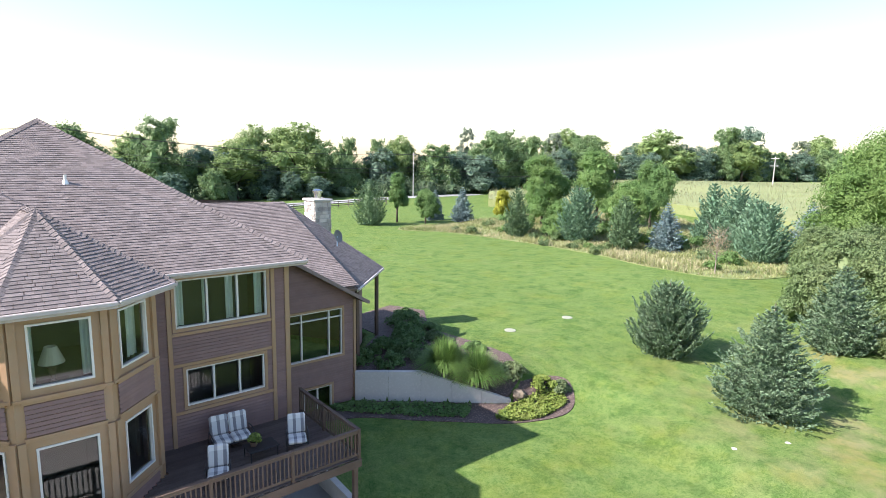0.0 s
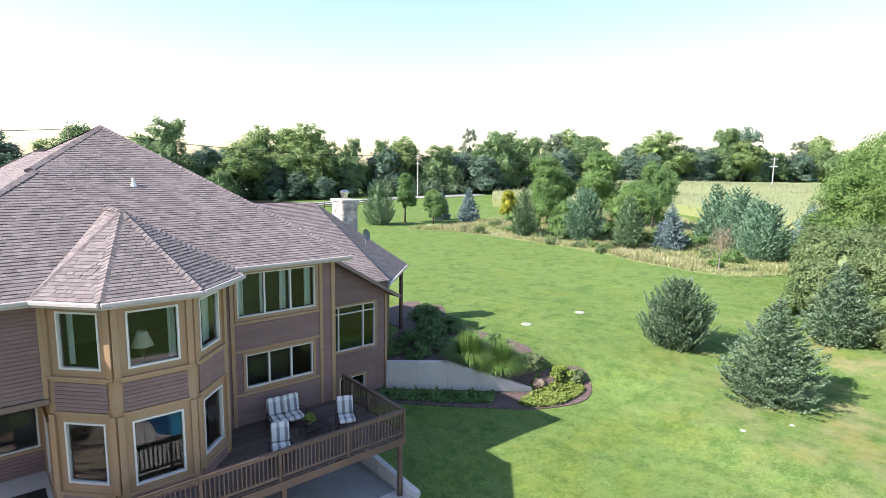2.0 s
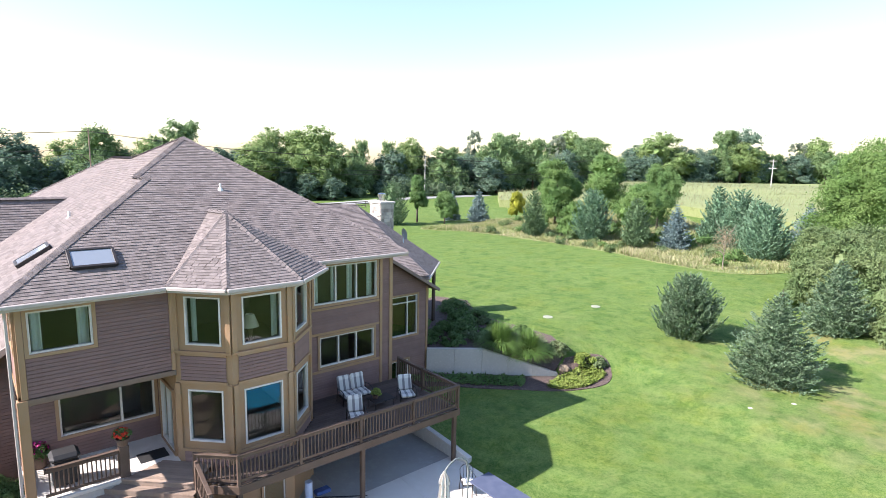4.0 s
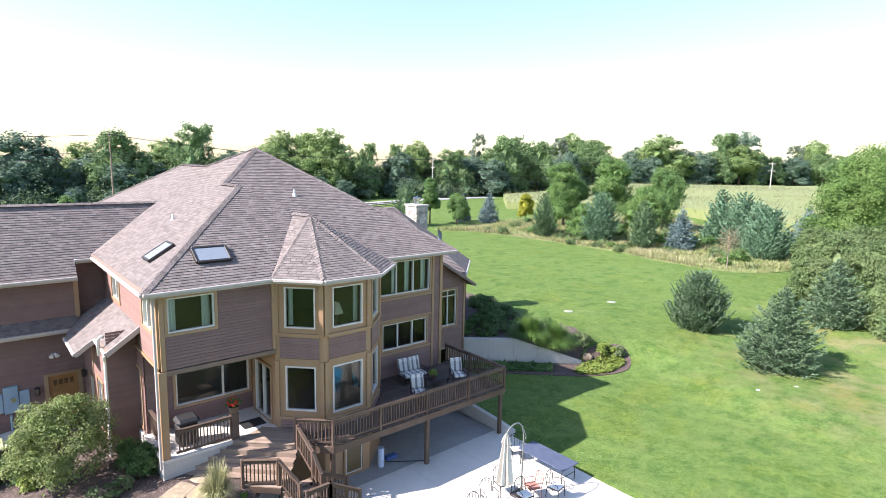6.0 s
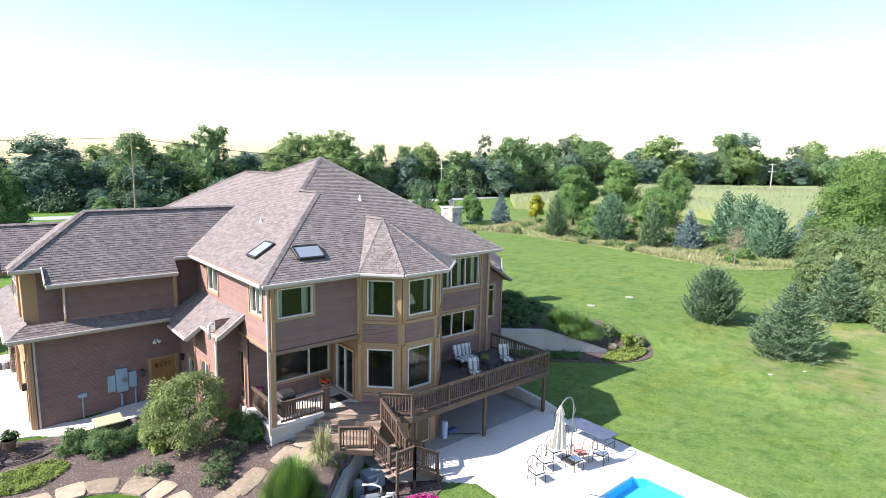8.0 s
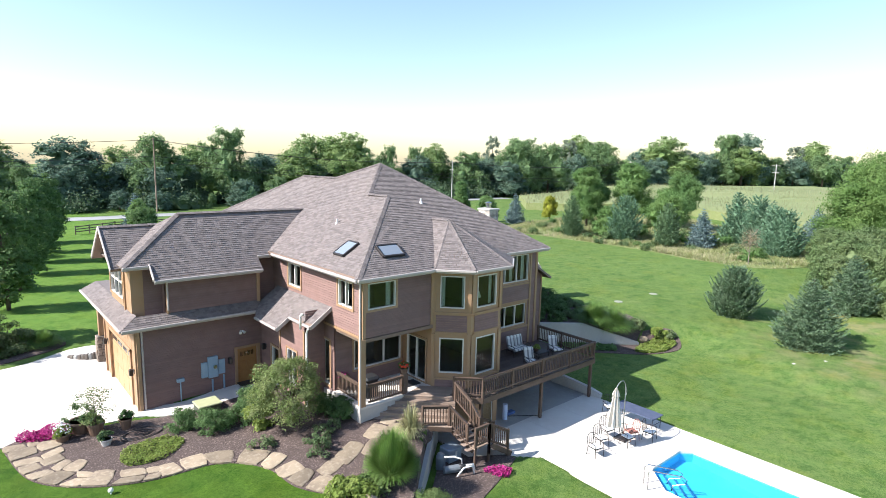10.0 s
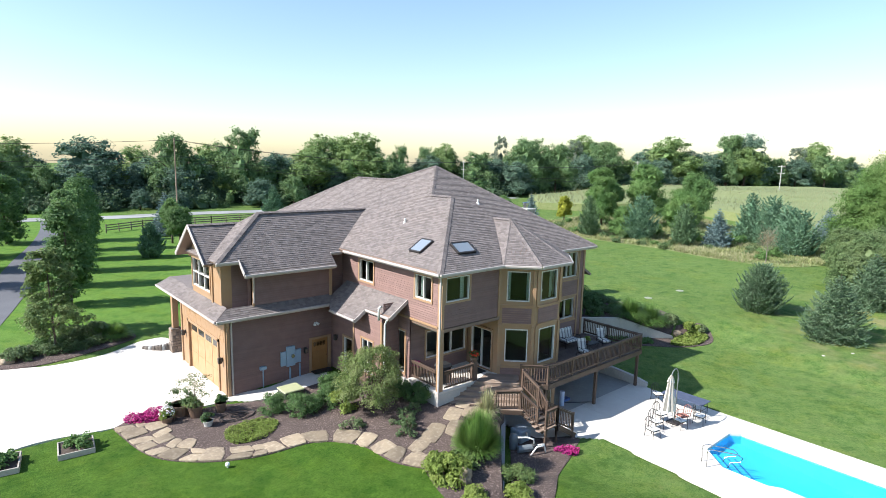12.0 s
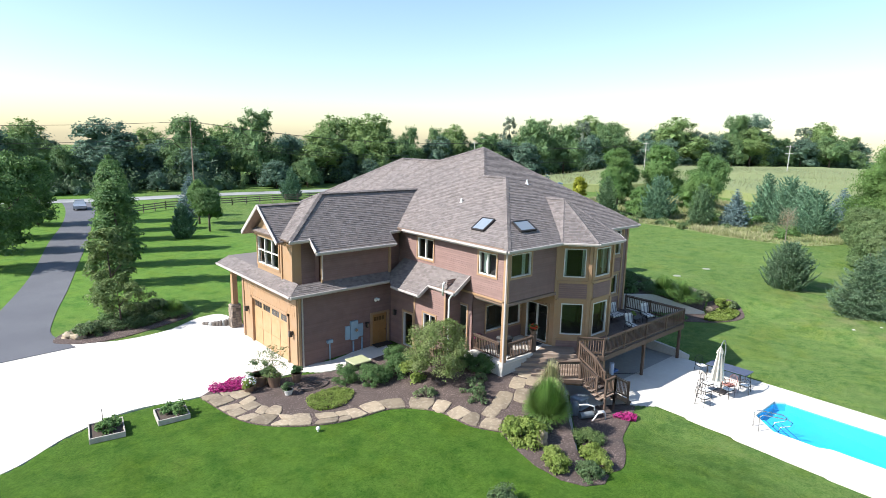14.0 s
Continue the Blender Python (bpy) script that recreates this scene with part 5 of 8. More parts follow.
def crown(g, base, h, r, seed, clumps=40, per=60, leaf=0.6, low=0.2, taper=0.6, core=True, lump=0.34, flat_base=False):
    """Clumps of leaves spread through an uneven crown from low*h to h."""
    rnd = np.random.default_rng(seed)
    ch = h * (1 - low)
    peak = min(0.6, max(0.2, taper - 0.3))
    cs = []
    for k in range(clumps):
        f = rnd.uniform(0.0, 1.0) ** 0.9
        prof = 0.72 + 0.28 * math.sin(math.pi / 2 * f / peak) if f < peak else math.sqrt(max(0.02, 1 - 0.97 * ((f - peak) / (1 - peak)) ** 2.2))
        ang = rnd.uniform(0, 2 * math.pi)
        lumpy = 1 + 0.38 * noise.noise(Vector((math.cos(ang) * 1.5 + seed, math.sin(ang) * 1.5, f * 2.6)))
        rad = r * prof * lumpy * (rnd.uniform(0.3, 1.0) ** 0.45) * 0.86
        cr = r * lump * rnd.uniform(0.55, 1.2)
        cs.append((base[0] + math.cos(ang) * rad, base[1] + math.sin(ang) * rad, base[2] + h * low + (ch - cr * 0.8) * f * lumpy ** 0.4, cr))
    for k, (x, y, z, cr) in enumerate(cs):
        d = sphere_dirs(per, rnd)
        d[:, 2] = np.where(d[:, 2] < -0.45, -d[:, 2], d[:, 2])
        out = np.array([x - base[0], y - base[1], 0.0]) / (r + 1e-6)
        rr_ = cr * (0.4 + 0.8 * rnd.random(per) ** 0.6)[:, None]
        pos = np.array([x, y, z]) + d * rr_ * np.array([1, 1, 0.78]) + out * cr * 0.3
        add_leaves(g, pos, d + np.array([0, 0, 0.35]), leaf, leaf * 0.6, rnd)
        if core:
            g.blob((x, y, z - 0.1 * cr), cr * 0.48, seed + k, 0.3, 1, 0.8)
    return cs


def lobed_crown(g, base, h, r, seed, clumps=150, per=55, leaf=0.6, low=0.1, lobes=8, lump=0.17, wild=0.75, slim=0.55, droop=0.0, inner=0.66, top=1.0):
    """A crown of several rounded lobes at uneven heights, each covered with loose tufts of leaves."""
    rnd = np.random.default_rng(seed)
    x0, y0, z0 = base
    ch = h * (1 - low)
    L = [(0.0, 0.0, h * low + ch * 0.52, r * 0.66, ch * 0.46 * top)]
    for k in range(lobes):
        a = 2 * math.pi * (k + rnd.uniform(-0.35, 0.35)) / lobes * 2.4
        f = rnd.uniform(0.16, 0.84)
        lr = r * rnd.uniform(0.3, 0.5) * (1.1 - 0.35 * f)
        out = r * rnd.uniform(0.48, 0.66) * (1.0 if f < 0.5 else 1.25 - 0.75 * f)
        rz = min(lr * rnd.uniform(0.85, 1.25), ch * 0.4)
        L.append((math.cos(a) * out, math.sin(a) * out, min(h * low + ch * f, h - rz), lr, rz))
    w = np.array([q[3] * (q[3] + q[4]) for q in L])
    w /= w.sum()
    made = 0
    while made < clumps:
        cx, cy, cz, lr, rz = L[rnd.choice(len(L), p=w)]
        d = sphere_dirs(1, rnd)[0]
        if d[2] < -0.55:
            d[2] = -d[2]
        k = rnd.uniform(0.78, 1.04)
        p = np.array([cx + d[0] * lr * k, cy + d[1] * lr * k, cz + d[2] * rz * k])
        if any(((p[0] - q[0]) / q[3]) ** 2 + ((p[1] - q[1]) / q[3]) ** 2 + ((p[2] - q[2]) / q[4]) ** 2 < 0.45 for q in L):
            made += 0.25
            continue
        made += 1
        cr = r * lump * rnd.uniform(0.6, 1.3)
        pos = p + rnd.normal(size=(per, 3)) * cr * np.array([0.52, 0.52, 0.42])
        pos[:, 2] = np.maximum(pos[:, 2], 0.08)
        nrm = np.tile(d + np.array([0, 0, 0.3]), (per, 1)) + (pos - p) / cr * 0.5
        add_leaves(g, pos + np.array([x0, y0, z0]), nrm, leaf, leaf * slim, rnd, droop, wild, True)
    for k, (cx, cy, cz, lr, rz) in enumerate(L):
        if inner:
            g.blob((x0 + cx, y0 + cy, z0 + cz), lr * inner, seed + k, 0.45, 2, rz / lr)


def tree(name, at, h, r, mat, seed, label, category="tree", group="", clumps=42, per=55, leaf=0.6, low=0.18, taper=0.6, trunk=0.16, lump=0.34, forks=5, core=True, lobes=0, slim=0.55, droop=0.0, inner=0.66):
    t = thing(name, at, label, category, group)
    rnd = random.Random(seed)
    g = Geo()
    x, y, z = at
    g.tube([(x, y, z - 0.3), (x + rnd.uniform(-0.1, 0.1) * trunk, y, z + h * 0.25), (x + rnd.uniform(-1, 1) * trunk, y + rnd.uniform(-1, 1) * trunk, z + h * 0.75)], [trunk * 1.25, trunk, trunk * 0.35], 7)
    for k in range(forks):
        a = 2 * math.pi * (k + rnd.random() * 0.6) / forks
        z0 = z + h * rnd.uniform(0.2, 0.5)
        q = r * rnd.uniform(0.45, 0.75)
        g.tube([(x, y, z0), (x + math.cos(a) * q * 0.5, y + math.sin(a) * q * 0.5, z0 + h * 0.14), (x + math.cos(a) * q, y + math.sin(a) * q, z0 + h * 0.22)], [trunk * 0.55, trunk * 0.4, trunk * 0.15], 5)
    part("trunk", g, BARK, t, smooth=True)
    c = Geo()
    if lobes:
        lobed_crown(c, at, h, r, seed, clumps, per, leaf, low, lobes, lump, slim=slim, droop=droop, inner=inner)
    else:
        crown(c, at, h, r, seed, clumps, per, leaf, low, taper, core, lump)
    part("crown", c, mat, t)
    return t


def add_sprays(g, pos, way, length, width, rnd):
    """Folded twig blades that point along their own way."""
    n = len(pos)
    u = way / (np.linalg.norm(way, axis=1)[:, None] + 1e-9) + rnd.normal(size=(n, 3)) * 0.28
    u /= np.linalg.norm(u, axis=1)[:, None] + 1e-9
    v = np.cross(u, rnd.normal(size=(n, 3)))
    v /= np.linalg.norm(v, axis=1)[:, None] + 1e-9
    k = rnd.uniform(0.55, 1.4, n)[:, None]
    L, W = length * k, width * k
    quad = np.stack([pos - u * L * 0.4, pos + v * W * 0.5, pos + u * L * 0.6, pos - v * W * 0.5], 1).reshape(-1, 3)
    i = len(g.v)
    g.v.extend(map(tuple, quad.tolist()))
    g.f.extend((i + 4 * j, i + 4 * j + 1, i + 4 * j + 2, i + 4 * j + 3) for j in range(n))


def conifer(name, at, h, r, mat, seed, label, whorls=18, arms=11, twigs=12, card=0.34, shape=0.85, category="conifer", group="", bare=0.02, lift=0.15, ragged=0.3):
    """Tiers of boughs with bent tips that carry twigs on both sides, round a tapered stem."""
    t = thing(name, at, label, category, group)
    x, y, z = at
    g = Geo()
    g.tube([(x, y, z - 0.2), (x, y, z + h * 0.5), (x, y, z + h * 0.97)], [0.035 * h * 0.6 + 0.03, 0.012 * h + 0.02, 0.012], 6)
    part("trunk", g, BARK, t)
    rnd = np.random.default_rng(seed)
    c = Geo()
    pos, way = [], []
    for w in range(whorls):
        f = w / (whorls - 1)
        zz = h * (bare + (0.93 - bare) * f)
        rad = r * (1 - f * 0.97) ** shape * (1.0 if f > 0.12 else 0.84 + 1.33 * f)
        n = max(4, int(arms * (0.35 + 0.75 * (1 - f))))
        for k in range(n):
            a = 2 * math.pi * (k + rnd.uniform(-0.4, 0.4)) / n + w * 0.83
            lump_ = noise.noise(Vector((math.cos(a) * 1.8 + seed, math.sin(a) * 1.8, f * 4.0)))
            L = max(0.15, rad * (1.0 + ragged * rnd.uniform(-1, 0.6) + ragged * 1.5 * lump_))
            dx, dy = math.cos(a), math.sin(a)
            sag, tip = rnd.uniform(0.15, 0.4) * (1 - lift), rnd.uniform(0.15, 0.4) + 0.5 * lift
            m = max(5, int(twigs * L / r) + 3)
            for j in range(m):
                s = (j + rnd.uniform(0.0, 1.0)) / m
                q = L * (0.3 + 0.7 * s)
                sd = rnd.normal() * 0.13 * (1.15 - s) + rnd.uniform(-1, 1) * 0.04
                pz = zz + L * (tip * s * s - sag * s) - abs(sd) * 0.5 * L + rnd.normal() * 0.02 * h / 5
                pos.append((x + dx * q - dy * sd * L, y + dy * q + dx * sd * L, z + max(0.04, pz)))
                sg = 1 if sd > 0 else -1
                hang = -0.35 if rnd.random() < 0.4 * (1 - lift) else 0.25 + lift
                way.append((dx * 0.8 - dy * sg * 0.5, dy * 0.8 + dx * sg * 0.5, hang))
    add_sprays(c, np.array(pos), np.array(way), card, card * 0.36, rnd)
    prof = []
    for k in range(7):
        f = k / 6
        prof.append(((x, y, z + h * (0.03 + 0.86 * f)), max(0.02, r * 0.4 * (1 - f) ** shape)))
    c.tube([p for p, _ in prof], [q for _, q in prof], 9)
    part("needles", c, mat, t)
    return t


def shrub(name, at, h, r, mat, seed, label, leaf=0.1, clumps=26, per=90, low=0.03, category="shrub", group="", lump=0.36, stems=5, core=True, lobes=0):
    t = thing(name, at, label, category, group)
    x, y, z = at
    g = Geo()
    rnd = random.Random(seed)
    for k in range(stems):
        a = rnd.uniform(0, 6.28)
        g.tube([(x, y, z - 0.08), (x + math.cos(a) * r * 0.3, y + math.sin(a) * r * 0.3, z + h * 0.4), (x + math.cos(a) * r * 0.55, y + math.sin(a) * r * 0.55, z + h * 0.75)], [0.03, 0.022, 0.008], 5)
    part("stems", g, BARK, t)
    c = Geo()
    if lobes:
        lobed_crown(c, at, h, r, seed, clumps, per, leaf, low, lobes, lump, slim=0.42, droop=0.35, inner=0.6)
    else:
        crown(c, at, h, r, seed, clumps, per, leaf, low, 0.62, core=core, lump=lump)
    part("foliage", c, mat, t)
    return t


def tuft(name, at, h, r, mat, seed, label, blades=900, width=0.014, category="ornamental grass", group="", arch=0.86, mound=False):
    """A clump of long arching blades."""
    t = thing(name, at, label, category, group)
    rnd = random.Random(seed)
    g = Geo()
    x, y, z = at
    for k in range(blades):
        a, lean = rnd.uniform(0, 6.283), rnd.random() ** 0.7
        L = h * rnd.uniform(0.75, 1.15)
        b = rnd.random() ** 0.5 * r * 0.25
        px, py = x + math.cos(a) * b, y + math.sin(a) * b
        sx, sy = -math.sin(a), math.cos(a)
        i = len(g.v)
        for s in range(5):
            f = s / 4
            out = r * lean * 1.05 * f ** 1.5
            up = L * (f - arch * lean ** 1.3 * f ** 2.3)
            if mound:
                out = r * math.sin(1.45 * lean) * f - b * f
                up = L * (math.cos(1.45 * lean) * f + 0.5 * lean * f * (1 - f * 0.9))
            w = width * (1 - f * 0.85)
            cx, cy = px + math.cos(a) * out, py + math.sin(a) * out
            g.v.append((cx - sx * w, cy - sy * w, z + up))
            g.v.append((cx + sx * w, cy + sy * w, z + up))
        for s in range(4):
            g.f.append((i + 2 * s, i + 2 * s + 1, i + 2 * s + 3, i + 2 * s + 2))
    part("grass_mass", g, mat, t)
    return t


def at(x, y, dz=0.0):
    return (x, y, ground(x, y) + dz)


# lone spruces on the lawn
conifer("spruce", at(28.7, 15.3), 4.3, 1.95, NEEDLE, 1, "broad bushy grey-green spruce on the lawn", 20, 28, 84, 0.2, 0.42, "spruce", "lawn spruces", lift=0.75, ragged=0.32)
conifer("spruce", at(26.5, 9.1), 5.3, 2.55, NEEDLE, 2, "dense grey-green spruce with drooping boughs on the lawn", 24, 24, 96, 0.17, 0.74, "spruce", "lawn spruces", lift=0.3, ragged=0.3)
conifer("spruce", at(36.4, 9.0), 5.2, 2.3, NEEDLE, 3, "dense green spruce beside the overgrown shrubs", 22, 20, 64, 0.21, 0.74, "spruce", "lawn spruces", lift=0.3, ragged=0.28)
# trees of the meadow edge
for k, (x, y, h, r, mat, sh, lab) in enumerate((
        (60.9, 33.0, 6.0, 2.3, NEEDLE_BLUE, 0.8, "blue spruce standing in rough grass"), (61.2, 69.0, 6.0, 2.2, NEEDLE_BLUE, 0.8, "blue spruce at the far edge of the lawn"),
        (82.0, 24.7, 6.0, 2.7, NEEDLE_BLUE, 0.75, "pale blue spruce near the field"), (59.5, 74.0, 5.4, 1.7, NEEDLE_BLUE, 0.8, "blue spruce behind a small tree"),
        (56.0, 52.0, 6.8, 1.9, NEEDLE_CEDAR, 0.5, "dark upright cedar in the meadow"), (59.8, 44.8, 7.4, 2.9, NEEDLE_PINE, 0.42, "soft blue-green pine in the meadow"),
        (57.6, 36.6, 6.6, 2.0, NEEDLE_CEDAR, 0.45, "dark cedar beside a blue spruce"), (70.4, 32.2, 8.2, 2.7, NEEDLE_PINE, 0.6, "tall blue-green pine at the field edge"),
        (68.6, 28.4, 7.8, 3.0, NEEDLE_PINE, 0.36, "broad blue-green pine at the field edge"), (63.0, 23.2, 6.4, 2.9, NEEDLE_PINE, 0.38, "bushy green pine near the shrubs"),
        (46.0, 73.4, 7.2, 2.9, NEEDLE_CEDAR, 0.45, "dark bushy cedar on the front lawn"), (0.3, 89.0, 6.8, 2.2, NEEDLE_BLUE, 0.75, "blue spruce near the fence"),
        (-6.2, 71.0, 4.4, 1.5, NEEDLE_PINE, 0.6, "small green pine on the striped lawn"), (22.5, 100.0, 6.6, 2.2, NEEDLE_PINE, 0.75, "young pine beside the road fence"),
        (66.5, 25.6, 6.6, 2.2, NEEDLE_PINE, 0.4, "blue-green pine crowding its neighbour"))):
    conifer("conifer", at(x, y), h, r, mat, 20 + k, lab, 20, 18, 36, 0.3 if mat is not NEEDLE_PINE else 0.38, sh, "conifer", "meadow conifers", lift=0.1 if mat is NEEDLE_BLUE else 0.7, ragged=0.22)
for k, (x, y, h, r, mat, leaf, low, lab) in enumerate((
        (66.5, 56.5, 10.5, 3.4, LEAF_LIGHT, 0.5, 0.1, "yellow-green maple in the meadow"), (75.0, 52.5, 11.5, 4.4, LEAF_LIGHT, 0.55, 0.08, "airy light green willow behind the meadow"),
        (63.0, 39.4, 8.0, 3.3, LEAF_LIGHT, 0.45, 0.06, "rounded light green tree in the meadow"), (51.6, 74.0, 8.2, 1.8, LEAF_OAK, 0.4, 0.15, "slim young tree on the front lawn"),
        (53.9, 69.5, 5.4, 2.2, LEAF_OAK, 0.38, 0.2, "small round tree with a pale trunk"), (66.8, 65.2, 5.0, 1.6, LEAF_YELLOW, 0.32, 0.12, "small yellow-leaved tree by the field"),
        (69.5, 15.0, 14.0, 6.3, LEAF_LOCUST, 0.5, 0.03, "big spreading light green locust tree"), (75.0, 5.0, 13.0, 6.0, LEAF_LIGHT, 0.5, 0.03, "spreading green tree among shrubs"),
        (-2.0, 74.0, 5.8, 1.9, LEAF_DARK, 0.38, 0.22, "small round lawn tree"), (-1.0, 81.0, 6.2, 1.8, LEAF_OAK, 0.38, 0.1, "small light green lawn tree"),
        (60.0, 48.0, 5.0, 2.4, LEAF_LIGHT, 0.4, 0.03, "bright green bush in the meadow"), (70.5, 58.5, 9.5, 3.6, LEAF_OAK, 0.5, 0.05, "green tree behind the meadow"),
        (78.0, 45.0, 10.5, 4.2, LEAF_OAK, 0.5, 0.05, "green tree behind the pines"))):
    tree("tree", at(x, y), h, r, mat, 60 + k, lab, "tree", "", 230 if r < 5 else 420, 95, leaf * 0.62, low, 0.74, 0.05 + 0.012 * h, 0.17, lobes=9 if r < 5 else 15, slim=0.4, droop=0.3, inner=0.6)
for k, (x, y, h, r, lab) in enumerate(((41.5, 11.4, 3.8, 2.5, "grey-green sumac thicket at the lawn edge"), (48.0, 12.2, 5.2, 3.4, "grey-green sumac thicket by the pines"), (53.5, 11.2, 5.6, 4.2, "tall grey-green sumac thicket"), (58.5, 16.4, 4.6, 3.0, "yellow-green sumac thicket at the foot of a pine"), (44.5, 7.4, 5.4, 4.0, "dense grey-green sumac thicket"),
                                     (51.0, 4.5, 6.0, 4.4, "dense overgrown sumac thicket"), (42.0, 2.5, 4.6, 3.6, "overgrown sumac thicket with rusty leaves"), (37.5, 4.6, 3.2, 2.6, "low sumac thicket behind a spruce"))):
    shrub("thicket", at(x, y), h, r, LEAF_SUMAC, 90 + k, lab, 0.25, 300, 100, 0.0, "shrub", "sumac thicket", 0.15, lobes=14)
# the bare little tree
bare = thing("bare_tree", at(51.4, 22.9), "nearly leafless pale little tree in rough grass", "tree")
g = Geo()
x, y, z = at(51.4, 22.9)
rb = random.Random(4)
g.tube([(x, y, z - 0.2), (x + 0.05, y, z + 2.0), (x, y + 0.1, z + 4.2)], [0.06, 0.045, 0.012], 6)
for k in range(34):
    a, z0, L = rb.uniform(0, 6.28), z + rb.uniform(1.3, 3.8), rb.uniform(0.6, 1.6)
    g.tube([(x, y, z0), (x + math.cos(a) * L * 0.5, y + math.sin(a) * L * 0.5, z0 + L * 0.4), (x + math.cos(a) * L * 0.8, y + math.sin(a) * L * 0.8, z0 + L * 0.9)], [0.016, 0.011, 0.005], 4)
part("branches", g, material("pale_bark", (0.30, 0.25, 0.21), 0.8, ((6, (0.22, 0.18, 0.15), 0.4, 0.7, 0.7),)), bare)
g = Geo()
bn = np.random.default_rng(8)
bd = sphere_dirs(900, bn)
add_leaves(g, np.array([x, y, z + 3.1]) + bd * np.array([1.3, 1.3, 1.5]) * (bn.random((900, 1)) ** 0.5), bd, 0.13, 0.07, bn)
part("foliage", g, leaf_material("rusty_leaves", (0.26, 0.21, 0.13), (0.32, 0.25, 0.17), 0.3, 0.3, 1.0), bare, "sparse rusty leaves")
# rows of trees along the lane
for k, (x, y, h, r) in enumerate(((-17.2, 51.0, 8.6, 1.4), (-15.9, 58.5, 8.8, 1.45), (-14.4, 66.0, 9.2, 1.5), (-13.0, 73.5, 9.0, 1.5), (-11.5, 81.0, 9.0, 1.5), (-10.0, 89.0, 8.6, 1.5))):
    tree("lane_tree", at(x, y), h, r, LEAF_DARK, 120 + k, "dense upright dark green tree in the row along the lane", "tree", "trees along the lane", 90, 85, 0.26, 0.05, 0.7, 0.13, 0.5)
for k, (x, y, h, r) in enumerate(((-25.8, 63.0, 9.4, 2.2), (-23.8, 72.0, 9.6, 2.3), (-21.6, 81.0, 9.6, 2.4), (-18.8, 91.0, 9.2, 2.3))):
    tree("lane_tree", at(x, y), h, r, LEAF_DARK, 130 + k, "dense dark green tree in the row along the lane", "tree", "trees along the lane", 90, 75, 0.3, 0.03, 0.7, 0.15, 0.4)
tree("lane_tree", at(-19.3, 43.6), 6.0, 1.7, LEAF_BUSH, 140, "young green maple beside the lane", "tree", "", 60, 80, 0.24, 0.22, 0.75, 0.08, 0.26)
tree("bed_tree", at(-19.6, 39.9), 3.4, 1.9, LEAF_BUSH, 141, "small spreading tree in the driveway bed", "tree", "", 44, 80, 0.17, 0.36, 0.7, 0.06, 0.24)

# far woods behind the road and the field, distance haze painted into their leaves
LEAF_HAZED = leaf_material("hazed_leaves", (0.12, 0.205, 0.085), (0.195, 0.28, 0.12), 0.35, scale=0.22)
LEAF_HAZED_DARK = leaf_material("hazed_dark_leaves", (0.105, 0.175, 0.125), (0.165, 0.245, 0.17), 0.35, scale=0.22)
LEAF_HAZED_GREY = leaf_material("hazed_grey_leaves", (0.17, 0.215, 0.155), (0.235, 0.275, 0.20), 0.35, scale=0.22)
LEAF_HAZED_PALE = leaf_material("hazed_pale_leaves", (0.17, 0.26, 0.09), (0.25, 0.325, 0.13), scale=0.22)
FAR = []
for k, (mat, h, r, lobes, slim, lab) in enumerate(((LEAF_HAZED, 17, 7.0, 11, 0.55, "tall full-leaved tree in the far woods"), (LEAF_HAZED_DARK, 17, 6.6, 10, 0.55, "tall haze-blued tree in the far woods"), (LEAF_HAZED_PALE, 16, 6.6, 12, 0.5, "light green tree in the far woods"),
                                                  (LEAF_HAZED_GREY, 18, 5.0, 7, 0.4, "thin grey-green tree with an open crown in the far woods"), (LEAF_HAZED, 15, 7.4, 13, 0.55, "broad green tree in the far woods"), (LEAF_HAZED_DARK, 16, 5.0, 8, 0.55, "narrow dark tree in the far woods"))):
    open_crown = mat is LEAF_HAZED_GREY
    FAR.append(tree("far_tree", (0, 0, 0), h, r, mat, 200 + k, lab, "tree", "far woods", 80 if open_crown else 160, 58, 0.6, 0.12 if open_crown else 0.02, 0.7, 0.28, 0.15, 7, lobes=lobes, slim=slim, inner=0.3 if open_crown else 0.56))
used = set()


def far_tree(i, x, y, h, r, turn):
    """One of the far kinds, sized to a height and a crown radius."""
    hh, rr_ = ((17, 7.0), (17, 6.6), (16, 6.6), (18, 5.0), (15, 7.4), (16, 5.0))[i]
    m = Matrix.Translation(at(x, y, -0.2)) @ Matrix.Rotation(turn, 4, "Z") @ Matrix.Diagonal((r / rr_, r / rr_, h / hh, 1))
    if i in used:
        copy_thing(FAR[i], m)
    else:
        FAR[i].matrix_basis = m
        used.add(i)


WOODS = [(-75, 151), (-25, 140), (15, 138), (45, 137), (75, 131), (104, 126), (126, 122), (150, 128), (185, 133), (230, 122), (290, 104), (330, 70)]
wr_ = random.Random(77)
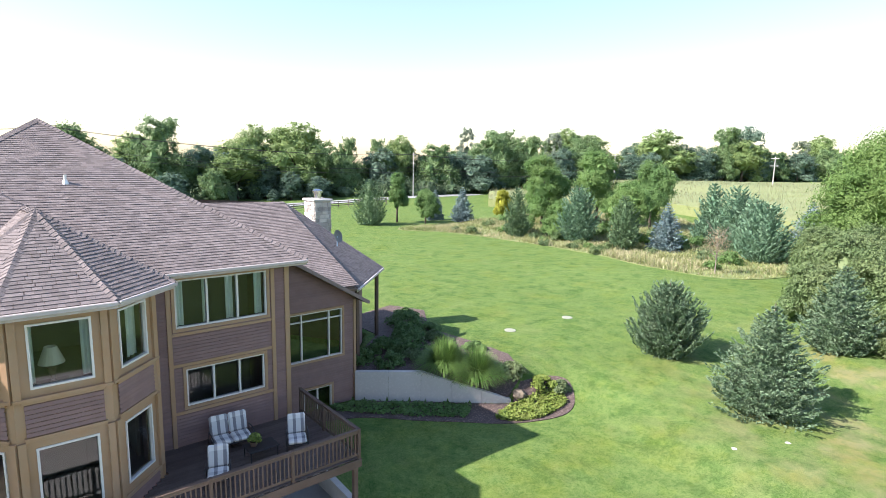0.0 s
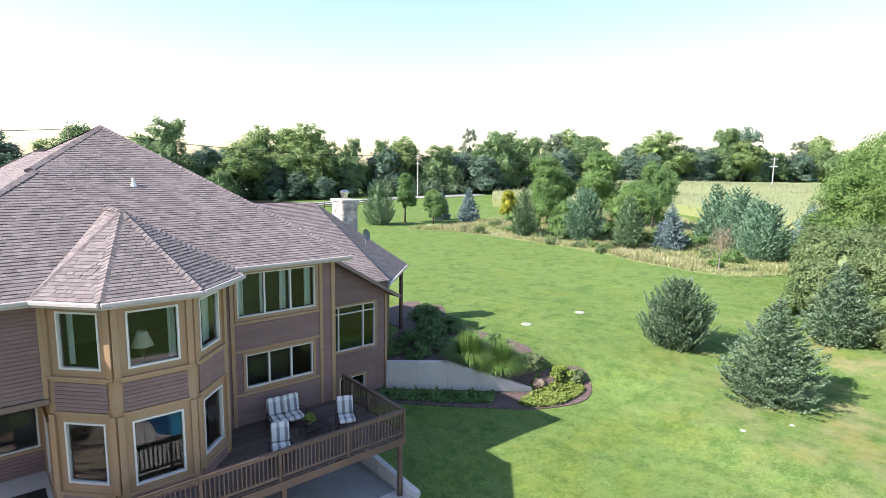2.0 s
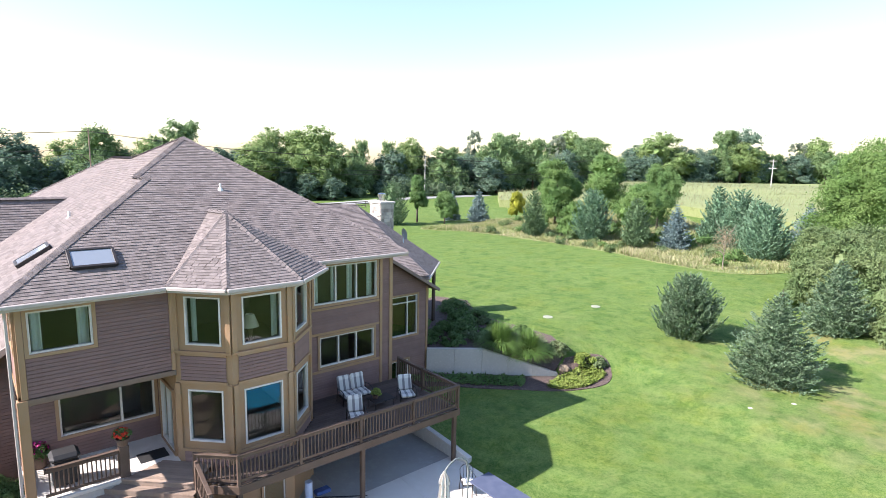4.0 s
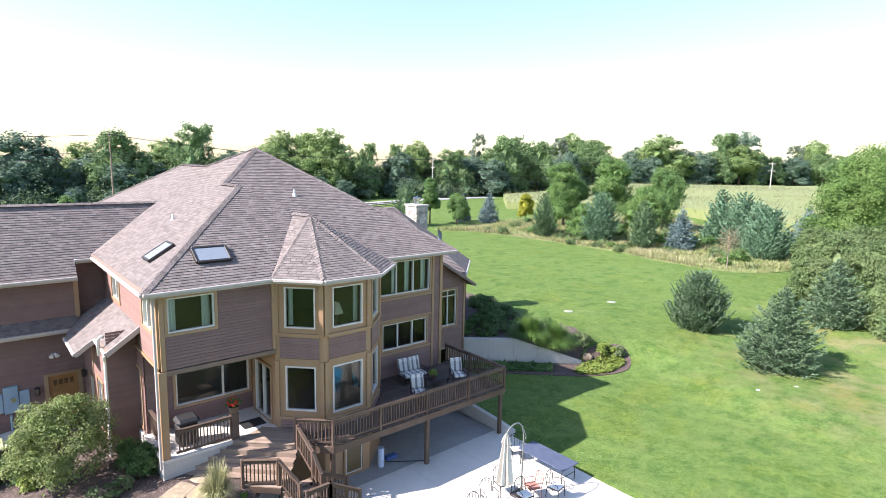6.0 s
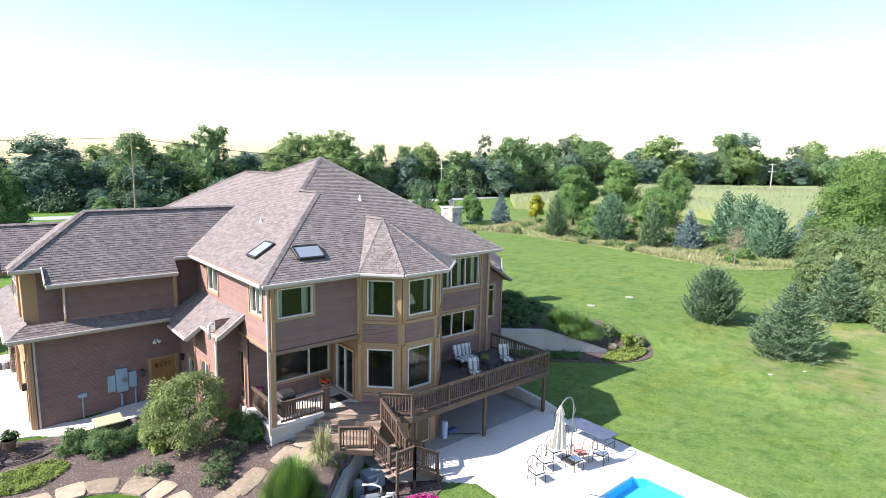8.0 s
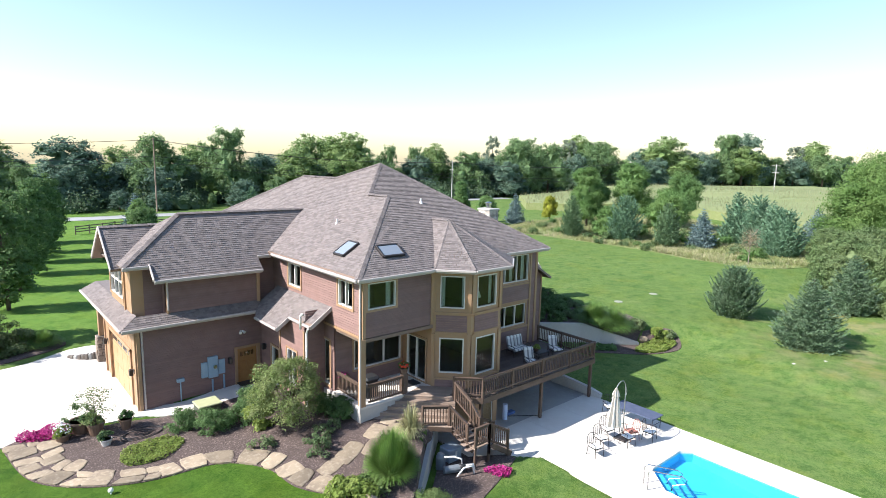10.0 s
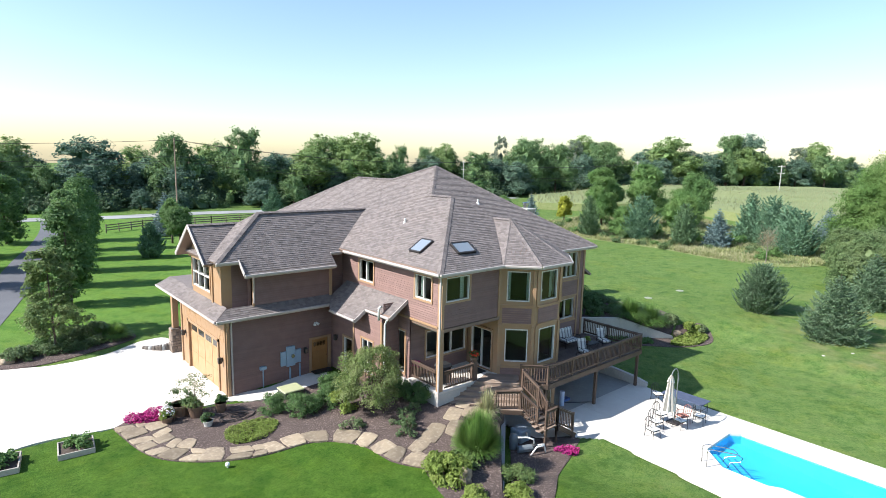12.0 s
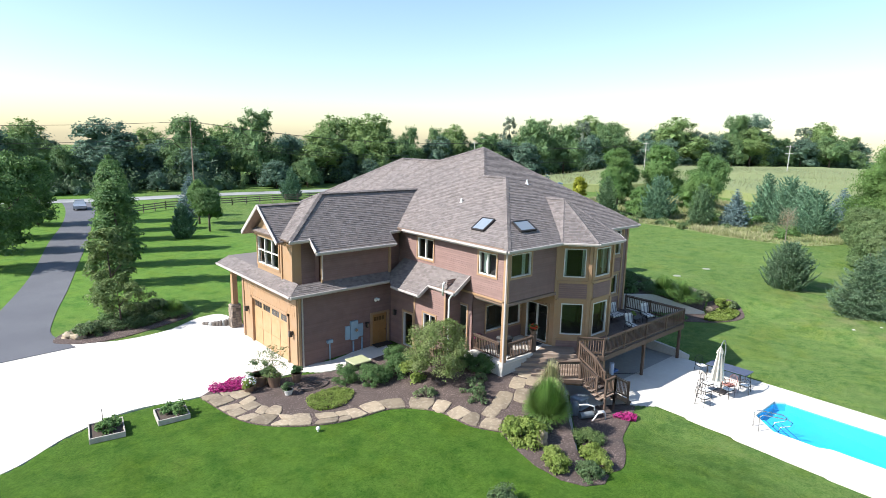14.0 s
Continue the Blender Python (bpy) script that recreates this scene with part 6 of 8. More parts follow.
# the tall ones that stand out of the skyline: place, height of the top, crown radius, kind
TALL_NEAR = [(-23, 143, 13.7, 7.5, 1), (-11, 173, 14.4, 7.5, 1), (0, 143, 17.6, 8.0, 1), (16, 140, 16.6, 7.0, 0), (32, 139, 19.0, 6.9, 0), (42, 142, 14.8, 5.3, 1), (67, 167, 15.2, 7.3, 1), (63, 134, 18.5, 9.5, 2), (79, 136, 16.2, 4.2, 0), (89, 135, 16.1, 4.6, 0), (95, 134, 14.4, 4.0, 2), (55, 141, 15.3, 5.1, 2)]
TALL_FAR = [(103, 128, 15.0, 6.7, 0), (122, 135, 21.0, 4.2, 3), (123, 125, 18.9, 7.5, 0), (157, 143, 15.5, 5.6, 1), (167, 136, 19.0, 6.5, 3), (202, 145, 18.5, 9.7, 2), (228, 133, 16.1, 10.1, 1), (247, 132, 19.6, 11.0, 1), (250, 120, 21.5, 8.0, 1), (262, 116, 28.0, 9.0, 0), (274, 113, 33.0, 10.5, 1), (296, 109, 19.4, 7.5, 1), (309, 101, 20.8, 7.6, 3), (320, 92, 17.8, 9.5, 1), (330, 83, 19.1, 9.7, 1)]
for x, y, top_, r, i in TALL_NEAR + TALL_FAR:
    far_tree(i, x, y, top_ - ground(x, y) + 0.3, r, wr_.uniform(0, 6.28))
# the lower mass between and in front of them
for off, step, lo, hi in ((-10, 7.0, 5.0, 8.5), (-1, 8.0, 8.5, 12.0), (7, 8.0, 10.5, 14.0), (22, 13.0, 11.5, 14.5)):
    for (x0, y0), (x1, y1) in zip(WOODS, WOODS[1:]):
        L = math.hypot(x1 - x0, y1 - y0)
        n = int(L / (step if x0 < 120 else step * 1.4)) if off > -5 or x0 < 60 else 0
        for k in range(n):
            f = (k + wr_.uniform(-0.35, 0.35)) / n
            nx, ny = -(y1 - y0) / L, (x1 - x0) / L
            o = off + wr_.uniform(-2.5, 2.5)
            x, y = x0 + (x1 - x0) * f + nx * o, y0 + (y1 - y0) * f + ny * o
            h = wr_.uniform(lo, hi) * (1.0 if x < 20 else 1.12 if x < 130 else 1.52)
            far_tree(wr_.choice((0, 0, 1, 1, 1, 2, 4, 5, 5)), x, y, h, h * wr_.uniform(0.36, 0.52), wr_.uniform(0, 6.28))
# undergrowth that closes the foot of the woods, deep shade painted into its leaves
g = Geo()
un = np.random.default_rng(9)
for (x0, y0), (x1, y1) in zip(WOODS, WOODS[1:]):
    L = math.hypot(x1 - x0, y1 - y0)
    near = x0 < 100
    for k in range(int(L / (1.1 if near else 2.0))):
        f = un.random()
        x, y = x0 + (x1 - x0) * f + un.uniform(-3, 5), y0 + (y1 - y0) * f + un.uniform(-9.5 if near else -1, 6)
        z = ground(x, y)
        rr0 = un.uniform(2.0, 4.4)
        g.blob((x, y, z + rr0 * 0.3), rr0 * 0.5, k, 0.4, 2, 0.9)
        d = sphere_dirs(150, un)
        d[:, 2] = np.abs(d[:, 2])
        add_leaves(g, np.array([x, y, z + rr0 * 0.3]) + d * rr0 * un.uniform(0.6, 1.1, (150, 1)), d, 0.6, 0.36, un, 0.0, 0.8, True)
tagged(part("undergrowth", g, leaf_material("shaded_undergrowth_leaves", (0.055, 0.095, 0.05), (0.10, 0.15, 0.07), 0.4, 0.25, 0.3)), "tangled undergrowth darkened as shade along the foot of the woods", "undergrowth", kind="stuff")
# rough meadow, corn and mulch
MEADOW = [(46.0, 66.0), (50.0, 58.0), (53.0, 48.0), (52.5, 38.0), (50.0, 29.0), (50.0, 21.0), (58.0, 18.0), (70.0, 19.0), (84.0, 30.0), (92.0, 50.0), (90.0, 68.0), (76.0, 69.0), (62.0, 66.0), (54.0, 68.0)]
ROUGH = material("rough_grass", (0.175, 0.205, 0.075), 0.95, ((0.12, (0.125, 0.18, 0.05), 0.42, 0.6, 0.9), (0.5, (0.27, 0.245, 0.13), 0.52, 0.7, 0.8), (6, (0.12, 0.145, 0.05), 0.5, 0.75, 0.7)), 1.0, 8)
draped("meadow", spline(MEADOW, 5), 0.05, ROUGH, "rough unmown meadow strip with dry stalks", "meadow", 2.0, edge=0.15)
mp = spline(MEADOW, 5)
mr = random.Random(31)
BLADE_WEED = leaf_material("weed_blades", (0.22, 0.265, 0.095), (0.31, 0.31, 0.14), 0.3, 0.25, 0.22)
for name, mat, n, tall, lab in (("meadow_grass", BLADE_DRY, 16000, 0.8, "tall dry meadow grass and seed heads"), ("meadow_weeds", BLADE_WEED, 30000, 0.7, "green and olive meadow weeds")):
    g = Geo()
    count = 0
    while count < n:
        x, y = mr.uniform(45, 92), mr.uniform(18, 70)
        patch = noise.noise(Vector((x * 0.16, y * 0.16, 2.0)))
        if not in_poly(x, y, mp) or (mat is BLADE_DRY and patch < -0.02 and mr.random() < 0.8):
            continue
        count += 1
        z = ground(x, y)
        h = mr.uniform(0.25, 0.85) * tall * (1.35 if noise.noise(Vector((x * 0.2, y * 0.2, 0))) > 0.05 else 0.65)
        for j in range(3):
            a = mr.uniform(0, 6.28)
            dx, dy, w = math.cos(a), math.sin(a), mr.uniform(0.015, 0.045)
            i = len(g.v)
            g.v += [(x - dy * w, y + dx * w, z), (x + dy * w, y - dx * w, z), (x + dx * h * 0.5, y + dy * h * 0.5, z + h)]
            g.f.append((i, i + 1, i + 2))
    tagged(part(name, g, mat), lab, "grass", kind="stuff")
made = 0
while made < 46:
    x, y = mr.uniform(50.0, 74), mr.uniform(21, 64)
    if not in_poly(x, y, mp):
        continue
    big = x > 57
    shrub("weed_clump", at(x, y), mr.uniform(0.5, 1.0) * (1.7 if big else 1.0), mr.uniform(0.6, 1.2) * (1.4 if big else 1.0), (LEAF_GREY, LEAF_LIGHT, LEAF_SUMAC, LEAF_OAK)[made % 4], 300 + made, "leafy weed clump in the rough meadow", 0.26, 26, 26, 0.0, "weeds", "meadow weeds", 0.3, 3, lobes=4)
    made += 1
CORN = [(90, 72), (100, 62), (96, 45), (92, 30), (92, 8), (140, -30), (240, -60), (300, 20), (290, 92), (230, 110), (185, 121), (150, 116), (125, 110), (104, 106), (84, 86)]
CORNTOP = material("corn_tops", (0.19, 0.215, 0.085), 0.95, ((0.05, (0.165, 0.20, 0.075), 0.4, 0.65, 0.8), (1.2, (0.225, 0.235, 0.11), 0.5, 0.72, 0.8), (5, (0.10, 0.13, 0.03), 0.5, 0.75, 0.7)), 1.0, 4)
draped("corn_field", CORN, 1.7, CORNTOP, "ripening yellow-green corn field rising to the far trees", "field", 5.0, edge=2.0, rough=0.4)
g = Geo()
for k in range(9000):
    x, y = mr.uniform(84, 190), mr.uniform(10, 118)
    if in_poly(x, y, CORN):
        x = round(x / 0.76) * 0.76
        z = ground(x, y)
        a = mr.uniform(0, 6.28)
        i = len(g.v)
        g.v += [(x - 0.12, y, z + 1.2), (x + 0.12, y, z + 1.2), (x + 0.5 * math.cos(a), y + 0.5 * math.sin(a), z + mr.uniform(2.2, 2.9))]
        g.f.append((i, i + 1, i + 2))
tagged(part("corn_plants", g, BLADE_DRY), "standing corn leaves and tassels", "corn", kind="stuff")

# ---- planting beds ----
FLAG_OUT = [(-19.1, 25.9), (-18.5, 22.4), (-17.2, 20.6), (-15.1, 19.4), (-12.4, 18.8), (-11.1, 17.2), (-10.7, 15.4), (-9.9, 14.2)]
BED = spline(FLAG_OUT, 5, False) + [(-10.3, 13.0), (-10.6, 11.6), (-10.5, 10.4), (-10.0, 9.6), (-9.2, 9.25), (-8.5, 9.5), (-8.25, 11.2), (-2.95, 16.05), (-4.1, 16.6), (-5.3, 17.9), (-6.45, 17.4), (-6.45, 20.9), (-7.4, 20.9), (-7.4, 24.4), (-9.0, 24.25), (-12.5, 24.4), (-14.3, 25.2), (-18.6, 26.2)]
draped("mulch_bed", BED, 0.03, MULCH, "planting bed covered with dark bark mulch", "planting bed", 0.4, edge=0.15, rough=0.05)
draped("mulch_bed_low", [(-8.0, 11.0)] + spline([(-8.5, 9.7), (-7.6, 9.45), (-6.3, 10.1), (-4.6, 11.25), (-2.8, 11.95), (-0.9, 12.75)], 5, False) + [ (-1.0, 13.2), (-2.6, 14.2), (-2.65, 15.9)], 0.03, MULCH, "low mulch bed around the pool equipment", "planting bed", 0.4, edge=0.15, rough=0.04)
draped("mulch_bed_lane", spline([(-23.5, 38.6), (-20.9, 37.3), (-17.6, 38.2), (-15.0, 39.8), (-15.6, 42.0), (-19.0, 42.6), (-22.4, 40.8)], 5), 0.04, MULCH, "mulched island bed beside the driveway", "planting bed", 0.6, edge=0.15, rough=0.06)
draped("mulch_bed_wing", [(12.85, 22.47), (15.2, 20.75), (18.75, 18.17), (19.8, 18.4), (20.9, 20.2), (20.8, 23.4), (20.4, 26.6), (22.8, 30.2), (21.6, 32.7), (17, 31.5), (17, 27.4), (12.9, 24)], 0.04, MULCH, "mulched bank above the retaining wall", "planting bed", 0.5, edge=0.15, rough=0.06)
draped("mulch_bed_foot", [(8.3, 22.6), (12.45, 22.42), (15.05, 20.5), (18.7, 17.85)] + spline([(19.8, 18.3), (21.3, 17.7), (21.9, 16.9), (21.2, 15.9), (19.9, 15.4), (18.24, 15.82), (16.57, 16.75), (14.1, 18.67), (11.72, 20.66), (8.4, 21.8)], 5, False), 0.04, MULCH, "mulched strip at the foot of the retaining wall", "planting bed", 0.5, edge=0.12, rough=0.04)

# shrubs by the garage walk
for k, (x, y, r, h) in enumerate(((-12.55, 22.9, 0.62, 0.95), (-11.65, 21.75, 0.78, 1.1), (-10.45, 21.55, 0.66, 1.0), (-9.65, 21.95, 0.62, 1.0), (-9.3, 23.0, 0.66, 1.0))):
    shrub("boxwood", at(x, y), h, r, LEAF_BOX, 400 + k, "clipped round boxwood in the mulch bed", 0.075, 30, 150, 0.0, "shrub", "boxwood row", 0.42)
shrub("lilac_bush", at(-9.15, 19.5), 3.2, 1.7, LEAF_LILAC, 410, "large loose lilac bush with pale leaf edges", 0.09, 110, 180, 0.2, "shrub", "", 0.24, 14, False)
shrub("hydrangea", at(-10.0, 20.5), 1.15, 0.65, LEAF_LIME, 411, "lime-flowered hydrangea under the lilac", 0.16, 14, 60, 0.0)
for k, (x, y, h, r, lab) in enumerate(((-6.85, 18.5, 1.05, 0.6, "dark yew against the porch base"), (-6.9, 19.7, 1.0, 0.6, "dark yew against the porch base"))):
    shrub("yew", at(x, y), h, r, LEAF_BOX, 420 + k, lab, 0.09, 26, 120, 0.0, "shrub", "porch yews", 0.4)
for k, (x, y, h, r, lab) in enumerate(((-10.6, 18.6, 0.6, 0.55, "sparse grey-green rose bush in mulch"), (-8.7, 17.3, 0.8, 0.65, "sparse grey-green rose bush in mulch"), (-9.0, 16.6, 0.8, 0.55, "sparse grey-green rose bush in mulch"), (-7.7, 17.8, 0.5, 0.45, "low sparse rose bush near the porch"))):
    shrub("rose_bush", at(x, y), h, r, LEAF_GREY, 430 + k, lab, 0.11, 14, 40, 0.0, "shrub", "rose bushes", 0.3, core=False)
tuft("fountain_grass", at(-7.4, 13.6), 1.85, 1.22, BLADE, 440, "big round clump of green fountain grass", 5200, 0.014, mound=True)
tuft("feather_grass", at(-5.4, 15.0), 1.7, 0.7, BLADE_DRY, 441, "upright feather grass with dry tan plumes", 700, 0.02)
shrub("hydrangea", at(-9.5, 13.2), 1.05, 0.8, LEAF_LIME, 442, "leafy yellow-green hydrangea bush", 0.14, 34, 130, 0.0, core=False)
shrub("hosta", at(-8.55, 13.3), 0.7, 0.6, LEAF_BUSH, 443, "broad-leaved green perennial clump", 0.16, 20, 90, 0.0, core=False)
for k, (x, y, h, r, m, lab) in enumerate(((-10.0, 11.0, 0.55, 0.48, LEAF_LIME, "yellow-green spirea mound in the mulch"), (-9.55, 11.6, 0.5, 0.42, LEAF_LIME, "yellow-green spirea mound in the mulch"), (-7.9, 10.7, 0.6, 0.5, LEAF_LIME, "yellow-green spirea mound in the mulch"), (-8.4, 10.0, 0.55, 0.45, LEAF_LIME, "yellow-green spirea mound in the mulch"), (-9.3, 10.0, 0.6, 0.5, LEAF_GREY, "grey-green lavender mound in the mulch"), (-6.9, 11.7, 0.6, 0.65, LEAF_BUSH, "dark green hosta clump by the wall"), (-13.5, 10.8, 0.8, 0.55, LEAF_GREY, "small grey-green bush on the lawn"))):
    shrub("mound_plant", at(x, y), h, r, m, 450 + k, lab, 0.085, 24, 120, 0.0, "perennial", "bed perennials", 0.42, 3)


def carpet(name, poly, mat, seed, label, category, n=2200, leaf=0.09, hmax=0.22, lift=0.04):
    """Low plants that cover a patch of ground."""
    t = np.random.default_rng(seed)
    xs, ys = [p[0] for p in poly], [p[1] for p in poly]
    pos = []
    while len(pos) < n:
        x, y = t.uniform(min(xs), max(xs)), t.uniform(min(ys), max(ys))
        if in_poly(x, y, poly):
            pos.append((x, y, ground(x, y) + lift + t.uniform(0.02, 1) * hmax * (0.6 + 0.5 * noise.noise(Vector((x * 2, y * 2, seed))))))
    g = Geo()
    up = np.tile(np.array([0, 0, 1.0]), (n, 1))
    add_leaves(g, np.array(pos), up, leaf, leaf * 0.7, t)
    return tagged(part(name, g, mat), label, category, kind="stuff")


carpet("creeping_plants", spline([(-15.2, 22.3), (-13.6, 22.6), (-12.9, 21.6), (-14.0, 20.7), (-15.3, 21.0)], 4), LEAF_LIME, 1, "bright green creeping ground cover in the mulch", "ground cover", 3600, 0.09, 0.24)
carpet("petunias", spline([(-18.6, 26.3), (-17.2, 26.6), (-16.2, 25.9), (-16.6, 25.2), (-17.9, 25.4)], 4), PETAL_PINK, 2, "bed of magenta petunias beside the driveway", "flowers", 2600, 0.1, 0.4)
carpet("petunias_low", spline([(-3.0, 12.8), (-2.3, 12.6), (-1.9, 12.1), (-2.6, 11.9)], 4), PETAL_PINK, 3, "magenta petunias at the terrace edge", "flowers", 700, 0.09, 0.3)
carpet("lime_plants", spline([(16.9, 17.2), (18.3, 17.6), (19.6, 17.6), (20.9, 17.0), (20.7, 16.0), (18.4, 15.9), (17.2, 16.5)], 4), LEAF_LIME, 4, "yellow-green ground cover at the bed end", "ground cover", 3200, 0.15, 0.32)
carpet("dark_plants", [(10.6, 22.4), (12.4, 22.2), (14.9, 20.3), (16.9, 18.8), (15.7, 17.9), (13.9, 19.3), (11.8, 21.1)], LEAF_OAK, 5, "dark leafy ground cover below the retaining wall", "ground cover", 2300, 0.16, 0.28)
carpet("bed_plants", spline([(-21.5, 39.6), (-19.4, 38.5), (-17.0, 39.3), (-16.6, 41.2), (-19.5, 41.6)], 4), LEAF_GREY, 6, "grey-green perennials in the island bed", "perennials", 5200, 0.14, 0.8)
for k, (x, y, h, r, m, lab) in enumerate(((18.0, 19.75, 1.75, 1.6, BLADE_DEEP, "wide arching grass clump above the retaining wall"), (16.6, 20.6, 1.75, 1.5, BLADE_DEEP, "arching grass clump above the retaining wall"), (-17.2, 41.0, 1.2, 1.2, BLADE, "pale grass clump in the island bed"), (-16.1, 40.4, 1.1, 1.1, BLADE, "pale grass clump in the island bed"))):
    tuft("grass_clump", at(x, y), h, r, m, 470 + k, lab, 2600, 0.02)
# extra dark shrubs thicken the planting and stand in for shade on the bank
for k, (x, y, h, r, m, lab) in enumerate(((13.6, 23.9, 0.8, 0.7, LEAF_BOX, "dark low shrub on the shaded bank"), (15.3, 24.3, 0.9, 0.8, LEAF_BOX, "dark low shrub on the shaded bank"), (16.2, 22.6, 0.6, 0.6, LEAF_GREY, "dull low perennial on the mulched bank"), (17.6, 25.0, 0.9, 0.9, LEAF_BOX, "dark low shrub on the shaded bank"), (18.6, 23.0, 0.5, 0.6, LEAF_BUSH, "low leafy perennial on the mulched bank"), (19.2, 24.6, 0.55, 0.6, LEAF_GREY, "dull low perennial on the mulched bank"), (14.6, 22.7, 0.7, 0.7, LEAF_BOX, "dark low shrub on the shaded bank"), (16.6, 24.0, 0.9, 0.9, LEAF_BOX, "dark low shrub on the shaded bank"), (17.4, 22.4, 0.6, 0.7, LEAF_DARK, "dark leafy perennial on the mulched bank"), (18.4, 26.2, 0.9, 0.9, LEAF_BOX, "dark low shrub on the shaded bank"), (19.9, 26.0, 0.6, 0.7, LEAF_DARK, "dark leafy perennial on the mulched bank"), (19.9, 22.0, 0.5, 0.6, LEAF_DARK, "dark leafy perennial on the mulched bank"), (19.3, 27.6, 1.1, 1.1, LEAF_BOX, "dark shrub beside the wing porch"), (20.6, 29.4, 0.7, 0.8, LEAF_BOX, "dark low shrub at the bed edge"), (19.7, 18.8, 0.6, 0.75, LEAF_GREY, "silvery shrub at the bed end"), (20.6, 17.5, 0.65, 0.65, LEAF_LIME, "yellow-green shrub at the bed end"), (21.2, 16.8, 0.5, 0.45, LEAF_GREY, "grey shrub at the bed end"), (-21.6, 39.2, 0.9, 0.9, LEAF_GREY, "grey-green shrub in the island bed"), (-18.3, 41.2, 1.2, 1.2, LEAF_GREY, "silvery mounded shrub in the island bed"), (-17.0, 40.6, 1.3, 1.3, LEAF_GREY, "silvery mounded shrub in the island bed"), (-19.6, 41.4, 1.0, 1.0, LEAF_DARK, "dark green shrub in the island bed"))):
    shrub("bank_shrub", at(x, y), h, r, m, 480 + k, lab, 0.16, 22, 70, 0.0, "shrub", "bank shrubs", 0.36)


def rock(name, at_, r, seed, label, squash=0.7):
    g = Geo()
    g.blob((at_[0], at_[1], at_[2] + r * squash * 0.6), r, seed, 0.28, 3, squash)
    return tagged(part(name, g, WALLCON if name == "bare_stone" else FLAG, smooth=True), label, "boulder")


rock("boulder", at(-9.15, 12.5), 0.28, 3, "upright tan boulder in the mulch bed", 1.45)
rock("boulder", at(19.3, 17.9), 0.33, 5, "rounded tan boulder at the bed end", 0.7)
for k, (x, y) in enumerate(((-22.6, 39.3), (-22.2, 38.8), (-22.0, 39.6))):
    rock("boulder", at(x, y), 0.42, 9 + k, "grey stone stacked in the island bed", 0.6)
for k, (x, y) in enumerate(((21.7, 8.4), (23.9, 7.2))):
    rock("bare_stone", at(x, y, -0.05), 0.12, 30 + k, "small pale stone in worn turf", 0.4)

# raised beds on the lawn
TIMBER = material("grey_timber", (0.42, 0.38, 0.33), 0.8, ((5, (0.32, 0.29, 0.25), 0.4, 0.7, 0.8),), 0.3, 40)
SOIL = material("dark_soil", (0.07, 0.05, 0.04), 0.95, ((9, (0.11, 0.085, 0.065), 0.5, 0.75, 0.7),), 0.8, 30)
for k, (c, w, d, rz) in enumerate((((-23.3, 25.0), 1.35, 1.55, -8), ((-20.7, 24.8), 1.35, 1.35, -6))):
    t = thing("raised_bed", at(*c), "grey timber raised bed with soil and vegetables", "raised bed", "raised beds")
    m = Matrix.Translation(at(*c)) @ Matrix.Rotation(radians(rz), 4, "Z")
    for lo, hi in (((-w / 2, -d / 2, -0.1), (w / 2, -d / 2 + 0.06, 0.24)), ((-w / 2, d / 2 - 0.06, -0.1), (w / 2, d / 2, 0.24)), ((-w / 2, -d / 2 + 0.062, -0.1), (-w / 2 + 0.06, d / 2 - 0.062, 0.24)), ((w / 2 - 0.06, -d / 2 + 0.062, -0.1), (w / 2, d / 2 - 0.062, 0.24))):
        g = Geo()
        g.box(lo, hi, 0.01, m)
        part("side_board", g, TIMBER, t)
    g = Geo()
    g.box((-w / 2 + 0.06, -d / 2 + 0.06, -0.1), (w / 2 - 0.06, d / 2 - 0.06, 0.17), 0, m)
    part("soil", g, SOIL, t)
    for j in range(3):
        shrub("vegetable_plant", tuple(m @ Vector((random.uniform(-0.45, 0.45), random.uniform(-0.5, 0.5), 0.17))), 0.5, 0.35, LEAF_OAK, 500 + 5 * k + j, "leafy vegetable plant in a raised bed", 0.13, 8, 30, 0.0, "vegetable", "vegetables", 0.45, 2)
g = Geo()
g.tube([at(-23.4, 25.1), at(-23.4, 25.1, 1.1)], 0.015, 5)
tagged(part("garden_stake", g, IRON), "thin garden stake in a raised bed", "stake")

# pots and small garden things
CLAY = material("glazed_pot", (0.16, 0.10, 0.07), 0.5, ((5, (0.1, 0.065, 0.05), 0.4, 0.7, 0.7),))


def pot(name, at_, r, h, mat, plant, seed, label, petals=None):
    t = thing(name, at_, label, "planter", "planters")
    x, y, z = at_
    g = Geo()
    g.tube([(x, y, z), (x, y, z + h * 0.85), (x, y, z + h * 0.86), (x, y, z + h), (x, y, z + h), (x, y, z + h * 0.8)], [r * 0.7, r * 0.95, r * 1.05, r * 1.05, r * 0.88, r * 0.85], 16)
    part("pot", g, mat, t, smooth=False)
    c = Geo()
    crown(c, (x, y, z + h * 0.8), r * 1.9, r * 1.25, seed, 12, 45, 0.1, 0.0, 0.6, lump=0.4)
    tagged(part("plant", c, plant, t), kind="stuff")
    if petals:
        c = Geo()
        rn = np.random.default_rng(seed)
        d = sphere_dirs(70, rn)
        d[:, 2] = np.abs(d[:, 2])
        add_leaves(c, np.array([x, y, z + h + r * 0.5]) + d * r * 1.15, d, 0.09, 0.09, rn)
        part("blossoms", c, petals, t)
    return t


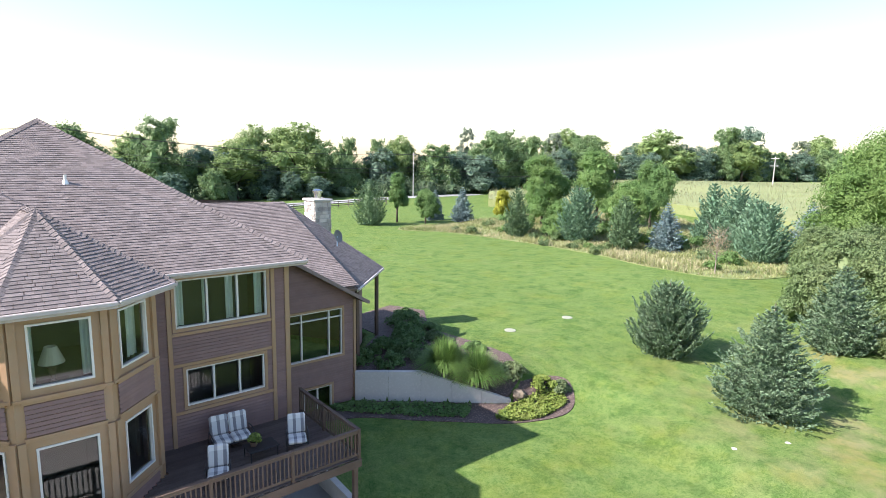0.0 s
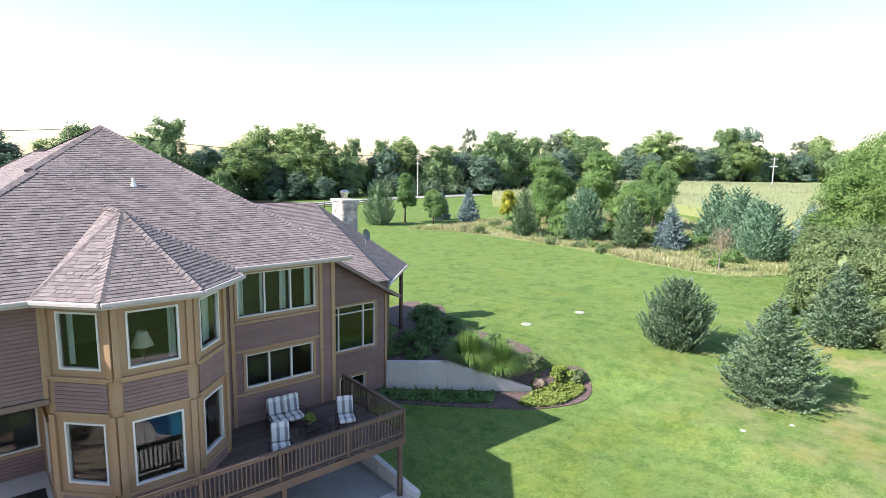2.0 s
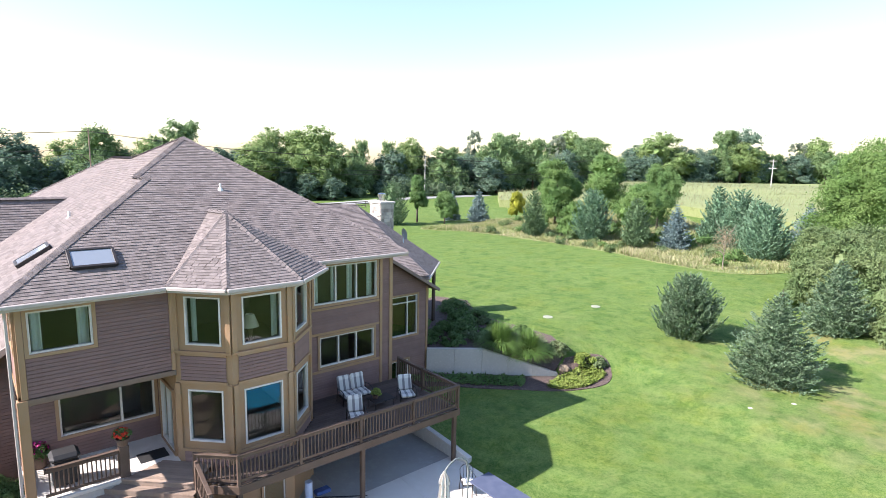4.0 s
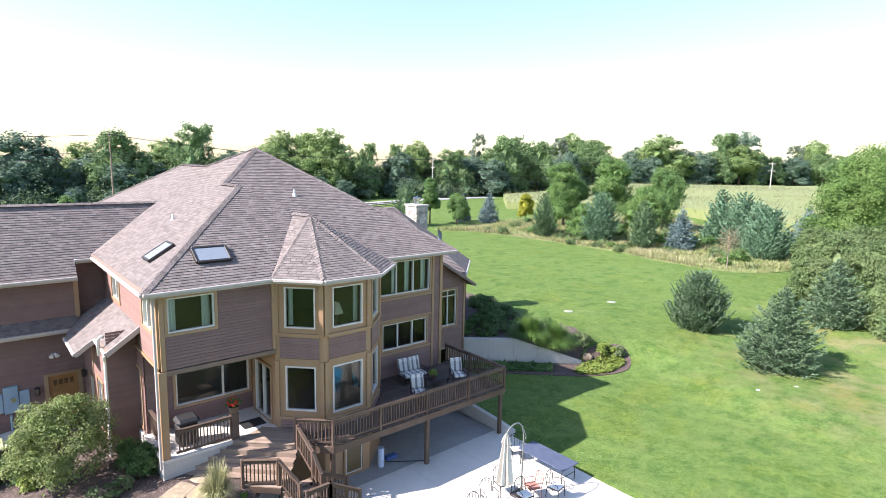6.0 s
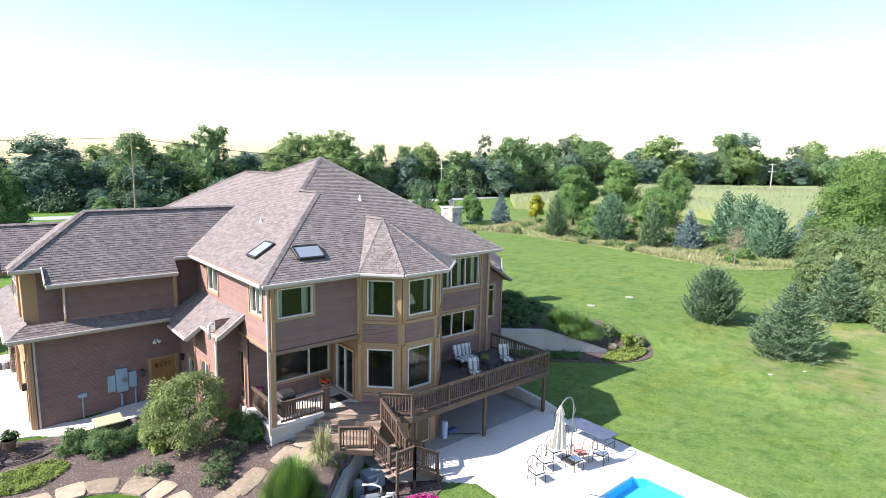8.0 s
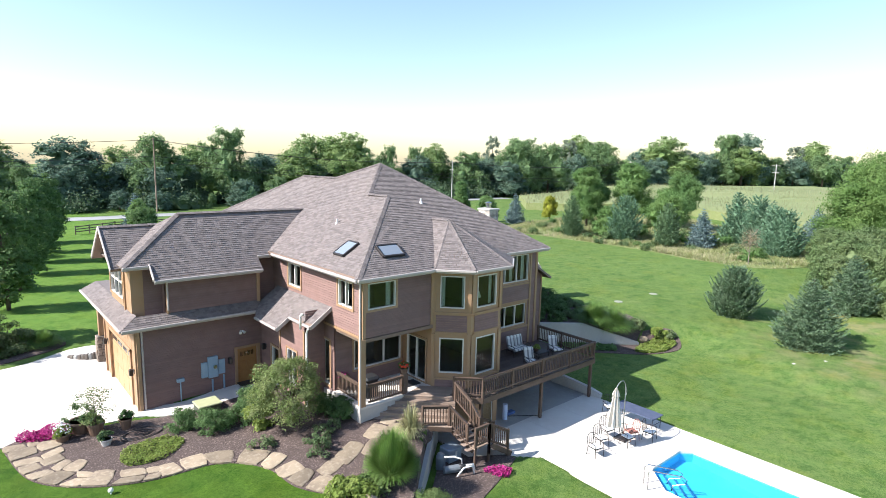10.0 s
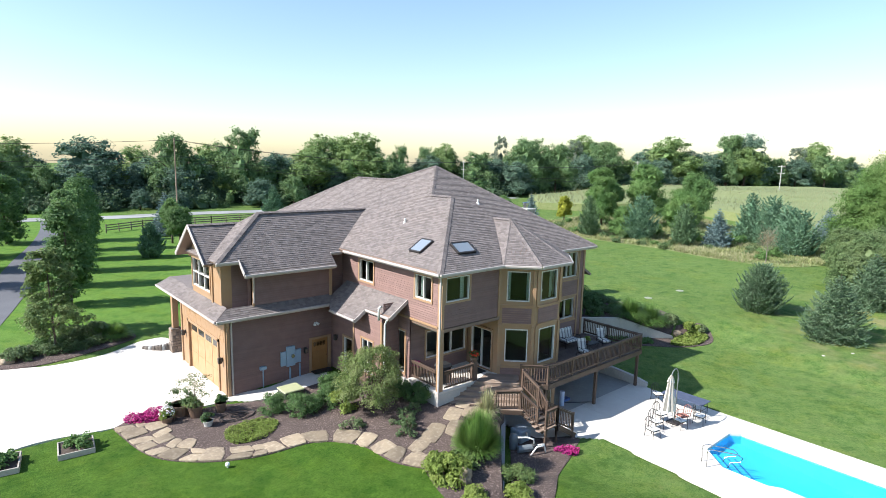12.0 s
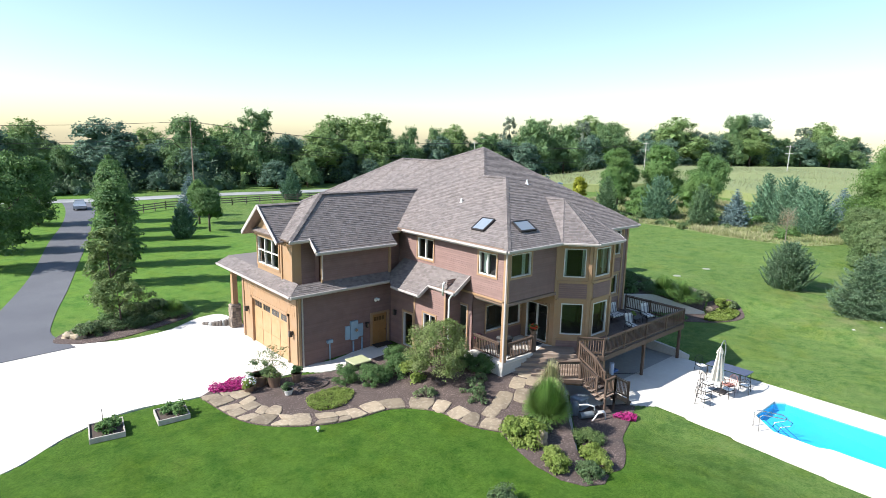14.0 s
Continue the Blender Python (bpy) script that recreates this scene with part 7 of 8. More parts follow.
pot("planter", at(-14.6, 24.5, 0.02), 0.27, 0.5, CLAY, LEAF_BOX, 520, "dark pot with a leafy plant beside the walk")
pot("planter", at(-15.75, 24.7, 0.02), 0.36, 0.6, CLAY, LEAF_BUSH, 521, "dark pot with a small silvery tree")
tree("patio_tree", at(-15.75, 24.75, 0.4), 1.8, 0.8, LEAF_GREY, 522, "airy silvery little tree in a pot", "tree", "", 60, 14, 0.085, 0.25, 0.7, 0.025, 0.3, 7, False)
pot("planter", at(-16.25, 25.35, 0.0), 0.48, 0.62, CLAY, LEAF_GREY, 519, "wide brown tapered planter with dry silvery plants")
pot("planter", at(-17.0, 24.9, 0.02), 0.3, 0.35, CLAY, LEAF_LIME, 523, "low bowl of pale flowers in the mulch", WHITE)
pot("planter", at(-15.6, 23.4, 0.02), 0.24, 0.3, WALLCON, LEAF_GREY, 524, "small pale stone bowl in the mulch")
pot("planter", (-3.86, 17.54, 1.32), 0.2, 0.24, CLAY, LEAF_BOX, 525, "pot of red and yellow flowers on the porch pier", PETAL_RED)
pot("planter", (-5.9, 19.8, 0.26), 0.26, 0.45, CLAY, LEAF_BOX, 526, "potted flowers behind the porch railing", PETAL_PINK)
g = Geo()
for k in range(60):
    pass
hose = []
for k in range(90):
    a = k * 0.42
    rr1 = 0.45 + 0.25 * math.sin(k * 0.13)
    hose.append((-14.2 + math.cos(a) * rr1 * 1.3, 23.5 + math.sin(a) * rr1 * 0.8, ground(-14.2, 23.5) + 0.06 + 0.0008 * k))
g.tube(hose, 0.016, 5)
tagged(part("garden_hose", g, BLACK, smooth=True), "coiled black garden hose on the mulch", "hose")
g = Geo()
x, y, z = at(-16.2, 19.3)
g.tube([(x, y, z - 0.05), (x, y, z + 0.1)], 0.03, 6)
g.blob((x, y, z + 0.15), 0.1, 1, 0.02, 2)
tagged(part("garden_light", g, WHITE, smooth=True), "small white globe light on the lawn edge", "garden light")
for x, y in ((19.16, 22.6), (24.3, 23.3), (29.4, 22.8)):
    g = Geo()
    z = ground(x, y)
    g.tube([(x, y, z - 0.1), (x, y, z + 0.035), (x, y, z + 0.055)], [0.36, 0.36, 0.3], 20)
    tagged(part("tank_cover", g, material("cover_grey", (0.25, 0.27, 0.20), 0.8, ((6, (0.26, 0.27, 0.22), 0.4, 0.7, 0.8),)), smooth=False), "round pale septic cover set in the lawn", "tank cover", "tank covers")

# electrical gear at the garage wall
t = thing("meter_panel", f_gf.p(3.7, 0.4, 0.05), "grey electric meter and breaker boxes on the siding", "electric meter")
for u0, u1, z0, z1, o in ((2.95, 3.27, 0.02, 0.84, 0.13), (3.29, 3.80, -0.05, 1.10, 0.17), (3.82, 4.18, 0.05, 0.84, 0.12)):
    g = Geo()
    f_gf.box(g, u0, u1, z0, z1, 0.025, o, 0.015)
    part("box", g, GREYBOX, t)
g = Geo()
g.tube([f_gf.p(3.62, 0.55, 0.17), f_gf.p(3.62, 0.55, 0.27)], 0.1, 14)
part("meter_dial", g, METAL, t, "round glass meter")
for u, lo in ((3.5, -0.15), (4.1, -0.02)):
    g = Geo()
    g.tube([f_gf.p(u, -1.1, 0.09), f_gf.p(u, lo, 0.09)], 0.05, 8)
    part("conduit", g, GREYBOX, t)
t = thing("utility_post", f_gf.p(1.95, -1.1, 0.2), "thin metal utility post with a small box", "utility post")
g = Geo()
f_gf.box(g, 1.72, 2.08, 0.1, 0.28, 0.05, 0.2, 0.01)
part("box", g, GREYBOX, t)
g = Geo()
g.tube([f_gf.p(1.9, -1.15, 0.12), f_gf.p(1.9, 0.1, 0.12)], 0.035, 8)
part("post", g, GREYBOX, t)
PADGREEN = material("pad_box_green", (0.42, 0.43, 0.25), 0.5, ((3, (0.36, 0.37, 0.21), 0.4, 0.7, 0.6),))
t = thing("utility_cabinet", (-11.1, 24.0, -1.1), "squat olive green utility cabinet with a pale top", "utility cabinet")
g = Geo()
g.box((-11.62, 23.53, -1.2), (-10.58, 24.47, -0.53), 0.03)
part("body", g, material("pad_box_dark", (0.06, 0.075, 0.05), 0.5, ((3, (0.045, 0.055, 0.04), 0.4, 0.7, 0.6),)), t)
g = Geo()
g.box((-11.67, 23.48, -0.525), (-10.53, 24.52, -0.44), 0.03)
part("lid", g, PADGREEN, t, "pale olive lid")


LAMPGLASS = material("smoked_lamp_glass", (0.10, 0.085, 0.07), 0.15, spec=0.8)


def wall_lamp(f, u, z, label="dark lantern wall lamp beside a door"):
    t = thing("wall_lamp", f.p(u, z, 0.1), label, "wall lamp", "wall lamps")
    g = Geo()
    f.box(g, u - 0.06, u + 0.06, z - 0.12, z + 0.12, 0.024, 0.05, 0.005)
    f.box(g, u - 0.09, u + 0.09, z - 0.2, z + 0.12, 0.08, 0.26, 0.02)
    part("body", g, IRON, t)
    g = Geo()
    f.box(g, u - 0.065, u + 0.065, z - 0.14, z + 0.06, 0.1, 0.268, 0.01)
    part("glass", g, LAMPGLASS, t, "smoked lamp glass")


wall_lamp(f_gf, 4.45, 0.72)
wall_lamp(f_gl, 6.9, 0.9), wall_lamp(f_gl, 0.7, 0.9)
wall_lamp(f_e1, 0.6, 1.3)
t = thing("flood_light", f_gf.p(5.15, 2.15, 0.1), "white twin flood light high on the siding", "flood light")
for s in (-0.1, 0.1):
    g = Geo()
    g.tube([f_gf.p(5.15 + s * 0.4, 2.2, 0.03), f_gf.p(5.15 + s * 1.2, 2.1, 0.2)], [0.04, 0.09], 10)
    part("lamp_head", g, WHITE, t)
g = Geo()
g.box((-8.9, 25.35, ground(-8.4, 25.6) + 0.07), (-7.7, 25.95, ground(-8.4, 25.6) + 0.1), 0.008)
tagged(part("door_mat", g, BLACK), "dark door mat on the garage walk", "door mat")
for f, u, top in ((f_gf, 0.25, 3.25), (f_gu, 0.06, 5.5)):
    g = Geo()
    g.beam(f.p(u, -1.0 if top < 4 else 3.9, 0.08), f.p(u, top, 0.08), 0.09, 0.07, 0.01, up=(1, 0.3, 0))
    part("downspout", g, GUTTER, house, "pale metal downspout")
# stone pillar by the far garage bay
t = thing("stone_pillar", (-13.5, 35.6, -1.1), "rough stone base under a tan timber post", "pillar")
g = Geo()
g.box((-13.84, 35.3, -1.2), (-13.2, 35.86, 0.5), 0.04)
pillar_base = part("stone_base", g, material("dark_mortar", (0.17, 0.145, 0.125), 0.9, ((6, (0.12, 0.10, 0.09), 0.4, 0.7, 0.7),)), t)
g = Geo()
g.box((-13.7, 35.4, 0.5), (-13.35, 35.75, 3.3), 0.015)
part("timber_post", g, TAN, t)
# low curved stone edging that runs out from the pillar
edging = thing("stone_edging", (-14.3, 36.2, ground(-14.3, 36.2)), "low curved edging of dark rough stones beside the drive", "stone edging")
er = random.Random(77)
edge_line = spline([(-13.75, 36.1), (-14.2, 36.25), (-14.7, 36.65), (-15.15, 37.25)], 3, False)
for k, (a, b) in enumerate(zip(edge_line, edge_line[1:])):
    z, rise = ground(*a), 0.46 - 0.038 * k
    g = Geo()
    g.beam((a[0], a[1], z + rise / 2 - 0.05), (b[0], b[1], z + rise / 2 - 0.05), er.uniform(0.24, 0.34), rise + 0.1, 0.05)
    part("stone", g, GREYCON if k % 4 == 2 else pillar_base.data.materials[0], edging)

# ---- deck and terrace furniture ----
def stripe_material():
    m = material("striped_cushion", (0.62, 0.60, 0.57), 0.9)
    N, L = m.node_tree.nodes, m.node_tree.links
    tc, sep = N.new("ShaderNodeTexCoord"), N.new("ShaderNodeSeparateXYZ")
    L.new(tc.outputs["Object"], sep.inputs[0])
    outs = []
    for ax, k in (("X", 24.0), ("Y", 15.0)):
        mul, sn, gt = N.new("ShaderNodeMath"), N.new("ShaderNodeMath"), N.new("ShaderNodeMath")
        mul.operation, sn.operation, gt.operation = "MULTIPLY", "SINE", "GREATER_THAN"
        mul.inputs[1].default_value, gt.inputs[1].default_value = k, 0.35
        L.new(sep.outputs[ax], mul.inputs[0])
        L.new(mul.outputs[0], sn.inputs[0])
        L.new(sn.outputs[0], gt.inputs[0])
        outs.append(gt.outputs[0])
    add = N.new("ShaderNodeMath")
    add.inputs[1].default_value = 0.0
    L.new(outs[0], add.inputs[0])
    sc = N.new("ShaderNodeMath")
    sc.operation = "MULTIPLY_ADD"
    sc.inputs[1].default_value = 0.25
    L.new(outs[1], sc.inputs[0])
    half = N.new("ShaderNodeMath")
    half.operation = "MULTIPLY"
    half.inputs[1].default_value = 0.7
    L.new(outs[0], half.inputs[0])
    L.new(half.outputs[0], sc.inputs[2])
    x = N.new("ShaderNodeMix")
    x.data_type = "RGBA"
    x.inputs["A"].default_value, x.inputs["B"].default_value = (0.66, 0.64, 0.60, 1), (0.16, 0.15, 0.16, 1)
    L.new(sc.outputs[0], x.inputs["Factor"])
    L.new(x.outputs["Result"], N["Principled BSDF"].inputs["Base Color"])
    return m


STRIPE = stripe_material()


def cushion_chair(name, seats, label):
    """A low iron chair or settee with thick striped cushions, facing +y, built at the origin."""
    t = thing(name, (0, 0, 0), label, "chair", "deck seating")
    w = 0.62 * seats
    for x in (-w / 2 - 0.04, w / 2 + 0.04):
        g = Geo()
        g.tube([(x, 0.3, 0), (x, 0.32, 0.58), (x, 0.1, 0.62), (x, -0.28, 0.6), (x, -0.36, 0.0)], 0.02, 6)
        part("side_frame", g, IRON, t, smooth=True)
    g = Geo()
    g.box((-w / 2 - 0.02, -0.3, 0.27), (w / 2 + 0.02, 0.32, 0.3), 0.008)
    part("seat_frame", g, IRON, t)
    for k in range(seats):
        x0 = -w / 2 + 0.62 * k
        g = Geo()
        g.box((x0 + 0.01, -0.28, 0.3), (x0 + 0.61, 0.34, 0.44), 0.05)
        part("seat_cushion", g, STRIPE, t, "black and cream striped cushion")
        g = Geo()
        m = Matrix.Translation((0, -0.26, 0.42)) @ Matrix.Rotation(radians(16), 4, "X")
        g.box((x0 + 0.01, -0.13, 0), (x0 + 0.61, 0.0, 0.66), 0.05, m)
        part("back_cushion", g, STRIPE, t, "black and cream striped cushion")
    return t


def place(ob, x, y, z, deg, first=False):
    m = Matrix.Translation((x, y, z)) @ Matrix.Rotation(radians(deg), 4, "Z")
    if first:
        ob.matrix_basis = m
        return ob
    return copy_thing(ob, m)


settee = cushion_chair("cushioned_settee", 2, "two-seat iron settee with striped cushions on the deck")
place(settee, 4.9, 17.9, 0.3, 175, True)
armchair = cushion_chair("cushioned_chair", 1, "iron armchair with striped cushions on the deck")
place(armchair, 3.8, 15.95, 0.3, 160, True)
place(armchair, 6.6, 16.5, 0.3, 158)
t = thing("coffee_table", (5.4, 16.75, 0.3), "low dark metal coffee table on the deck", "table")
g = Geo()
g.box((4.95, 16.4, 0.66), (5.95, 17.1, 0.7), 0.015)
part("tabletop", g, IRON, t)
for x in (5.0, 5.88):
    for y in (16.45, 17.03):
        g = Geo()
        g.tube([(x, y, 0.3), (x, y, 0.67)], 0.02, 6)
        part("leg", g, IRON, t)
pot("planter", (5.25, 16.85, 0.7), 0.15, 0.16, CLAY, LEAF_LIME, 540, "bright green potted fern on the coffee table")

POLEGREY = material("pole_grey", (0.17, 0.19, 0.175), 0.5, ((4, (0.13, 0.145, 0.135), 0.45, 0.75, 0.5),))
CANVAS = material("cream_canvas", (0.60, 0.57, 0.50), 0.85, ((2, (0.5, 0.46, 0.40), 0.4, 0.7, 0.7),))
CANVAS_GREY = material("grey_canvas", (0.25, 0.24, 0.22), 0.85, ((2, (0.20, 0.19, 0.17), 0.4, 0.7, 0.7),))
umb = thing("patio_umbrella", (4.1, 10.9, -2.1), "closed cream and grey striped umbrella on a curved pole", "umbrella")
g = Geo()
g.tube([(4.78, 10.7, -2.1), (4.78, 10.7, 0.45), (4.68, 10.68, 0.82), (4.42, 10.64, 1.06), (4.08, 10.58, 1.14), (3.78, 10.53, 1.08), (3.58, 10.5, 0.94)], 0.028, 8)
part("pole", g, POLEGREY, umb, "thin grey curved pole", smooth=True)
g = Geo()
g.tube([(4.79, 10.7, 0.02), (4.98, 10.74, 0.3), (4.8, 10.7, 0.62)], 0.015, 6)
part("crank_arm", g, POLEGREY, umb)
n = 16
rings = [(0.96, 0.03), (0.78, 0.13), (0.56, 0.2), (0.54, 0.15), (0.0, 0.22), (-0.5, 0.3), (-0.98, 0.36)]
for k in range(n):
    g = Geo()
    a0, a1 = 2 * math.pi * k / n, 2 * math.pi * (k + 1) / n
    for (z0, r0), (z1, r1) in zip(rings, rings[1:]):
        f0, f1 = (1.0 if k % 2 else 0.6), (0.6 if k % 2 else 1.0)
        g.face((3.58 + math.cos(a0) * r0 * f0, 10.5 + math.sin(a0) * r0 * f0, z0), (3.58 + math.cos(a0) * r1 * f0, 10.5 + math.sin(a0) * r1 * f0, z1), (3.58 + math.cos(a1) * r1 * f1, 10.5 + math.sin(a1) * r1 * f1, z1), (3.58 + math.cos(a1) * r0 * f1, 10.5 + math.sin(a1) * r0 * f1, z0))
    part("canopy_fold", g, CANVAS if k % 4 < 2 else CANVAS_GREY, umb, "folded cream canvas" if k % 4 < 2 else "folded grey canvas")
g = Geo()
g.box((4.45, 10.38, -2.1), (5.1, 11.02, -2.02), 0.02)
part("base_plate", g, IRON, umb)


def metal_chair(IRON, pad, label):
    """An iron garden chair with a curved slatted back, facing +y."""
    t = thing("garden_chair", (0, 0, 0), label, "chair", "terrace chairs")
    for x in (-0.25, 0.25):
        for y, top in ((0.24, 0.42), (-0.24, 0.44)):
            g = Geo()
            g.tube([(x * 1.1, y * 1.15, 0), (x, y, top)], 0.016, 6)
            part("leg", g, IRON, t)
        g = Geo()
        g.tube([(x, 0.24, 0.42), (x * 1.1, 0.22, 0.64), (x * 1.1, -0.05, 0.67), (x, -0.25, 0.62)], 0.014, 6)
        part("arm", g, IRON, t, smooth=True)
    g = Geo()
    g.box((-0.26, -0.25, 0.41), (0.26, 0.26, 0.435), 0.01)
    part("seat", g, IRON, t)
    g = Geo()
    g.box((-0.23, -0.22, 0.436), (0.23, 0.24, 0.485), 0.02)
    part("seat_pad", g, pad, t, "seat pad")
    g = Geo()
    g.tube([(-0.24, -0.25, 0.42), (-0.26, -0.32, 0.8), (-0.15, -0.34, 0.95), (0, -0.35, 0.99), (0.15, -0.34, 0.95), (0.26, -0.32, 0.8), (0.24, -0.25, 0.42)], 0.016, 6)
    part("back_frame", g, IRON, t, smooth=True)
    for x in (-0.12, 0.0, 0.12):
        g = Geo()
        g.tube([(x, -0.26, 0.43), (x * 1.1, -0.335, 0.95)], 0.01, 5)
        part("back_slat", g, IRON, t)
    return t


PAD = material("white_pad", (0.80, 0.78, 0.75), 0.85, ((4, (0.7, 0.68, 0.65), 0.4, 0.7, 0.6),))
RUST = material("rust_red_paint", (0.40, 0.17, 0.13), 0.6, ((5, (0.33, 0.14, 0.11), 0.4, 0.7, 0.6),))
mc = metal_chair(IRON, PAD, "dark cast-iron garden chair with a white seat pad")
place(mc, 2.28, 10.6, -2.1, 170, True)
for x, y, d in ((3.28, 10.96, 165), (4.34, 11.3, 168), (4.4, 10.2, 170), (5.78, 9.8, 190), (6.75, 12.75, 150)):
    place(mc, x, y, -2.1, d)
place(metal_chair(RUST, RUST, "rust-red painted garden chair beside the umbrella"), 5.1, 10.4, -2.1, 70, True)
t = thing("long_table", (7.0, 11.1, -2.1), "long dark table with a blue-grey top on thin legs", "table")
g = Geo()
g.box((6.45, 10.0, -1.4), (7.5, 12.4, -1.36), 0.01)
part("tabletop", g, material("slate_blue_top", (0.055, 0.07, 0.12), 0.75, ((3, (0.08, 0.095, 0.15), 0.4, 0.7, 0.7),)), t)
for x in (6.55, 7.4):
    for y in (10.1, 12.3):
        g = Geo()
        g.tube([(x, y, -2.1), (x, y, -1.39)], 0.02, 6)
        part("leg", g, IRON, t)
g = Geo()
g.tube([(6.55, 10.1, -1.75), (7.4, 10.1, -1.75)], 0.015, 6)
part("stretcher", g, IRON, t)
g = Geo()
g.tube([(1.7, 15.9, -2.1), (1.7, 15.9, -1.25)], 0.14, 14)
tagged(part("chlorine_drum", g, material("blue_white_plastic", (0.5, 0.58, 0.75), 0.4, ((4, (0.3, 0.4, 0.7), 0.5, 0.7, 0.8),))), "tall pale blue plastic drum under the deck", "drum")
g = Geo()
g.tube([(2.0, 16.0, -2.06), (3.6, 14.9, -2.06)], 0.02, 6)
tagged(part("pool_pole", g, IRON), "long dark pool pole lying on the slab", "pool pole")
g = Geo()
g.box((2.1, 16.0, -2.1), (2.7, 16.35, -1.95), 0.04)
tagged(part("folded_tarp", g, material("blue_tarp", (0.06, 0.11, 0.3), 0.6, ((5, (0.1, 0.16, 0.4), 0.4, 0.7, 0.7),))), "folded blue tarp on the slab", "tarp")
# pool pump and filter
t = thing("pool_pump", (-3.9, 13.6, -2.1), "pool pump, filter and heater with white pipes", "pool pump")
PUMPGREY = material("pump_grey", (0.16, 0.18, 0.20), 0.5, ((5, (0.11, 0.12, 0.13), 0.4, 0.7, 0.6),))
g = Geo()
g.box((-3.75, 14.25, -2.14), (-2.95, 14.95, -1.42), 0.04)
part("heater_box", g, material("heater_blue_grey", (0.26, 0.31, 0.37), 0.5, ((4, (0.21, 0.25, 0.31), 0.4, 0.7, 0.6),)), t, "blue-grey heater cabinet")
g = Geo()
g.tube([(-4.25, 14.25, -2.15), (-4.25, 14.25, -1.5), (-4.25, 14.25, -1.36), (-4.25, 14.25, -1.3)], [0.22, 0.22, 0.16, 0.06], 16)
part("filter_tank", g, PUMPGREY, t)
g = Geo()
g.tube([(-4.5, 13.75, -1.85), (-3.75, 13.45, -1.85)], 0.17, 12)
part("motor", g, PUMPGREY, t)
g = Geo()
g.tube([(-3.72, 13.42, -2.1), (-3.72, 13.42, -1.72), (-3.72, 13.42, -1.66)], [0.17, 0.17, 0.12], 12)
part("strainer_pot", g, BLACK, t)
for q in (((-4.25, 14.0, -1.42), (-3.9, 13.75, -1.42), (-3.72, 13.45, -1.45), (-3.72, 13.43, -1.68)), ((-3.6, 13.35, -1.75), (-3.25, 13.2, -1.75), (-3.15, 13.15, -2.12)), ((-4.2, 13.2, -2.0), (-3.9, 13.1, -1.65), (-3.5, 12.98, -1.65), (-3.4, 12.95, -2.1)), ((-3.9, 14.1, -1.6), (-3.6, 13.95, -1.55), (-3.35, 14.2, -1.55))):
    g = Geo()
    g.tube(q, 0.042, 8)
    part("pipe", g, WHITE, t, smooth=True)
# basement door and lamp on the upper floor
window(f_b, 0.9, 1.7, -2.0, -0.75, name="basement_door", casing=0.08, deep=-0.02)
t = thing("table_lamp", (0.05, 16.75, 4.2), "table lamp with a cream shade behind the bay window", "lamp")
g = Geo()
g.tube([(0.05, 16.75, 4.2), (0.05, 16.75, 4.3), (0.05, 16.75, 4.6), (0.05, 16.75, 4.75)], [0.1, 0.05, 0.11, 0.03], 12)
part("stand", g, CLAY, t)
g = Geo()
g.tube([(0.05, 16.75, 4.72), (0.05, 16.75, 5.15)], [0.3, 0.14], 20, False)
part("shade", g, material("cream_shade", (0.75, 0.7, 0.58), 0.8, ((6, (0.68, 0.62, 0.5), 0.4, 0.7, 0.5),)), t)
t = thing("side_table", (0.05, 16.75, 3.4), "dark side table behind the bay window", "table")
g = Geo()
g.box((-0.3, 16.45, 4.15), (0.4, 17.05, 4.2), 0.01)
part("tabletop", g, DECK, t)
for x in (-0.25, 0.35):
    for y in (16.5, 17.0):
        g = Geo()
        g.box((x - 0.02, y - 0.02, 3.4), (x + 0.02, y + 0.02, 4.15))
        part("leg", g, DECK, t)
g = Geo()
g.box((-5.7, 18.0, 0.265), (-5.0, 18.6, 1.05), 0.06)
g.box((-5.75, 17.95, 1.05), (-4.95, 18.65, 1.3), 0.1)
tagged(part("covered_grill", g, BLACK), "black covered grill on the porch", "grill")
g = Geo()
g.box((-3.3, 18.0, 0.262), (-2.4, 18.7, 0.28), 0.008)
tagged(part("door_mat", g, BLACK), "dark mat in front of the sliding door", "door mat")
# dish on the wing roof
DISH = material("dish_grey", (0.10, 0.105, 0.115), 0.5, ((4, (0.14, 0.145, 0.15), 0.45, 0.75, 0.5),))
t = thing("satellite_dish", (14.3, 27.3, 5.3), "dark satellite dish on the wing roof", "satellite dish")
g = Geo()
dm = look((14.3, 27.3, 5.75), (20, 18, 9))
for k in range(20):
    a0, a1 = 2 * math.pi * k / 20, 2 * math.pi * (k + 1) / 20
    for r0, r1 in ((0, 0.2), (0.2, 0.36)):
        g.face(*[dm @ Vector((math.cos(a) * r * 1.2, math.sin(a) * r, r * r * -0.6)) for a, r in ((a0, r0), (a0, r1), (a1, r1), (a1, r0))])
part("reflector", g, DISH, t)
g = Geo()
g.tube([(14.3, 27.3, 5.2), (14.3, 27.3, 5.75)], 0.03, 6)
part("mast", g, GREYBOX, t)

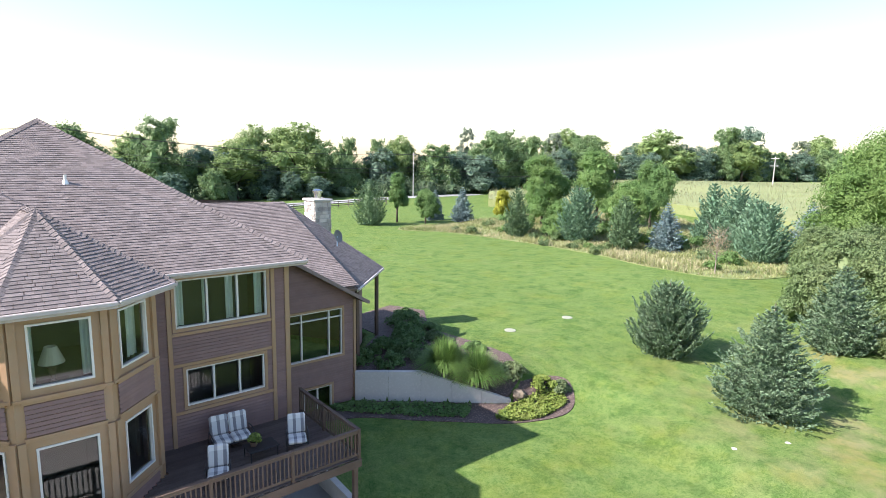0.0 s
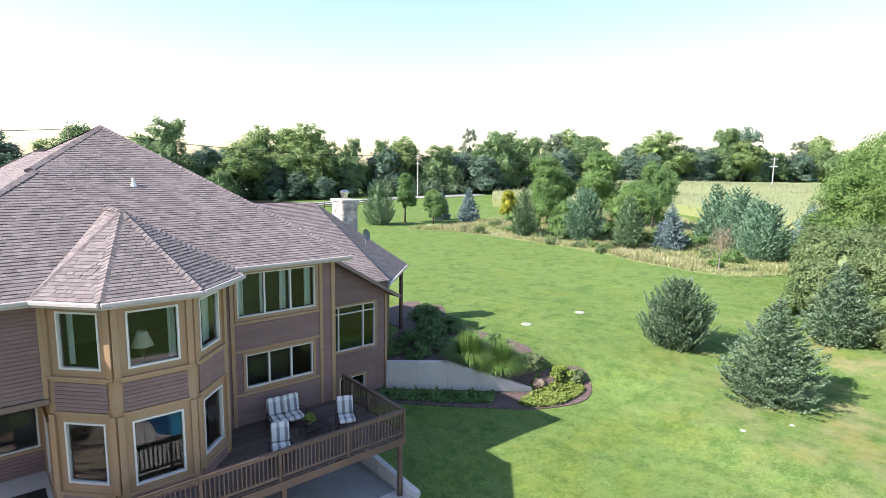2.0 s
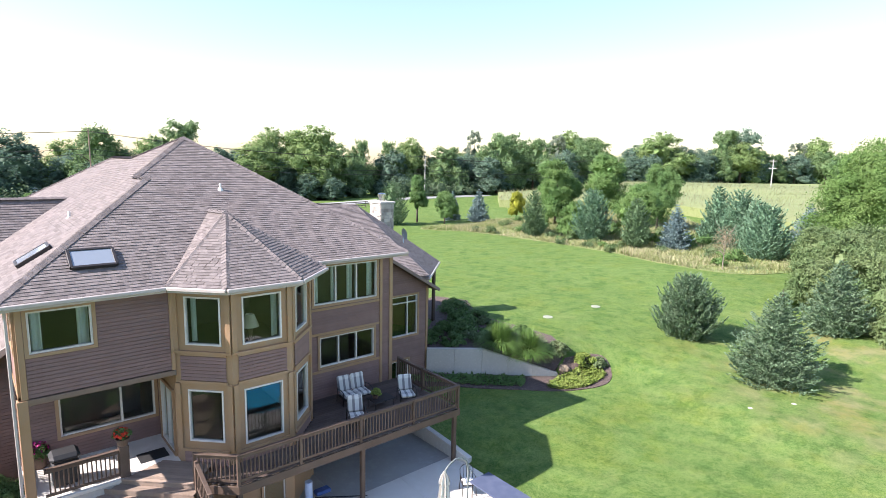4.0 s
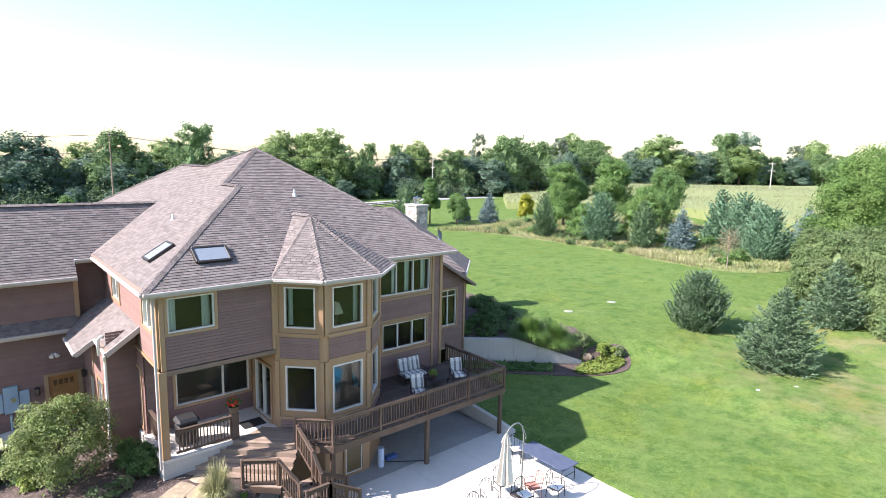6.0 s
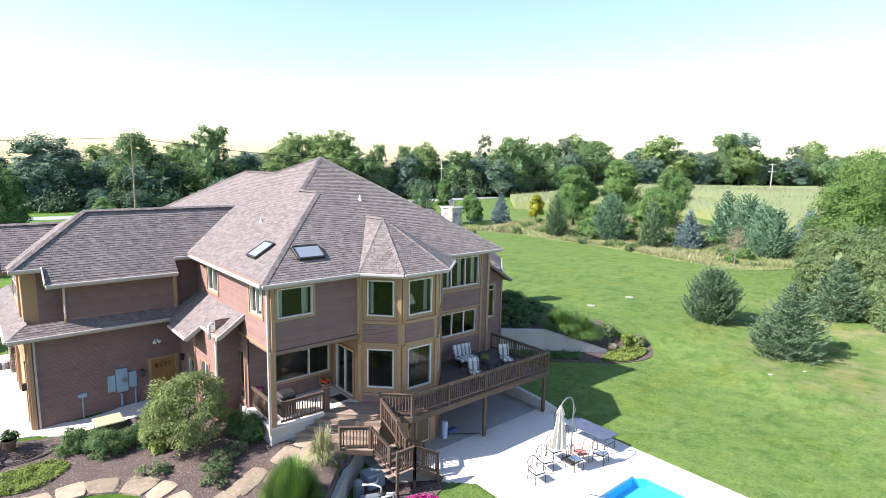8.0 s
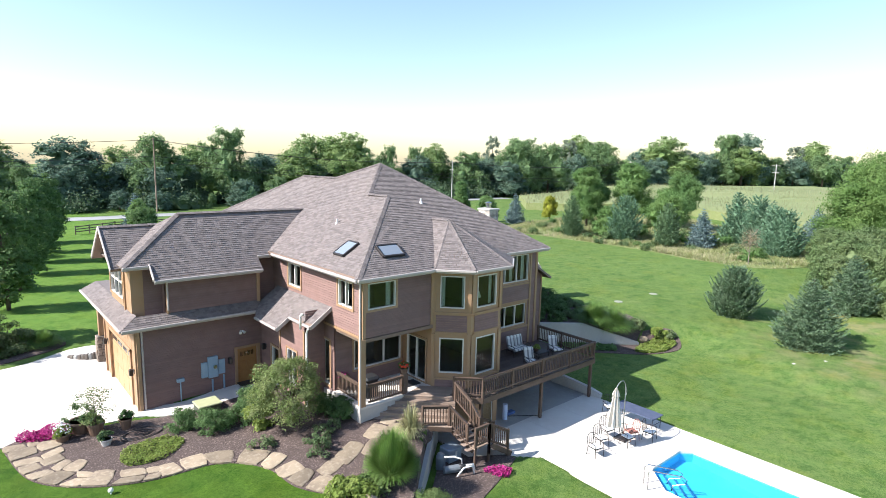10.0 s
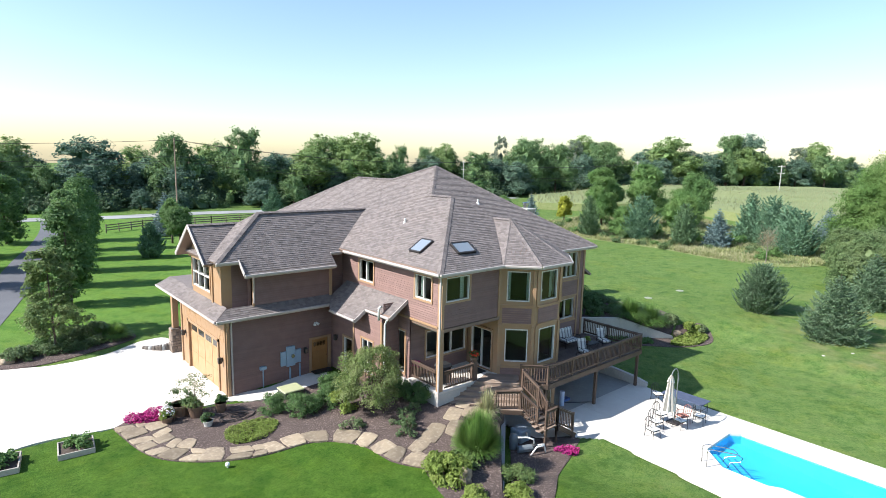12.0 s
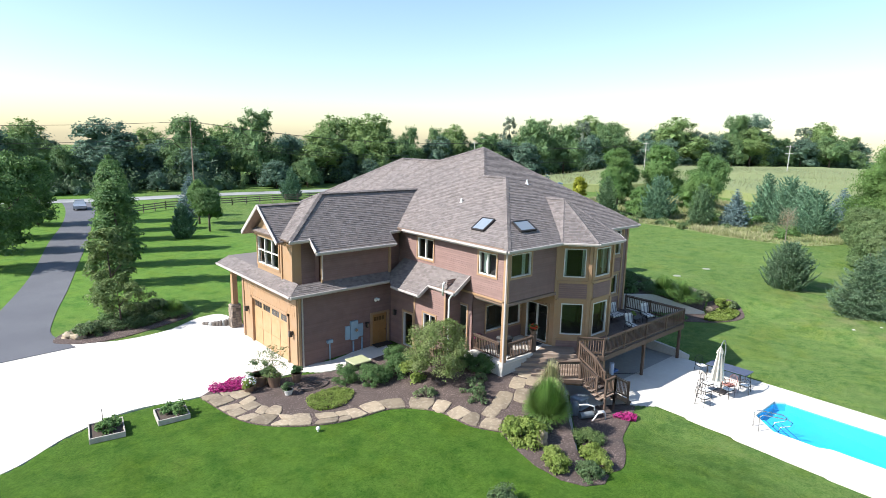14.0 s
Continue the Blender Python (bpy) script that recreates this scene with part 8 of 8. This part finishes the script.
# ---- fence, poles and car by the road ----
FENCE = material("dark_fence_wood", (0.16, 0.12, 0.095), 0.85, ((2, (0.22, 0.18, 0.15), 0.4, 0.7, 0.7),), 0.4, 30)
for name, line in (("fence", [(-60, 112), (-30, 106.5), (-16.3, 103.6)]), ("fence", [(-6.4, 95.5), (-0.5, 99.0), (10, 97.5), (28, 98.5), (52, 102), (70, 104)])):
    t = thing(name, at(*line[0]), "three-rail dark timber fence along the road", "fence", "road fence")
    for a, b in zip(line, line[1:]):
        n = max(1, round(math.dist(a, b) / 2.6))
        for k in range(n + 1):
            x, y = a[0] + (b[0] - a[0]) * k / n, a[1] + (b[1] - a[1]) * k / n
            z = ground(x, y)
            g = Geo()
            g.box((x - 0.07, y - 0.07, z - 0.2), (x + 0.07, y + 0.07, z + 1.35), 0.01)
            part("post", g, FENCE, t)
            if k < n:
                x2, y2 = a[0] + (b[0] - a[0]) * (k + 1) / n, a[1] + (b[1] - a[1]) * (k + 1) / n
                for hz in (0.45, 0.82, 1.2):
                    g = Geo()
                    g.beam((x, y - 0.08, z + hz), (x2, y2 - 0.08, ground(x2, y2) + hz), 0.04, 0.15)
                    part("rail", g, FENCE, t)
POLEWOOD = material("pole_wood", (0.30, 0.22, 0.17), 0.85, ((2, (0.22, 0.16, 0.12), 0.4, 0.7, 0.7),))
POLEPALE = material("pale_pole", (0.40, 0.39, 0.37), 0.7, ((2, (0.5, 0.48, 0.45), 0.4, 0.7, 0.7),))
tips = []
for x, y, h, mat, rad in ((-75, 137.5, 14.5, POLEWOOD, 0.16), (12.0, 123.8, 15.2, POLEWOOD, 0.17), (85.0, 114.0, 11.2, POLEPALE, 0.14), (147.0, 97.0, 11.0, POLEPALE, 0.16), (174.0, 63.0, 9.8, POLEPALE, 0.17), (190.0, 42.0, 10.0, POLEPALE, 0.17)):
    z = ground(x, y)
    t = thing("utility_pole", (x, y, z), "tall utility pole with a crossarm beside the road" if mat is POLEWOOD else "pale utility pole with crossarms", "utility pole", "utility poles")
    g = Geo()
    g.tube([(x, y, z - 0.5), (x, y, z + h)], [rad, rad * 0.65], 8)
    part("pole", g, mat, t)
    for dz in ((0.5, 2.6) if mat is POLEPALE else (0.6,)):
        g = Geo()
        g.beam((x - 0.3, y - 1.2, z + h - dz), (x + 0.3, y + 1.2, z + h - dz), 0.1, 0.14)
        part("crossarm", g, mat, t)
    tips.append((x, y, z + h - 0.5))
for a, b in ((0, 1), (1, 2), (2, 3)):
    for off, dz in ((-1.1, 0.05), (1.1, 0.05), (0.0, -3.2), (0.3, -4.2)):
        p, q = Vector(tips[a]) + Vector((0, off, dz)), Vector(tips[b]) + Vector((0, off, dz))
        g = Geo()
        g.tube([p + (q - p) * (k / 14) - Vector((0, 0, 1.6 * 4 * (k / 14) * (1 - k / 14))) for k in range(15)], 0.035, 4)
        tagged(part("power_line", g, IRON), "thin dark power line strung between poles", "power line", "power lines")

car = thing("car", (-11.6, 106.0, ground(-11.6, 106.0)), "silver sedan driving along the lane near the road", "car")
cz = ground(-11.6, 106.0) + 0.05
cm = Matrix.Translation((-11.6, 106.0, cz)) @ Matrix.Rotation(radians(-8), 4, "Z")
PAINT = material("silver_paint", (0.45, 0.47, 0.50), 0.25, ((1, (0.4, 0.42, 0.45), 0.4, 0.7, 0.5),), metal=0.6)
g = Geo()
prof = [(-2.2, 0.3), (-2.25, 0.7), (-1.5, 0.92), (1.6, 0.98), (2.2, 0.9), (2.25, 0.35)]
for s in (-1, 1):
    q = [tuple(cm @ Vector((s * 0.88, y, z))) for y, z in prof]
    g.face(*(q if s > 0 else q[::-1]))
for (y0, z0), (y1, z1) in zip(prof, prof[1:] + prof[:1]):
    g.face(*[tuple(cm @ Vector(p)) for p in ((-0.88, y0, z0), (0.88, y0, z0), (0.88, y1, z1), (-0.88, y1, z1))])
part("body", g, PAINT, car)
g = Geo()
low = [(-0.8, -1.0, 0.93), (0.8, -1.0, 0.93), (0.8, 1.7, 0.97), (-0.8, 1.7, 0.97)]
top = [(-0.62, -0.3, 1.42), (0.62, -0.3, 1.42), (0.62, 0.95, 1.42), (-0.62, 0.95, 1.42)]
for k in range(4):
    j = (k + 1) % 4
    g.face(*[tuple(cm @ Vector(p)) for p in (low[k], low[j], top[j], top[k])])
part("cabin_windows", g, SKYGLASS, car, "dark car windows")
g = Geo()
g.slab([tuple(cm @ Vector((x, y, z + 0.03))) for x, y, z in top], 0.04)
part("car_roof", g, PAINT, car)
for x in (-0.82, 0.82):
    for y in (-1.4, 1.4):
        g = Geo()
        g.tube([tuple(cm @ Vector((x - 0.1, y, 0.3))), tuple(cm @ Vector((x + 0.1, y, 0.3)))], 0.32, 14)
        part("wheel", g, BLACK, car)

# ---- single pieces of roof, chimney and path ----
TAB_MESH = {}


def tab_mesh(w):
    k = round(w / 0.04)
    if k not in TAB_MESH:
        w2 = k * 0.04 - 0.006
        g = Geo()
        a, b = 0.022, 0.004
        g.v = [(0, 0, 0), (w2, 0, 0), (0, 0, a), (w2, 0, a), (0, 0.16, b), (w2, 0.16, b), (0, 0.16, 0), (w2, 0.16, 0)]
        g.f = [(0, 1, 3, 2), (2, 3, 5, 4), (0, 2, 4, 6), (1, 7, 5, 3), (4, 5, 7, 6)]
        TAB_MESH[k] = g.mesh("shingle", SHINGLE_ONE)
    return TAB_MESH[k]


for m, w, owner in TABS:
    ob = part("shingle", tab_mesh(w), SHINGLE_ONE, owner)
    ob.matrix_basis = m


PILLARSTONE = material("pillar_stone", (0.24, 0.19, 0.15), 0.85, ((2.5, (0.17, 0.13, 0.11), 0.4, 0.7, 0.8), (20, (0.3, 0.25, 0.2), 0.5, 0.8, 0.6)), 0.5, 25, jitter=0.35)


def stone_wall(parent, f, z0, z1, seed, size=(0.22, 0.5), mat=STONE):
    rs = random.Random(seed)
    z = z0
    while z < z1 - 0.05:
        h = min(rs.uniform(0.16, 0.3), z1 - z)
        u = 0.0
        while u < f.len - 0.03:
            w = min(rs.uniform(*size), f.len - u)
            if f.len - u - w < 0.1:
                w = f.len - u
            g = Geo()
            f.box(g, u + 0.008, u + w - 0.008, z + 0.008, z + h - 0.008, -0.02, rs.uniform(0.02, 0.06), 0.02)
            part("stone", g, mat, parent)
            u += w
        z += h


chimney = thing("chimney", (14.7, 30.5, 3.0), "tall fieldstone chimney with a metal cap", "chimney")
g = Geo()
cx0, cx1, cy0, cy1 = 14.3, 15.35, 29.9, 31.2
g.box((cx0, cy0, -0.5), (cx1, cy1, 7.5), 0.01)
core = part("chimney_core", g, WALLCON, chimney)
stone_wall(core, Face((cx0, cy0), (cx1, cy0)), 4.0, 7.48, 3)
stone_wall(core, Face((cx0, cy1), (cx0, cy0)), 4.0, 7.48, 4)
stone_wall(core, Face((cx1, cy0), (cx1, cy1)), 0.0, 7.48, 5)
g = Geo()
g.box((cx0 - 0.1, cy0 - 0.1, 7.5), (cx1 + 0.1, cy1 + 0.1, 7.64), 0.03)
part("cap_slab", g, WALLCON, chimney, "pale concrete cap")
g = Geo()
mx, my = (cx0 + cx1) / 2, (cy0 + cy1) / 2
g.tube([(mx, my, 7.64), (mx, my, 7.95), (mx, my, 7.95), (mx, my, 8.12), (mx, my, 8.2)], [0.22, 0.22, 0.3, 0.3, 0.1], 14)
part("flue", g, METAL, chimney, "shiny metal flue cap")

for a, b in (((-13.84, 35.3), (-13.2, 35.3)), ((-13.84, 35.86), (-13.84, 35.3))):
    stone_wall(pillar_base, Face(a, b), -1.15, 0.48, 9, (0.18, 0.34), PILLARSTONE)
path = thing("flagstone_path", at(-14, 20), "curved path of tan flagstones edging the lawn", "path", kind="structure")
line = spline(FLAG_OUT, 12, False)
fr = random.Random(8)


def flag(pts, lift=0.05):
    c = Vector((sum(p[0] for p in pts) / len(pts), sum(p[1] for p in pts) / len(pts), 0))
    out = []
    for i, p in enumerate(pts):
        q = pts[(i + 1) % len(pts)]
        for f in (0.05, 0.5, 0.95):
            v = Vector((p[0] + (q[0] - p[0]) * f, p[1] + (q[1] - p[1]) * f, 0))
            v = c + (v - c) * (fr.uniform(0.86, 0.95) if f != 0.5 else fr.uniform(0.95, 1.07))
            out.append((v.x, v.y, ground(v.x, v.y) + 0.03 + lift))
    g = Geo()
    top = [Vector(p) for p in out]
    cc = Vector((c.x, c.y, ground(c.x, c.y) + 0.04 + lift))
    for i in range(len(top)):
        j = (i + 1) % len(top)
        a, b = cc + (top[i] - cc) * 0.9 + Vector((0, 0, 0.012)), cc + (top[j] - cc) * 0.9 + Vector((0, 0, 0.012))
        g.face(cc + Vector((0, 0, 0.014)), a, b)
        g.face(a, top[i], top[j], b)
        g.face(top[i], top[i] - Vector((0, 0, 0.15)), top[j] - Vector((0, 0, 0.15)), top[j])
    part("flagstone", g, FLAG, path)


s, k = 0.0, 0
cum = [0.0]
for a, b in zip(line, line[1:]):
    cum.append(cum[-1] + math.dist(a, b))


def along(d, off):
    d = min(max(d, 0), cum[-1] - 1e-3)
    i = max(j for j in range(len(cum)) if cum[j] <= d)
    a, b = line[i], line[min(i + 1, len(line) - 1)]
    f = (d - cum[i]) / max(1e-6, math.dist(a, b))
    n = Vector((-(b[1] - a[1]), b[0] - a[0], 0)).normalized()
    return (a[0] + (b[0] - a[0]) * f + n.x * off, a[1] + (b[1] - a[1]) * f + n.y * off)


d = 0.0
while d < cum[-1] - 0.3:
    w = fr.uniform(0.65, 1.15)
    e = min(d + w, cum[-1])
    sk = fr.uniform(-0.36, 0.36)
    mid = fr.uniform(0.42, 0.62) if d < 9.0 else 1.0
    full = fr.uniform(0.95, 1.15) if d > 5 else fr.uniform(1.5, 1.9)
    if mid < 1.0 and fr.random() < 0.75:
        flag([along(d, 0.0), along(e - 0.05, 0.0), along(e - 0.05 + sk, full * mid - 0.04), along(d + sk, full * mid - 0.04)])
        flag([along(d + sk, full * mid), along(e - 0.05 + sk, full * mid), along(e - 0.05, full), along(d, full)])
    else:
        flag([along(d, 0.0), along(e - 0.05, 0.0), along(e - 0.05 + sk, full), along(d + sk, full)])
    d = e
for x, y, w, h, rz in ((-9.0, 15.6, 1.3, 0.8, 20), (-8.0, 15.9, 1.5, 0.95, 30), (-7.0, 15.5, 1.4, 0.9, 40), (-6.3, 16.4, 1.3, 0.9, 35), (-5.5, 16.0, 1.2, 0.9, 40), (-5.2, 16.9, 1.1, 0.8, 40), (-9.7, 15.0, 0.9, 0.7, 10)):
    a = radians(rz)
    flag([(x + (math.cos(a) * u - math.sin(a) * v) * 0.5, y + (math.sin(a) * u + math.cos(a) * v) * 0.5) for u, v in ((-w, -h * 0.8), (w * 0.9, -h), (w, h * 0.7), (-w * 0.8, h))])
